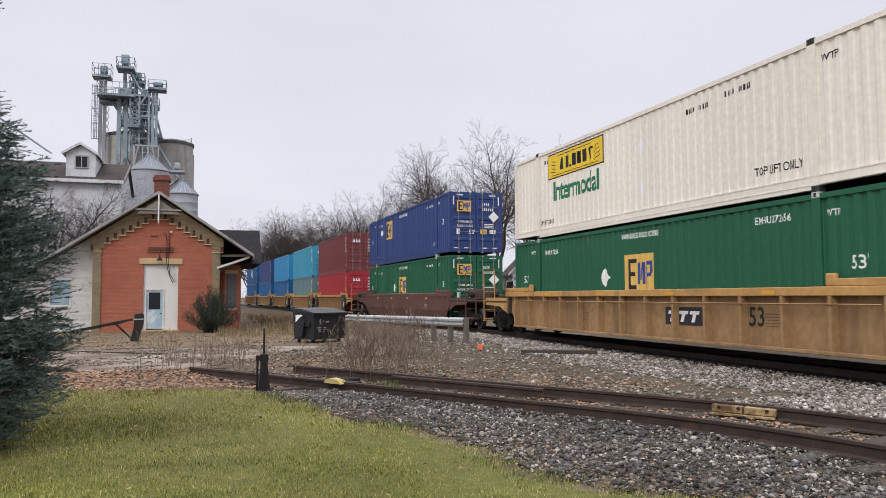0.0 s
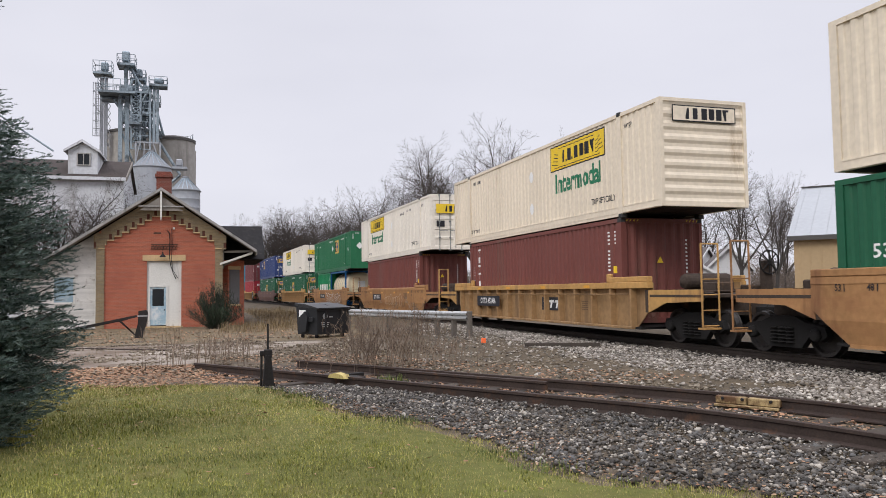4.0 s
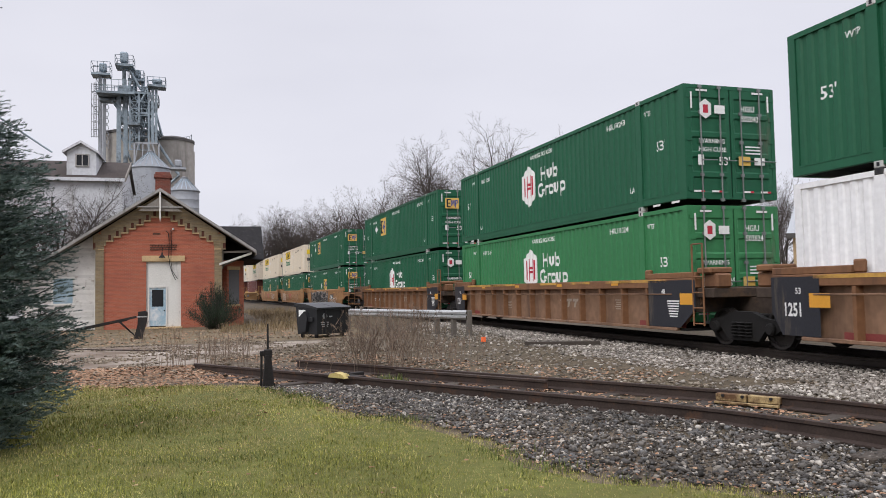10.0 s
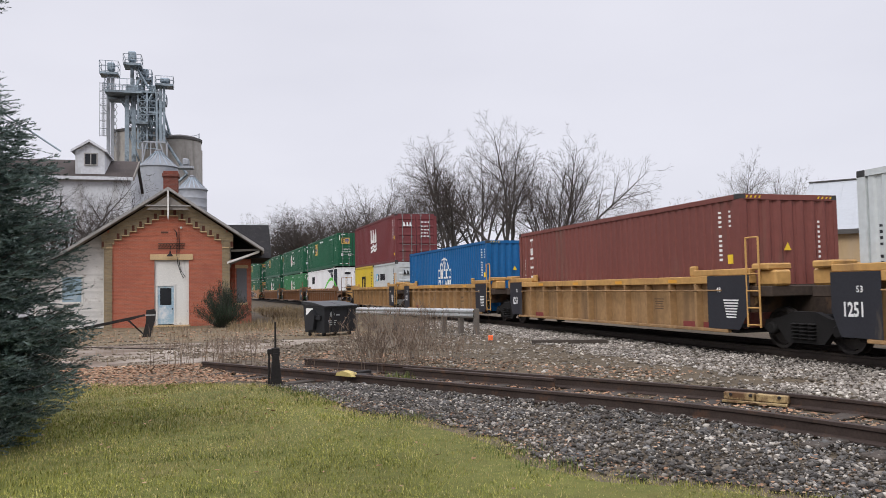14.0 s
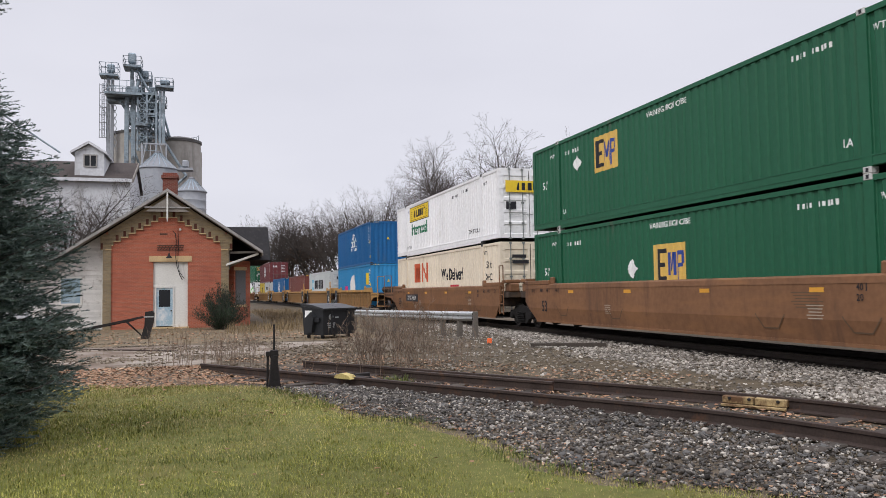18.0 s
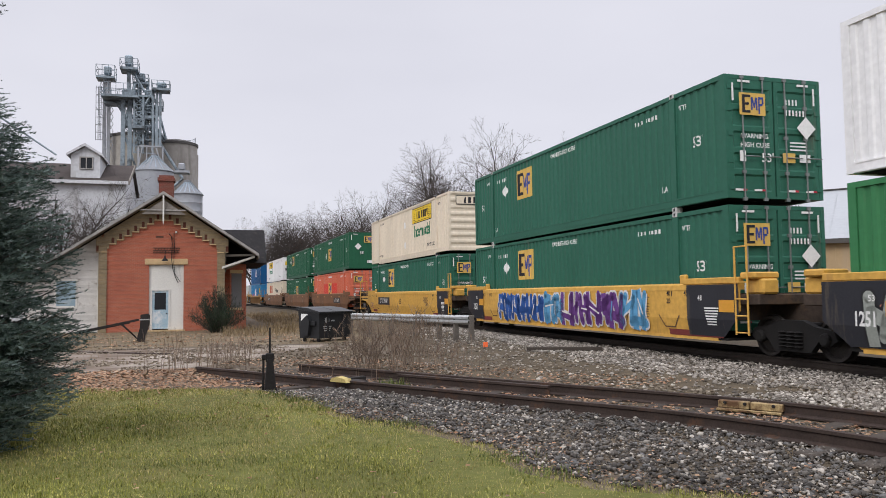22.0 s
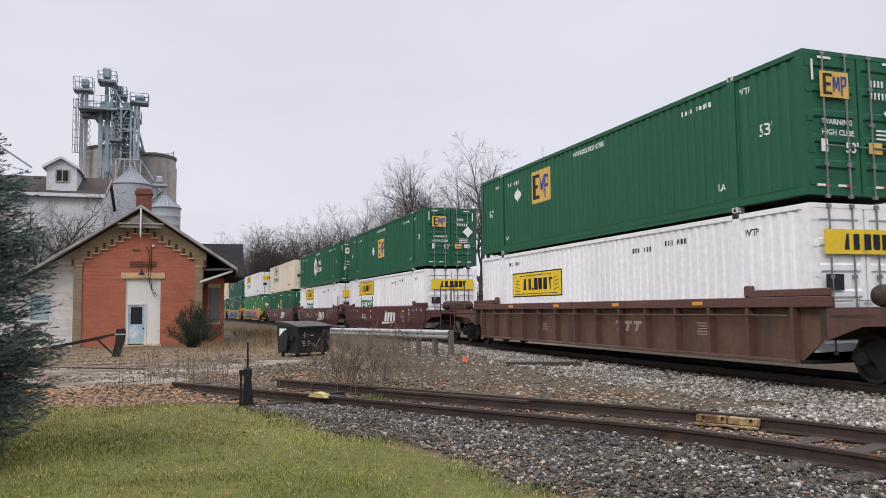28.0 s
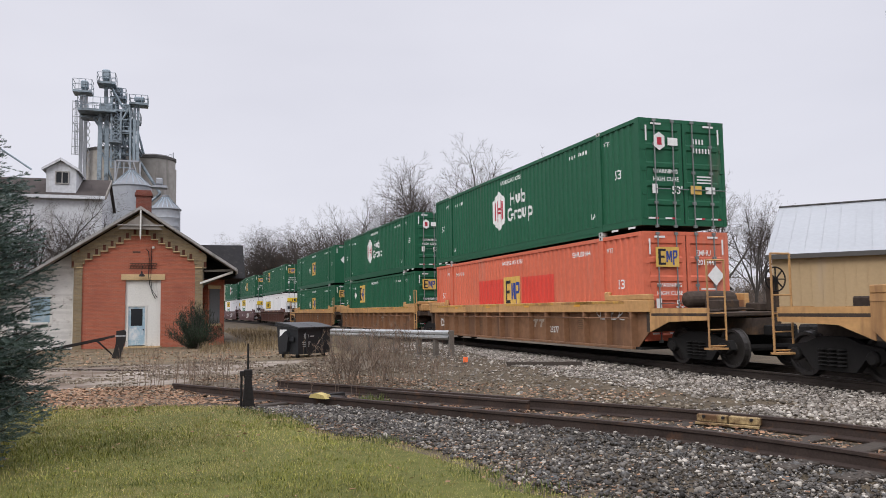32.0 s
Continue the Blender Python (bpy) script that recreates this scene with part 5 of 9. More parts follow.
def smooth_marks(car, well, half, colour, ends, marks):
    marks_common(car, well, half, colour, ends, marks)
    ink = WHITE if colour == "plum" else BLACK
    for f, text in ((0.45, "53"), (1.15, "48"), (1.65, "45"), (2.35, "40")):
        for g in (f, 2 * half - f):
            mark("marking", word(text, 0.17, 0.9), ink, car, half, g, 1.33, lift=0.012)
            mark("marking", rect(0.025, 0.13), ink, car, half, g + 0.14, 1.33, lift=0.012)
    mark("marking", word("20", 0.17, 0.9), ink, car, half, 2 * half - 2.35, 1.15, lift=0.012)
    for f in (0.33 * half, 0.72 * half, 1.45 * half, 1.72 * half):
        for p, q in (((-0.42, 0.16), (-0.2, -0.12)), ((-0.2, -0.12), (0.2, -0.12)), ((0.2, -0.12), (0.42, 0.16))):
            mark("small_print", stroke(p, q, 0.03, 0.0), FADED_PRINT if colour != "plum" else BLACK, car, half, f, 0.66, lift=0.014)
    for k in range(6):
        mark("small_print", rect(0.8 - 0.12 * (k % 3), 0.02), FADED_PRINT if colour != "plum" else PALE_PRINT, car, half, 2 * half - 3.6, 1.24 - 0.055 * k)
    if colour == "rust" and well > 16:
        f = half * 0.92
        for q in (-0.62, 0.0):
            mark("name_bar", rect(0.52, 0.14), RED, car, half, f + q, 1.14, lift=0.012)
            mark("name_bar", rect(0.15, 0.42), RED, car, half, f + q, 0.88, lift=0.012)
        for p, q in (((-0.25, -0.26), (0.25, 0.26)), ((-0.25, 0.26), (0.25, -0.26))):
            mark("name_bar", stroke(p, q, 0.14, 0.0), RED, car, half, f + 0.62, 0.94, lift=0.012)
    if colour == "plum":
        for q, w in ((-0.7, 0.5), (-0.15, 0.45), (0.4, 0.45), (0.95, 0.4)):
            mark("name_bar", flat([(-w / 2 - 0.08, -0.24), (w / 2 - 0.16, -0.24), (w / 2 + 0.05, 0.24), (-w / 2 + 0.1, 0.24)]), WHITE, car, half, half * 1.29 + q, 0.98, lift=0.01)
        mark("name_swoosh", flat([(-1.3, -0.06), (1.0, 0.02), (1.2, 0.08), (-1.2, 0.08)]), WHITE, car, half, half * 1.27, 0.64, lift=0.06)
    else:
        for f, z, text, size, m in marks:
            if len(text) >= 6 and text[-6:].isdigit():
                mark("number_board", rect(size * (5.0 if len(text) == 6 else 8.0), size * 1.25), PLATE_BLACK, car, half, f, z, lift=0.008)


FADED_PRINT = mat("faded_dark_print", (0.12, 0.075, 0.045), 0.7)
PALE_PRINT = mat("faded_pale_print", (0.34, 0.28, 0.22), 0.7)
SPRAY = {n: mat("spray_" + n, c, 0.55, 0, 0.2, 5) for n, c in {"white": (0.62, 0.60, 0.58), "black": (0.02, 0.02, 0.022), "blue": (0.03, 0.10, 0.34), "sky": (0.10, 0.30, 0.50), "purple": (0.14, 0.05, 0.22), "pink": (0.55, 0.12, 0.30), "grey": (0.28, 0.30, 0.27), "olive": (0.20, 0.21, 0.15), "gold": (0.55, 0.38, 0.06), "pale": (0.50, 0.36, 0.24), "peach": (0.50, 0.20, 0.14)}.items()}


def stroke(p, q, w, cut=0.35):
    """A sprayed stroke with slanting ends."""
    d = Vector((q[0] - p[0], q[1] - p[1]))
    n = Vector((-d.y, d.x)).normalized() * w / 2
    e = d.normalized() * w * cut
    return flat([(p[0] - n.x - e.x, p[1] - n.y - e.y), (q[0] - n.x + e.x * 0.4, q[1] - n.y + e.y * 0.4), (q[0] + n.x + e.x, q[1] + n.y + e.y), (p[0] + n.x - e.x * 0.4, p[1] + n.y - e.y * 0.4)])


def blob(r, n=10):
    return flat([(r * math.cos(k * math.tau / n), r * math.sin(k * math.tau / n)) for k in range(n)])


def graffiti(car, half, f0, f1, z0, z1, fills, edge, seed):
    """Sprayed lettering that no one could read: crowded forms built of broad strokes in an outline; thin strokes if it has no fill."""
    rnd = random.Random(seed)
    zc, hh = (z0 + z1) / 2, (z1 - z0) / 2
    if fills == "ground":
        # a cloud of one colour under the lettering
        for k in range(int((f1 - f0) * 9)):
            r = rnd.uniform(0.10, 0.24)
            bm = blob(r, 9)
            bmesh.ops.translate(bm, vec=(0, rnd.uniform(-hh + r, hh - r), 0), verts=bm.verts)
            mark("name_bar", bm, SPRAY[edge], car, half, rnd.uniform(f0 + r, f1 - r), zc, lift=0.022 + 0.003 * rnd.random())
        return
    n = max(1, round((f1 - f0) / (0.62 if fills else 0.42)))
    step = (f1 - f0) / n
    forms = []
    for k in range(n):
        f, w = f0 + step * (k + 0.5), step * 0.62
        xs = [rnd.uniform(-1, -0.45) * w, rnd.uniform(-0.3, 0.3) * w, rnd.uniform(0.45, 1) * w]
        lo, hi = -hh * rnd.uniform(0.6, 0.95), hh * rnd.uniform(0.6, 0.95)
        g = [((xs[0], lo), (xs[0] + rnd.uniform(-0.25, 0.35) * w, hi)), ((xs[2], hi * rnd.uniform(0.5, 1)), (xs[2] - rnd.uniform(0.0, 0.7) * w, lo))]
        g.append(((xs[0], rnd.uniform(lo, hi) * 0.7), (xs[2], rnd.uniform(lo, hi) * 0.7)))
        if rnd.random() < 0.7:
            g.append(((xs[1], hi), (xs[1] + rnd.uniform(-0.8, 0.8) * w, rnd.uniform(lo, 0))))
        forms.append((f, g, fills[k * len(fills) // n] if fills else edge, [rnd.uniform(0.75, 1.3) for q in g]))
    if not fills:
        # loops drawn in one thin line, one over the next
        for k, (f, g, col, ws) in enumerate(forms):
            rx, rz = step * rnd.uniform(0.55, 0.85), hh * rnd.uniform(0.55, 0.95)
            lean, dz = rnd.uniform(-0.3, 0.3), rnd.uniform(-0.2, 0.2) * hh
            loop = [(rx * math.cos(a) * (1 + 0.25 * math.sin(3 * a + k)) + lean * rz * math.sin(a), dz + rz * math.sin(a)) for a in (q * math.tau / 14 for q in range(15))]
            for p, q in zip(loop, loop[1:rnd.choice((15, 15, 12))]):
                mark("name_bar", stroke(p, q, 0.034, 0.1), SPRAY[edge], car, half, f, zc, lift=0.028)
            if rnd.random() < 0.5:
                mark("name_bar", stroke(*g[0], 0.03), SPRAY[edge], car, half, f, zc, lift=0.028)
        return
    t = step * 0.36
    for layer, (grow_, lift) in enumerate(((0.11, 0.028), (0.0, 0.031))):
        for f, g, col, ws in forms:
            for (p, q), s_ in zip(g, ws):
                mark("name_bar", stroke(p, q, t * s_ + grow_, 0.05), SPRAY[col if layer else edge], car, half, f, zc, lift=lift)
                for e in (p, q):
                    if abs(e[1]) + (t * s_ + grow_) / 2 < hh * 1.02:
                        bm = blob((t * s_ + grow_) / 2)
                        bmesh.ops.translate(bm, vec=(e[0], e[1], 0), verts=bm.verts)
                        mark("name_bar", bm, SPRAY[col if layer else edge], car, half, f, zc, lift=lift)
    for f, g, col, ws in forms:
        p, q = rnd.choice(g)
        mark("name_bar", stroke((p[0] * 0.9, p[1] * 0.6), (q[0] * 0.9, q[1] * 0.6), 0.045), SPRAY[edge if rnd.random() < 0.6 else rnd.choice(fills)], car, half, f, zc, lift=0.034)


WELL_MARKS = {"ribbed": ribbed_marks, "smooth": smooth_marks}


def tank_container():
    """A cream tank in a blue frame the length of a 20-foot box."""
    t = root("tank_container")
    c = mat("cream_tank_paint", (0.72, 0.62, 0.42), 0.4, 0, 0.1, 1.6, dirt=(0.42, 0.30, 0.16), dirt_amt=0.2)
    part("tank", Shape().lathe((0, 0, 1.35), [(0.05, -2.85), (0.7, -2.78), (1.05, -2.6), (1.17, -2.35), (1.17, 2.35), (1.05, 2.6), (0.7, 2.78), (0.05, 2.85)], 32, "y"), c, t, smooth=True)
    for y in (-2.0, -1.2, -0.4, 0.4, 1.2, 2.0):
        part("band", Shape().lathe((0, y, 1.35), [(1.175, -0.03), (1.19, -0.03), (1.19, 0.03), (1.175, 0.03)], 32, "y"), STEEL, t)
    blue = COLOURS["blue"]
    for y in (-2.97, 2.97):
        s = Shape()
        for x in (-1.24, 1.24):
            s.box(x - 0.055, x + 0.055, y - 0.06, y + 0.06, 0, 2.59)
        for z in (0.06, 2.53):
            s.box(-1.24, 1.24, y - 0.05, y + 0.05, z - 0.06, z + 0.06)
        for x in (-1, 1):
            s.beam((x * 1.2, y, 0.1), (x * 0.3, y, 0.9), 0.08)
        part("end_frame", s, blue, t)
    for x in (-1.24, 1.24):
        for z in (0.06, 2.53):
            part("side_rail", Shape().box(x - 0.05, x + 0.05, -2.91, 2.91, z - 0.06, z + 0.06), blue, t)
    part("sign", Shape().box(-0.25, 0.3, -2.9, -2.88, 1.2, 1.8), WHITE, t)
    tagged(t, "cream tank container in a blue frame, loaded in a well car", "tank container")
    return t


# ---------------------------------------------------------------- the consist
# front of the upper (or only) box, metres along the track at the clip's start
SPEED, SLOWING = 17.073, -0.0072
RIDERS = []


def load(u, thing, z, dy=0.0):
    RIDERS.append((thing, u + dy, z))


def fresh(proto):
    """The prototype itself the first time, a copy after that."""
    if proto.get("used"):
        return copy_thing(proto, Matrix())
    proto["used"] = 1
    return proto


SEAT = 0.39
TOPS = {  # wording for labels
    "badge": "with yellow badge panel", "badge_mid": "with central yellow badge", "badge_back": "with yellow rear badge",
    "hex": "with a white hexagon emblem", "sign": "with long yellow sign", "outline": "with an outlined white sign", "wave": "with green bow and dark quarter",
    "deliver": "with orange initials", "arch": "with a white globe emblem", "upright": "with upright white letters", "waves": "with a white wave emblem", "word": "with a long dark wordmark",
    "wordmark": "with a dark wordmark", "sign_low": "with low yellow sign", "bracket": "with a bold black emblem", "tankside": "with broad white lettering", "heart": "with a pink emblem", "plain": "with small white markings"}
HUES = {"green": "dark green", "bright_green": "bright green", "leaf": "mid green", "emerald": "emerald green", "pine": "faded green", "orange": "sun-faded orange", "sky": "light blue", "teal": "teal", "slate": "slate", "oxide": "red oxide", "offwhite": "off-white", "cream": "weathered cream"}


# numbers on the boxes, by the middle of the car and whether it rides on top; the rest cannot be read
NUMBERS = {(round(f - 8.077, 1), up): n for f, up, n in (
    (26.64, False, "EMHU 272656"), (-56.62, False, "EMHU 245558"), (-95.69, True, "EMHU 641166"), (-95.69, False, "EMHU 263301"),
    (-119.34, True, "EMHU 278547"), (-119.34, False, "HGIU 525561"), (-138.88, True, "HGIU 502043"), (-138.88, False, "HGIU 503624"),
    (-301.67, False, "EMHU 200409"), (-325.41, False, "EMHU 652692"), (-512.61, False, "EMHU 201844"))}
NUMBERED = []


def letter_numbers():
    DEPTH[0] = 0.034
    L53, h = 16.154, H_HIGH
    for box, rear, text in NUMBERED:
        if text:
            a, b = text.split()
            on_side("serial_number", word(text, 0.21, 0.78), WHITE, box, L53, 2.95, h - 0.5)
            on_side("serial_number", word(text, 0.21, 0.78), WHITE, box, L53, 13.0, h - 0.40)
            if rear == "doors":
                on_end("serial_number", word(a, 0.20, 0.85), WHITE, box, L53, 0.50, h - 0.58, lift=0.016)
                on_end("serial_number", word(b, 0.20, 0.85), WHITE, box, L53, 0.56, h - 0.82, lift=0.016)
        else:
            serial(box, L53, 2.95, h - 0.5, 1.1, 0.13, WHITE)
            serial(box, L53, 13.0, h - 0.40, 1.1, 0.11, WHITE)
            if rear == "doors":
                for n, z in ((4, h - 0.58), (6, h - 0.82)):
                    for k in range(n):
                        on_end("number_bar", rect(0.045, 0.13), WHITE, box, L53, 0.32 + 0.095 * k, z, lift=0.016)
    flush_paint()


def stack(centre, car, boxes):
    """boxes: rows of (size, colour, livery, rear, offset, level height)."""
    load(centre, fresh(car), 0.0)
    for size, colour, livery, rear, dy, z in boxes:
        if livery == "tank":
            load(centre, tank_container(), z, dy)
            continue
        where = "in a well car" if z < 1 else "stacked on top"
        b = fresh(container(size, colour, livery, rear))
        tagged(b, f"{HUES.get(colour, colour)} container {TOPS[livery]}, {where}", "shipping container", "containers of the train")
        load(centre, b, z, dy)
        if livery in ("badge", "badge_mid", "badge_back", "hex"):
            NUMBERED.append((b, rear, NUMBERS.get((round(centre, 1), z > 1))))


Z2 = SEAT + H_HIGH + 0.004
ZL = SEAT + 2.591 + 0.004


def double(front, car, up, low):
    """Two 53-foot boxes; front: front of both."""
    stack(front - 8.077, car, [(53, *low, 0, SEAT), (53, *up, 0, Z2)])


def w53(style, colour, front, back, ends=None, marks=(), art=None):
    return well_car(style, colour, 16.15, front, back, ends=ends, marks=marks, art=art)


def w40(front, back, ends="front+back"):
    return well_car("ribbed", "ochre", 12.19, front, back, ends=ends, marks=((4.65, 0.85, "40", 0.5, "k"),))


R, D, P = "ribs", "doors", "plates"
LOAD_SIGN_WHITE, LOAD_SIGN_CREAM, LOAD_BADGE, LOAD_HEX = ("white", "sign", D), ("cream", "sign", D), ("green", "badge", D), ("green", "hex", D)
EMPY = ("pine", "badge", D)
LOAD_BADGE_MID, EMPB = ("green", "badge_mid", D), ("green", "badge_back", D)
# ocean boxes ahead of the domestic ones
AHEAD = [(("maroon", "plain", D), ("crimson", "plain", D)), (("teal", "plain", D), ("slate", "plain", D)), (("sky", "plain", D), ("blue", "plain", D)), (("navy", "plain", D), ("blue", "plain", D)), (("blue", "arch", D), ("blue", "plain", D))]
for k, (a, b) in enumerate(AHEAD):
    stack(63.7 + 15.4 * k, w40("coupler" if k == 4 else "joint", "coupler" if k == 0 else "joint"), [(40, *b, 0, SEAT), (40, *a, 0, Z2)])
double(50.28, w53("smooth", "dark", "coupler", "coupler"), ("navy", "badge", D), LOAD_BADGE_MID)
double(26.64, w53("ribbed", "ochre", "coupler", "coupler", marks=((12.85, 0.92, "53", 0.55, "k"),)), ("offwhite", "sign", D), LOAD_BADGE_MID)
stack(4.76 - 8.077, well_car("smooth", "rust", 14.3, "coupler", "coupler", marks=((4.6, 1.02, "DTTX 459053", 0.28, "w"),), art=((6.6, 12.5, 0.45, 1.3, (), "white", 1),)), [(20, "emerald", "tankside", R, 3.07, SEAT), (0, "", "tank", "", -3.07, SEAT), (53, "leaf", "badge_back", R, 0, ZL)])
stack(-15.19 - 8.077, well_car("smooth", "rust", 14.3, "coupler", "coupler", marks=((4.6, 1.02, "DTTX 457051", 0.28, "w"),), art=((6.8, 10.5, 0.5, 1.25, (), "pale", 2),)), [(40, "oxide", "plain", R, 0, SEAT), (53, "offwhite", "sign", D, 0, Z2)])
stack(-35.0 - 8.077, well_car("ribbed", "ochre", 14.3, "coupler", "coupler", marks=((3.9, 0.95, "DTTX 452466", 0.3, "w"),)), [(40, "oxide", "upright", R, 0, SEAT), (53, "cream", "sign", P, 0, Z2)])
double(-56.62, w53("smooth", "rust", "coupler", "joint", art=((10.5, 14.0, 0.5, 1.3, (), "white", 3),)), LOAD_SIGN_CREAM, LOAD_BADGE_MID)
double(-76.15, w53("smooth", "rust", "joint", "joint", art=((2.0, 4.2, 0.45, 1.3, ("pale",), "white", 4), (5.0, 6.5, 0.6, 1.2, (), "pale", 5), (8.6, 13.5, 0.45, 1.35, (), "pale", 6))), LOAD_SIGN_CREAM, LOAD_BADGE)
double(-95.69, w53("smooth", "rust", "joint", "coupler", marks=((12.2, 0.95, "765697", 0.3, "w"),), art=((2.4, 10.6, 0.36, 1.44, ("black",), "white", 7), (11.4, 14.2, 0.4, 0.9, (), "white", 8))), LOAD_BADGE, LOAD_BADGE_MID)
double(-119.34, w53("ribbed", "brown", "coupler", "joint", "back", ((3.84, 0.8, "DTTX 785049", 0.24, "w"),)), LOAD_BADGE, LOAD_HEX)
double(-138.88, w53("ribbed", "brown", "joint", "joint", "front+back"), LOAD_HEX, ("bright_green", "hex", D))
double(-158.46, w53("ribbed", "brown", "joint", "coupler", "front"), LOAD_BADGE, ("white", "wave", R))
stack(-181.92 - 6.096, w40("coupler", "joint", "back"), [(20, "yellow", "bracket", R, 3.07, SEAT), (20, "grey", "wordmark", D, -3.07, SEAT), (40, "maroon", "waves", D, 0, ZL)])
stack(-197.26 - 6.096, w40("joint", "joint"), [(40, "blue", "arch", R, 0, SEAT)])
stack(-212.83 - 6.096, w40("joint", "joint"), [(40, "oxide", "upright", R, 0, SEAT)])
stack(-228.17 - 6.096, w40("joint", "joint"), [(40, "grey", "word", D, 0, SEAT)])
stack(-243.71 - 6.096, w40("joint", "coupler", "front"), [(40, "sky", "heart", R, 0, SEAT), (40, "blue", "arch", R, 0, Z2)])
N17 = ((4.0, 1.02, "DTTX 766539", 0.30, "w"), (1.4, 0.8, "53", 0.5, "k"))
double(-263.09, w53("smooth", "brown", "coupler", "joint", None, N17), LOAD_SIGN_WHITE, ("cream", "deliver", D))
double(-282.55, w53("smooth", "brown", "joint", "joint", None, ((1.4, 0.8, "53", 0.5, "k"),)), LOAD_BADGE, LOAD_BADGE_MID)
double(-301.67, w53("smooth", "brown", "joint", "coupler", None, ((12.4, 1.0, "DTTX 766539", 0.34, "w"), (1.4, 0.8, "53", 0.5, "k"))), ("green", "badge_mid", R), ("orange", "badge_mid", D))
N18 = ((4.3, 1.02, "DTTX 795487", 0.36, "w"), (8.2, 1.0, "53", 0.4, "k"))
double(-325.41, w53("smooth", "yellow", "coupler", "joint", "back", N18, ((0.9, 1.6, 0.55, 1.0, (), "purple", 9),)), ("cream", "sign", P), EMPY)
double(-345.13, w53("smooth", "yellow", "joint", "joint", "front+back", (), ((3.3, 7.2, 0.36, 1.42, ("blue",), "white", 10), (7.4, 13.4, 0.36, 1.45, ("sky", "purple", "purple", "purple", "sky"), "white", 11))), EMPY, EMPY)
double(-364.55, w53("smooth", "yellow", "joint", "coupler", "front", ((8.9, 1.26, "DTTX 795487", 0.32, "w"),), ((0.8, 11.0, 0.36, 1.44, "ground", "peach", 12), (10.4, 14.6, 0.36, 1.40, "ground", "pink", 15), (0.9, 8.0, 0.36, 1.42, ("grey", "olive"), "black", 13), (8.0, 10.9, 0.36, 1.08, ("olive", "grey"), "black", 14), (11.0, 14.2, 0.36, 0.8, (), "black", 18), (10.9, 13.2, 0.85, 1.2, ("pink", "purple"), "pink", 19))), LOAD_SIGN_WHITE, ("bright_green", "badge_back", R))
BN = ((5.0, 0.98, "256235", 0.36, "w"),)
double(-388.15, w53("smooth", "plum", "coupler", "joint", None, BN + ((6.8, 0.98, "B", 0.36, "w"), (0.7, 0.8, "53", 0.5, "w"))), ("cream", "outline", D), ("green", "badge_mid", R))
double(-407.57, w53("smooth", "plum", "joint", "joint", None, BN + ((6.8, 0.98, "C", 0.36, "w"), (0.7, 0.8, "53", 0.5, "w"), (9.0, 1.05, "WELL LD LMT 117,900", 0.16, "w"))), LOAD_HEX, LOAD_SIGN_WHITE)
double(-426.9, w53("smooth", "plum", "joint", "coupler", None, BN + ((6.8, 0.98, "A", 0.36, "w"),)), LOAD_BADGE_MID, LOAD_SIGN_WHITE)
double(-450.15, w53("ribbed", "dark", "coupler", "coupler"), LOAD_BADGE, ("white", "sign_low", D))
double(-473.77, w53("ribbed", "tan", "coupler", "joint", None, ((3.84, 0.7, "725277", 0.26, "w"), (7.7, 0.7, "53", 0.5, "k"))), ("green", "badge_mid", R), LOAD_BADGE_MID)
double(-493.2, w53("ribbed", "tan", "joint", "joint", None, ((1.27, 0.8, "125T", 0.42, "w"), (2.55, 0.8, "53", 0.5, "k"))), LOAD_HEX, LOAD_BADGE)
double(-512.61, w53("ribbed", "tan", "joint", "coupler", None, ((1.27, 0.8, "125T", 0.42, "w"), (11.58, 0.7, "725277", 0.26, "w")), ((14.4, 15.8, 1.0, 1.35, (), "white", 16),)), LOAD_HEX, ("orange", "badge_mid", D))
double(-536.05, w53("smooth", "tan", "coupler", "coupler"), LOAD_BADGE, LOAD_BADGE_MID)

letter_numbers()

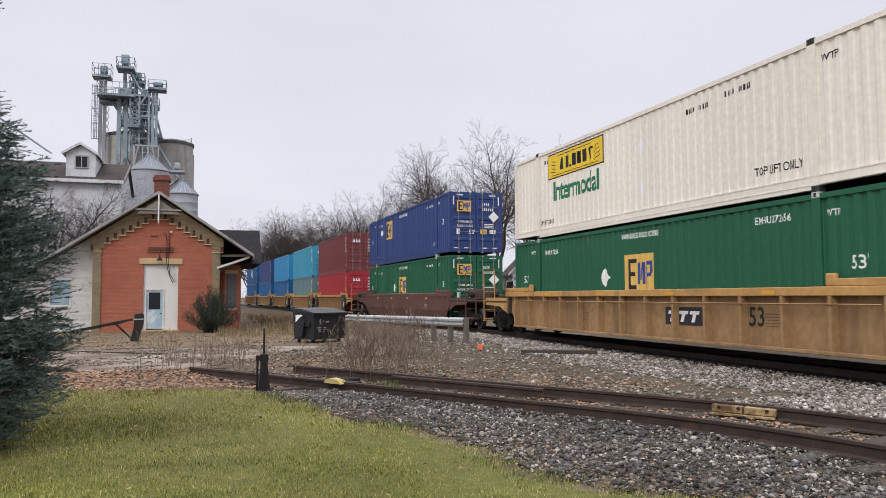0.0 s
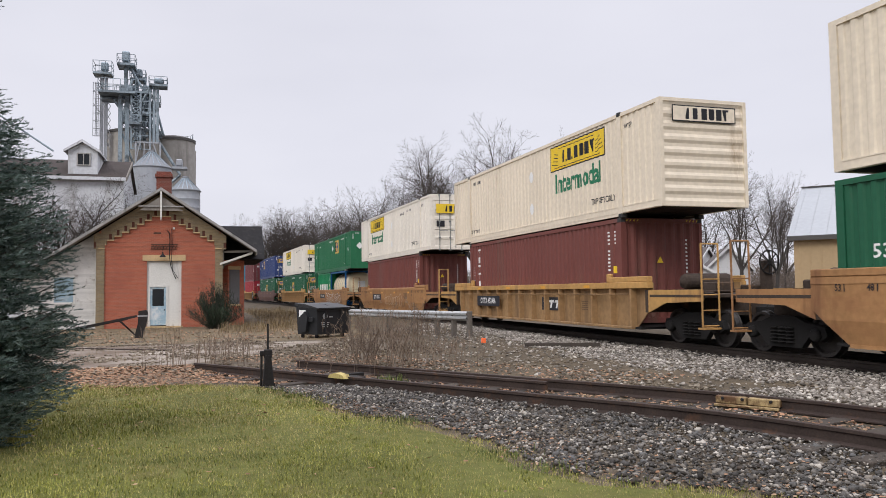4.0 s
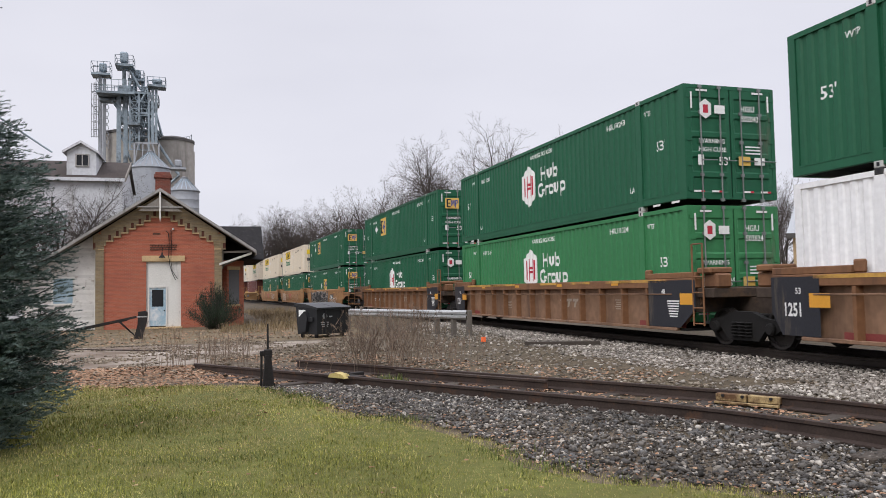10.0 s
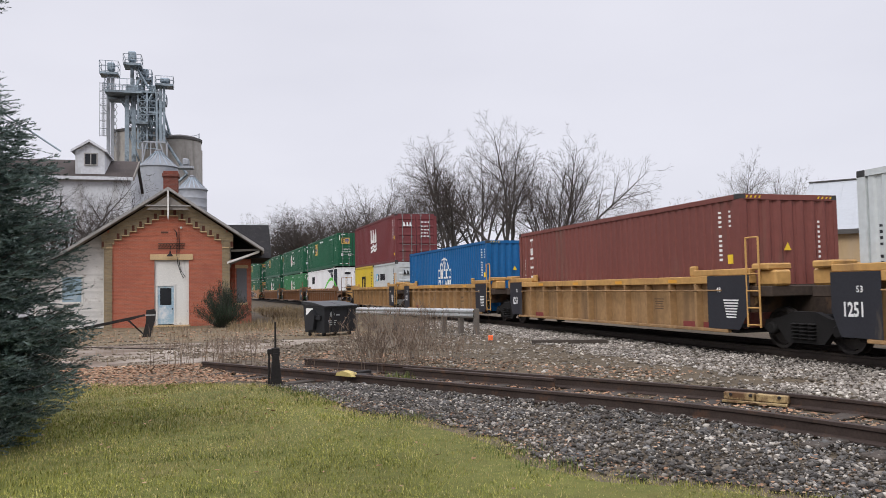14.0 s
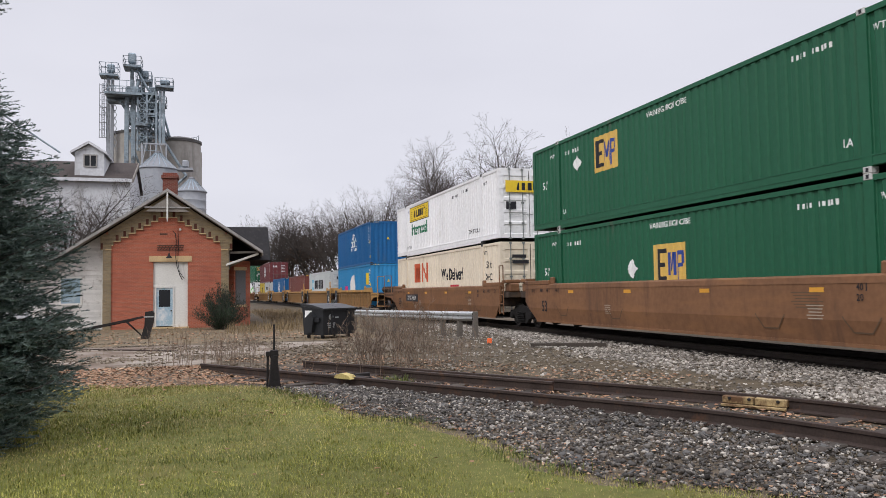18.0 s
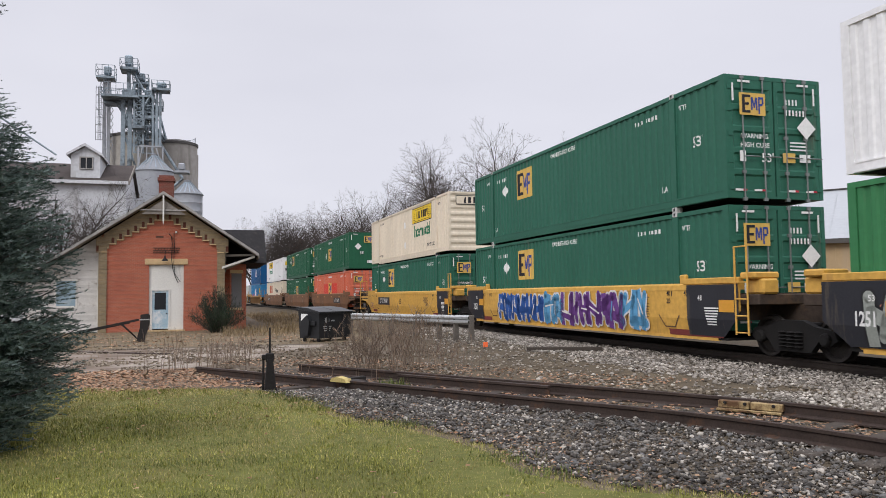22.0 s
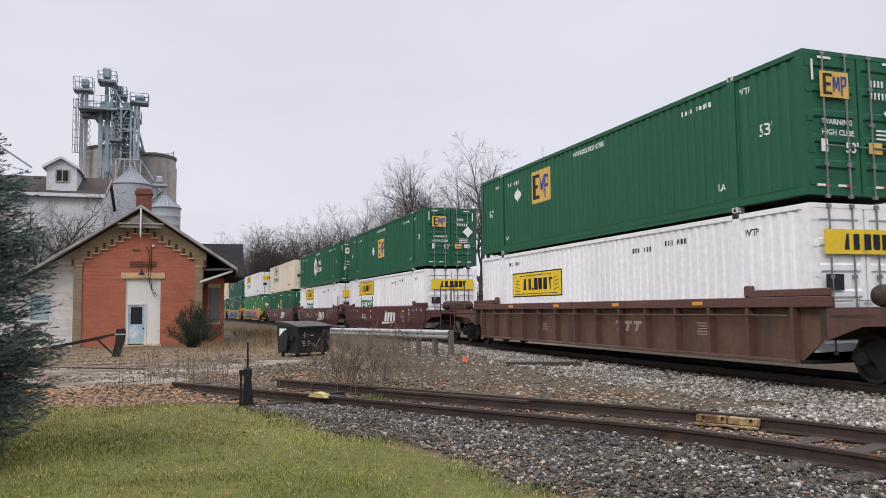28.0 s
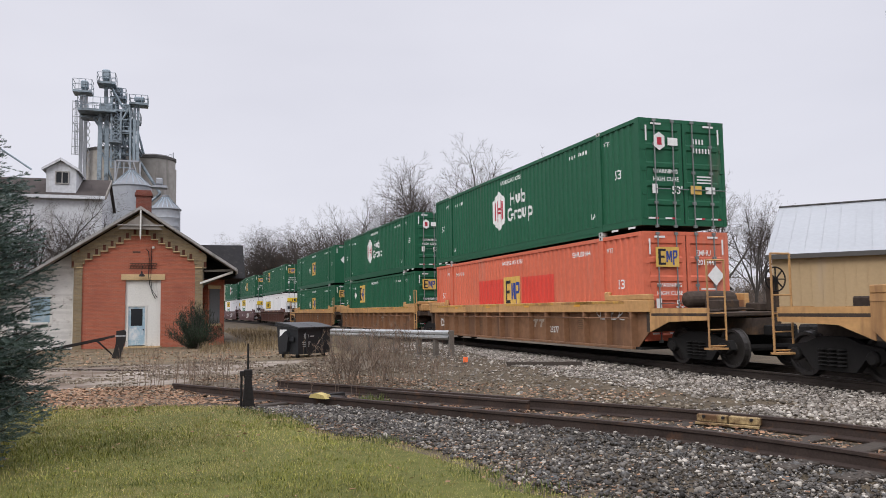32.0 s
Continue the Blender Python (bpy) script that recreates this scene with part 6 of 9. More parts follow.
# ---------------------------------------------------------------- station building
def brick_mat(name, a, b, mortar, scale=1.0, dirt=(0.16, 0.09, 0.07)):
    m = mat(name, a, 0.92, 0, 0.2, 1.5)
    n, l = m.node_tree.nodes, m.node_tree.links
    p = n["Principled BSDF"]
    co = n.new("ShaderNodeTexCoord")
    mp2 = n.new("ShaderNodeMapping")
    mp2.inputs["Rotation"].default_value = (radians(90), 0, 0)
    l.new(co.outputs["Object"], mp2.inputs["Vector"])
    t = n.new("ShaderNodeTexBrick")
    t.inputs["Scale"].default_value = scale
    t.inputs["Brick Width"].default_value, t.inputs["Row Height"].default_value, t.inputs["Mortar Size"].default_value = 0.21, 0.072, 0.006
    t.inputs["Color1"].default_value, t.inputs["Color2"].default_value, t.inputs["Mortar"].default_value = (*a, 1), (*b, 1), (*mortar, 1)
    t.inputs["Bias"].default_value = -0.2
    l.new(mp2.outputs[0], t.inputs["Vector"])
    w = n.new("ShaderNodeTexNoise")
    w.inputs["Scale"].default_value, w.inputs["Detail"].default_value = 0.8, 7.0
    l.new(co.outputs["Object"], w.inputs["Vector"])
    r = n.new("ShaderNodeMapRange")
    r.inputs["From Min"].default_value, r.inputs["From Max"].default_value, r.inputs["To Max"].default_value = 0.48, 0.72, 0.55
    l.new(w.outputs["Fac"], r.inputs["Value"])
    mx = n.new("ShaderNodeMix")
    mx.data_type = "RGBA"
    mx.inputs["B"].default_value = (*dirt, 1)
    l.new(r.outputs[0], mx.inputs["Factor"])
    l.new(t.outputs["Color"], mx.inputs["A"])
    l.new(mx.outputs["Result"], p.inputs["Base Color"])
    bp = n.new("ShaderNodeBump")
    bp.inputs["Distance"].default_value = 0.012
    l.new(t.outputs["Fac"], bp.inputs["Height"])
    bp.invert = True
    l.new(bp.outputs[0], p.inputs["Normal"])
    return m


RED_BRICK = brick_mat("red_brick", (0.41, 0.125, 0.073), (0.335, 0.10, 0.06), (0.39, 0.205, 0.15), dirt=(0.27, 0.085, 0.06))
BUFF_BRICK = brick_mat("buff_brick", (0.285, 0.218, 0.128), (0.205, 0.155, 0.092), (0.26, 0.225, 0.17), dirt=(0.13, 0.10, 0.075))
STONE = mat("buff_stone", (0.50, 0.36, 0.20), 0.9, 0, 0.2, 4, 0.004)
OLD_WHITE = mat("old_white_paint", (0.62, 0.61, 0.57), 0.8, 0, 0.15, 2.5, 0.002, dirt=(0.36, 0.35, 0.32), dirt_amt=0.25, streak=True)
PEELING = mat("peeling_clapboard", (0.56, 0.545, 0.515), 0.85, 0, 0.2, 5.0, 0.003, dirt=(0.30, 0.27, 0.235), dirt_amt=0.3, rnd=0.12)
GREY_WOOD = mat("weathered_grey_wood", (0.215, 0.195, 0.172), 0.9, 0, 0.3, 4, 0.004, streak=True)
PALE_WOOD = mat("pale_weathered_wood", (0.30, 0.288, 0.272), 0.9, 0, 0.35, 3, 0.004, dirt=(0.14, 0.15, 0.13), dirt_amt=0.4, streak=True)
SHINGLE = mat("dark_shingle", (0.022, 0.021, 0.022), 0.95, 0, 0.3, 6, 0.01, dirt=(0.04, 0.036, 0.034), dirt_amt=0.3)
DARK_GLASS = mat("dark_glass", (0.02, 0.022, 0.025), 0.12, 0, 0.1, 3)
BLUE_DOOR = mat("faded_blue_paint", (0.30, 0.42, 0.50), 0.7, 0, 0.15, 4, 0.002, dirt=(0.60, 0.62, 0.62), dirt_amt=0.55)
IRON = mat("black_iron", (0.025, 0.025, 0.026), 0.7, 0.3, 0.3, 6, 0.002)

FRONT, LX, RX, PEAK_X, BASE = 45.5, -5.88, 0.66, -2.58, -0.55
station = root("railway_station")
tagged(station, "old red brick gabled railway station with boarded doorway", "station building")
DEEP = 17.0


def roof_z(x):
    return 7.05 - 0.685 * abs(x - PEAK_X)


def gable(x0, x1, drop, y0, y1, lo=BASE):
    return Shape().prism([(x0, lo), (x1, lo), (x1, roof_z(x1) - drop), (PEAK_X, roof_z(PEAK_X) - drop), (x0, roof_z(x0) - drop)], "y", y0, y1)


# front wall in two leaves, so that the doorway goes through
DX0, DX1, DZ1 = -3.34, -1.52, 3.22
s = Shape().prism([(LX, BASE), (DX0, BASE), (DX0, DZ1), (DX1, DZ1), (DX1, BASE), (RX, BASE), (RX, roof_z(RX) - 0.02), (PEAK_X, roof_z(PEAK_X) - 0.02), (LX, roof_z(LX) - 0.02)], "y", FRONT, FRONT + 0.3)
front_wall = part("front_wall", s, RED_BRICK, station)
part("rear_wall", gable(LX, RX, 0.3, FRONT + DEEP - 0.3, FRONT + DEEP), RED_BRICK, station)
for x0, x1 in ((LX, LX + 0.3), (RX - 0.3, RX)):
    part("long_wall", Shape().box(x0, x1, FRONT + 0.3, FRONT + DEEP - 0.3, BASE, roof_z(LX) - 0.3), RED_BRICK, station)
for x0, x1 in ((LX - 0.04, LX + 0.38), (RX - 0.38, RX + 0.04)):
    part("corner_pier", Shape().box(x0, x1, FRONT - 0.07, FRONT + 0.3, BASE, roof_z(x0 if x0 < PEAK_X else x1) - 0.03), BUFF_BRICK, station)
# buff band under the rake, stepped along its lower edge, with a dark slot over each step
# plates in the slots: red brick darkened to stand for the recess shade
SLOT = mat("shaded_brick_recess", (0.12, 0.05, 0.036), 0.95)
for sgn in (-1, 1):
    x_out = LX + 0.38 if sgn < 0 else RX - 0.38
    for k in range(9):
        s = Shape()
        xm = 0.316 + 0.385 * k
        a, b, top_ = max(0.0, xm - 0.1925 if k else 0.0), min(abs(x_out - PEAK_X), xm + 0.1925), 6.05 - 0.224 * k
        lo = top_ - 0.38
        for p, q, u, v_ in ((a, xm - 0.075, lo, None), (xm + 0.075, b, lo, None), (xm - 0.075, xm + 0.075, lo, top_ - 0.31), (xm - 0.075, xm + 0.075, top_, None)):
            if q > p:
                hi = [roof_z(PEAK_X + sgn * e) - 0.03 if v_ is None else v_ for e in (p, q)]
                s.prism([(PEAK_X + sgn * p, u), (PEAK_X + sgn * q, u), (PEAK_X + sgn * q, hi[1]), (PEAK_X + sgn * p, hi[0])], "y", FRONT - 0.09, FRONT - 0.002)
        part("corbel_slot", Shape().box(*sorted((PEAK_X + sgn * (xm - 0.075), PEAK_X + sgn * (xm + 0.075))), FRONT - 0.03, FRONT - 0.004, top_ - 0.31, top_), SLOT, station)
        part("corbel_course", Shape().box(*sorted((PEAK_X + sgn * (a + 0.02), PEAK_X + sgn * (b - 0.02))), FRONT - 0.115, FRONT - 0.092, lo + 0.005, lo + 0.06), STONE, station)
        part("rake_step", s, BUFF_BRICK, station)
part("gable_board", Shape().prism([(PEAK_X - 1.15, roof_z(PEAK_X - 1.15) - 0.28), (PEAK_X + 1.15, roof_z(PEAK_X + 1.15) - 0.28), (PEAK_X, roof_z(PEAK_X) - 0.25)], "y", FRONT - 0.55, FRONT - 0.50), GREY_WOOD, station)
orn = part("gable_ornament", Shape().box(PEAK_X - 1.2, PEAK_X + 1.2, FRONT - 0.62, FRONT - 0.56, roof_z(PEAK_X) - 0.87, roof_z(PEAK_X) - 0.80), PALE_WOOD, station)
part("pendant", Shape().box(PEAK_X - 0.04, PEAK_X + 0.04, FRONT - 0.74, FRONT - 0.64, roof_z(PEAK_X) - 1.45, roof_z(PEAK_X) - 0.0).prism([(PEAK_X - 0.04, roof_z(PEAK_X) - 1.45), (PEAK_X + 0.04, roof_z(PEAK_X) - 1.45), (PEAK_X, roof_z(PEAK_X) - 1.66)], "y", FRONT - 0.72, FRONT - 0.66), OLD_WHITE, orn)
part("lintel", Shape().box(-3.56, -1.30, FRONT - 0.06, FRONT + 0.25, 3.22, 3.55, 0.015), STONE, station)
for b in ((DX0, DX1, 1.9, DZ1), (-2.24, DX1, BASE, 1.9), (DX0, -3.26, BASE, 1.9)):
    part("doorway_board", Shape().box(b[0], b[1], FRONT + 0.1, FRONT + 0.16, b[2], b[3]), OLD_WHITE, station, "white board filling the tall doorway")
door = part("door", Shape().box(-3.18, -2.32, FRONT + 0.12, FRONT + 0.17, BASE + 0.2, 0.72).box(-3.18, -3.05, FRONT + 0.12, FRONT + 0.17, 0.72, 1.78).box(-2.45, -2.32, FRONT + 0.12, FRONT + 0.17, 0.72, 1.78).box(-3.05, -2.45, FRONT + 0.12, FRONT + 0.17, 1.66, 1.78), BLUE_DOOR, station, "door with worn pale blue paint and a dark window")
part("door_pane", Shape().box(-3.05, -2.45, FRONT + 0.14, FRONT + 0.15, 0.72, 1.66), DARK_GLASS, door)
part("door_frame", Shape().box(-3.26, -3.18, FRONT + 0.06, FRONT + 0.17, BASE + 0.15, 1.9).box(-2.32, -2.24, FRONT + 0.06, FRONT + 0.17, BASE + 0.15, 1.9).box(-3.18, -2.32, FRONT + 0.06, FRONT + 0.17, 1.78, 1.9), OLD_WHITE, door)
part("door_handle", Shape().lathe((-2.4, FRONT + 0.09, 0.5), [(0.02, 0.03), (0.04, 0.0), (0.03, -0.04)], 10, "y"), IRON, door)
part("door_sill", Shape().box(-3.4, -1.45, FRONT - 0.25, FRONT + 0.16, BASE - 0.1, BASE + 0.15), STONE, station)
for q, z in enumerate((3.86, 3.99, 4.12)):
    part("vent_slat", Shape().box(-3.14, -1.75, FRONT - 0.03, FRONT - 0.002, z, z + 0.05), mat("dark_vent", (0.10, 0.05, 0.035), 0.9), station)
for q in range(9):
    x = -3.14 + q * 0.155
    part("vent_slat", Shape().beam((x, FRONT - 0.02, 3.86), (x + 0.17, FRONT - 0.02, 4.16), 0.03, 0.03), MATS["dark_vent"], station)
lamp = part("wall_lamp", Shape().rod((-2.48, FRONT - 0.02, 4.05), (-2.5, FRONT - 0.3, 3.75), 0.015, n=6).lathe((-2.5, FRONT - 0.3, 3.42), [(0.17, 0.0), (0.15, 0.06), (0.05, 0.16), (0.03, 0.3)], 14), IRON, station)
cond = Shape()
pts = [(-2.32, 4.95), (-2.18, 4.8), (-2.14, 4.4), (-2.16, 3.5), (-2.1, 3.0), (-1.95, 2.5), (-1.8, 2.2)]
for a, b in zip(pts, pts[1:]):
    cond.rod((a[0], FRONT - 0.06, a[1]), (b[0], FRONT - 0.06, b[1]), 0.022, n=6)
part("conduit", cond, IRON, station)
cond = Shape()
pts = [(-2.05, 5.0), (-2.02, 4.2), (-2.05, 3.3), (-1.98, 2.7), (-1.7, 2.25)]
for a, b in zip(pts, pts[1:]):
    cond.rod((a[0], FRONT - 0.05, a[1]), (b[0], FRONT - 0.05, b[1]), 0.018, n=6)
part("conduit", cond, IRON, station)
part("insulator", Shape().lathe((-1.93, FRONT - 0.06, 4.98), [(0.05, 0), (0.07, 0.05), (0.04, 0.12)], 10), OLD_WHITE, station)
part("name_recess", Shape().box(-3.0, -2.6, FRONT - 0.012, FRONT - 0.002, 4.72, 4.82), MATS["dark_vent"], station)
# roof: two slopes with wide eaves, kicked out over the lean-to on the left
for sgn, xe in ((-1, -9.85), (1, 2.55)):
    z0, z1 = 7.25, 7.25 - 0.67 * abs(xe - PEAK_X)
    outline = [(PEAK_X, z0 - 0.14), (PEAK_X, z0), (xe, z1), (xe, z1 - 0.14)]
    slope = part("roof_slope", Shape().prism(outline, "y", FRONT - 0.62, FRONT + DEEP + 0.8), SHINGLE, station)
    part("soffit", Shape().prism([(PEAK_X, z0 - 0.17), (PEAK_X, z0 - 0.142), (xe, z1 - 0.142), (xe, z1 - 0.17)], "y", FRONT - 0.6, FRONT - 0.002), GREY_WOOD, slope)
    outline = [(PEAK_X, z0 - 0.15), (PEAK_X, z0 + 0.01), (xe, z1 + 0.01), (xe, z1 - 0.15)]
    part("bargeboard", Shape().prism(outline, "y", FRONT - 0.70, FRONT - 0.623), PALE_WOOD, slope)
    part("fascia", Shape().box(xe - 0.03, xe + 0.03, FRONT - 0.62, FRONT + DEEP + 0.8, z1 - 0.26, z1 - 0.02), GREY_WOOD, slope)
for y in (FRONT + 0.4, FRONT + 3.5, FRONT + 7):
    part("eave_bracket", Shape().beam((RX + 0.02, y, 2.95), (2.3, y, 3.7), 0.12).beam((RX + 0.02, y, 3.75), (2.35, y, 3.8), 0.12).beam((RX + 0.06, y, 2.8), (RX + 0.06, y, 3.9), 0.12), GREY_WOOD, station)
part("awning", Shape().prism([(0.55, 2.98), (2.35, 3.62), (2.35, 3.74), (0.55, 3.10)], "y", FRONT - 0.1, FRONT + 0.6), OLD_WHITE, station)
# bay towards the track
bay = part("bay_wall", Shape().prism([(RX, FRONT + 1.2), (1.0, FRONT + 0.9), (1.95, FRONT + 1.6), (1.95, FRONT + 4.6), (RX, FRONT + 5.2)], "z", BASE, 3.3), RED_BRICK, station)
part("bay_window", Shape().beam((1.16, FRONT + 0.99, 0.75), (1.16, FRONT + 0.99, 2.75), 0.02).prism([(1.1, FRONT + 0.94), (1.68, FRONT + 1.36), (1.66, FRONT + 1.40), (1.08, FRONT + 0.98)], "z", 0.75, 2.75), mat("grey_board", (0.13, 0.13, 0.135), 0.6, 0, 0.2, 3), station)
part("window_sill", Shape().prism([(1.02, FRONT + 0.85), (1.75, FRONT + 1.38), (1.7, FRONT + 1.45), (1.0, FRONT + 0.95)], "z", 0.62, 0.74), STONE, station)
part("window_head", Shape().prism([(1.02, FRONT + 0.85), (1.75, FRONT + 1.38), (1.7, FRONT + 1.45), (1.0, FRONT + 0.95)], "z", 2.76, 2.95), STONE, station)
part("bay_roof", Shape().prism([(FRONT + 1.0, 3.35), (FRONT + 3.4, 5.5), (FRONT + 8.5, 5.5), (FRONT + 10.5, 3.35)], "x", -0.4, 3.1), SHINGLE, station)
part("chimney", Shape().box(-2.95, -2.15, FRONT + 1.2, FRONT + 2.0, 6.6, 8.1).box(-3.02, -2.08, FRONT + 1.13, FRONT + 2.07, 8.1, 8.28).box(-2.95, -2.15, FRONT + 1.2, FRONT + 2.0, 8.28, 8.42), brick_mat("chimney_brick", (0.21, 0.06, 0.042), (0.14, 0.042, 0.032), (0.24, 0.15, 0.12)), station)
# lean-to of white boards
lean = root("lean_to")
tagged(lean, "white clapboard lean-to with peeling paint against the station", "lean-to")
part("wall", Shape().prism([(-9.6, BASE), (LX - 0.06, BASE), (LX - 0.06, 4.80), (-9.6, 2.36)], "y", FRONT + 0.42, FRONT + 9), PEELING, lean)
WIN = (-8.05, -7.1, 1.0, 2.35)
k = 0
z = BASE + 0.1
while z < 4.6:
    x_left = -9.6 if z < 2.15 else -9.6 + (z - 2.15) / 0.665
    spans = [(x_left, LX - 0.08)]
    if WIN[2] - 0.14 < z < WIN[3]:
        spans = [(x_left, WIN[0] - 0.1), (WIN[1] + 0.1, LX - 0.08)]
    for a, b in spans:
        if b - a > 0.1:
            part("clapboard", Shape().prism([(FRONT + 0.42, z), (FRONT + 0.375, z), (FRONT + 0.40, z + 0.15), (FRONT + 0.42, z + 0.15)], "x", a, b), PEELING, lean)
    z += 0.135
win = part("window", Shape().box(WIN[0], WIN[1], FRONT + 0.36, FRONT + 0.40, WIN[2], WIN[3]), mat("blue_board", (0.26, 0.36, 0.42), 0.6, 0, 0.15, 3, dirt=(0.4, 0.45, 0.47), dirt_amt=0.3), lean, "window boarded in faded blue")
part("window_frame", Shape().box(WIN[0] - 0.1, WIN[0], FRONT + 0.34, FRONT + 0.42, WIN[2] - 0.1, WIN[3] + 0.1).box(WIN[1], WIN[1] + 0.1, FRONT + 0.34, FRONT + 0.42, WIN[2] - 0.1, WIN[3] + 0.1).box(WIN[0], WIN[1], FRONT + 0.34, FRONT + 0.42, WIN[3], WIN[3] + 0.1).box(WIN[0], WIN[1], FRONT + 0.34, FRONT + 0.42, WIN[2] - 0.1, WIN[2]), OLD_WHITE, win)
part("corner_board", Shape().box(LX - 0.14, LX - 0.05, FRONT + 0.33, FRONT + 0.42, BASE, 4.4), OLD_WHITE, lean)

# ---------------------------------------------------------------- grain elevator and mill
CONCRETE = mat("silo_concrete", (0.36, 0.34, 0.31), 0.9, 0, 0.2, 0.35, 0.01, dirt=(0.17, 0.155, 0.14), dirt_amt=0.4, streak=True)
WHITE_STEEL = mat("white_bin_steel", (0.33, 0.345, 0.37), 0.55, 0.1, 0.15, 0.6, 0, dirt=(0.30, 0.29, 0.28), dirt_amt=0.4, streak=True)
GALV = mat("grey_galvanised", (0.25, 0.30, 0.335), 0.5, 0.35, 0.3, 1.1, dirt=(0.10, 0.115, 0.125), dirt_amt=0.5)
MILL_WHITE = mat("mill_white_siding", (0.54, 0.55, 0.57), 0.8, 0, 0.2, 0.8, 0.004, dirt=(0.33, 0.32, 0.31), dirt_amt=0.4, streak=True)
GY = 104.0


def ex(px, py, y=GY):
    """A place on the upright plane through the elevator."""
    k = (y + 0.0) / 110.0
    return Vector(((-13.47 + (px - 197) * 0.07196) * k, y, 1.378 + (22.55 - (py - 240) * 0.0778 - 1.378) * k))


for px, r, top, dy, tag in ((251, 3.6, 236, 0, "stained"), (318, 2.78, 245, 0.6, "weathered")):
    silo = root("grain_silo", pose(ex(px, 0, GY + 6 + dy).x, GY + 6 + dy, -1))
    h = ex(0, top, GY + 6 + dy).z + 1
    body = Shape().lathe((0, 0, 0), [(r, 0), (r, h)], 40)
    part("barrel", body, CONCRETE, silo, smooth=True)
    part("roof", Shape().lathe((0, 0, h), [(r + 0.12, -0.25), (r + 0.12, 0.1), (r * 0.7, 0.45), (0.3, 0.8)], 40), mat("dark_silo_roof", (0.10, 0.095, 0.09), 0.9), silo, smooth=True)
    rail = Shape()
    for q in range(24):
        a, b = q * math.tau / 24, (q + 1) * math.tau / 24
        p0, p1 = (r * 0.9 * math.cos(a), r * 0.9 * math.sin(a), h + 0.2), (r * 0.9 * math.cos(b), r * 0.9 * math.sin(b), h + 1.1)
        if q < 10:
            rail.rod(p0, (p0[0], p0[1], h + 1.1), 0.03, n=4).rod((p0[0], p0[1], h + 1.1), p1, 0.03, n=4)
    part("roof_rail", rail, GALV, silo)
    tagged(silo, f"tall {tag} grey concrete grain silo with a low roof", "silo", "silos of the grain elevator")
small = root("grain_silo", pose(ex(340, 0, GY + 9).x, GY + 9, -1))
part("barrel", Shape().lathe((0, 0, 0), [(1.35, 0), (1.35, ex(0, 262, GY + 9).z + 1)], 28), CONCRETE, small, smooth=True)
tagged(small, "lower grey concrete grain silo beside taller ones", "silo", "silos of the grain elevator")


def bin_(px0, px1, eave, apex, y, label, rings=True):
    a, b, t = ex(px0, eave, y), ex(px1, eave, y), ex((px0 + px1) / 2, apex, y)
    r = (b.x - a.x) / 2
    o = root("grain_bin", pose((a.x + b.x) / 2, y + r, -1))
    h = a.z + 1
    prof = []
    if rings:
        n = int(h / 0.8)
        for k in range(n):
            prof += [(r, h * k / n), (r, h * (k + 0.9) / n), (r + 0.02, h * (k + 0.95) / n)]
    part("barrel", Shape().lathe((0, 0, 0), (prof or [(r, 0)]) + [(r, h)], 36), WHITE_STEEL, o, smooth=True)
    cone = part("roof", Shape().lathe((0, 0, h), [(r + 0.1, -0.05), (r + 0.1, 0.02), (0.35, t.z - a.z), (0.35, t.z - a.z + 0.25), (0.05, t.z - a.z + 0.35)], 36), mat("dull_bin_roof", (0.21, 0.22, 0.235), 0.6, 0.2, 0.2, 0.8, 0, dirt=(0.14, 0.14, 0.14), dirt_amt=0.3), o)
    for k in range(18):
        q = k * math.tau / 18
        part("roof_rib", Shape().beam((r * math.cos(q), r * math.sin(q), h + 0.05), (0.35 * math.cos(q), 0.35 * math.sin(q), t.z - a.z + h + 0.04), 0.10), GALV, cone)
    tagged(o, label, "grain bin", "steel bins of the grain elevator")


bin_(240, 313, 289, 261, 86, "white steel grain bin with a ribbed conical roof", False)
bin_(311, 366, 329, 308, 80, "smaller white steel grain bin with a conical roof")

tower = root("elevator_tower", pose(0, 0, 0))
tagged(tower, "grey steel elevator tower with platforms, ladders and slanting spouts", "grain elevator tower")


def leg(px, py0, py1, w=0.45, y=GY):
    a, b = ex(px, py0, y), ex(px, py1, y)
    part("elevator_leg", Shape().box(a.x - w / 2, a.x + w / 2, y - w / 2, y + w / 2, b.z, a.z), GALV, tower)


def platform(px0, px1, py_top, py_floor, y=GY, deep=2.6):
    """A grated platform with a handrail on four sides."""
    a, b = ex(px0, py_floor, y), ex(px1, py_floor, y)
    top = ex(0, py_top, y).z
    p = part("platform", Shape().box(a.x, b.x, y - deep / 2, y + deep / 2, a.z - 0.28, a.z), GALV, tower)
    s = Shape()
    n = max(3, int((b.x - a.x) / 0.8))
    for yy in (y - deep / 2, y + deep / 2):
        for k in range(n + 1):
            x = a.x + (b.x - a.x) * k / n
            s.rod((x, yy, a.z), (x, yy, top), 0.035, n=4)
        for z in (top, (top + a.z) / 2):
            s.rod((a.x, yy, z), (b.x, yy, z), 0.035, n=4)
    for x in (a.x, b.x):
        for z in (top, (top + a.z) / 2):
            s.rod((x, y - deep / 2, z), (x, y + deep / 2, z), 0.035, n=4)
    tagged(part("handrail", s, GALV, p), kind="stuff")


def spout(p, q, w=0.32, y0=GY, y1=GY):
    a, b = ex(*p, y0), ex(*q, y1)
    part("spout", Shape().rod(a, b, w / 2, n=10), GALV, tower)


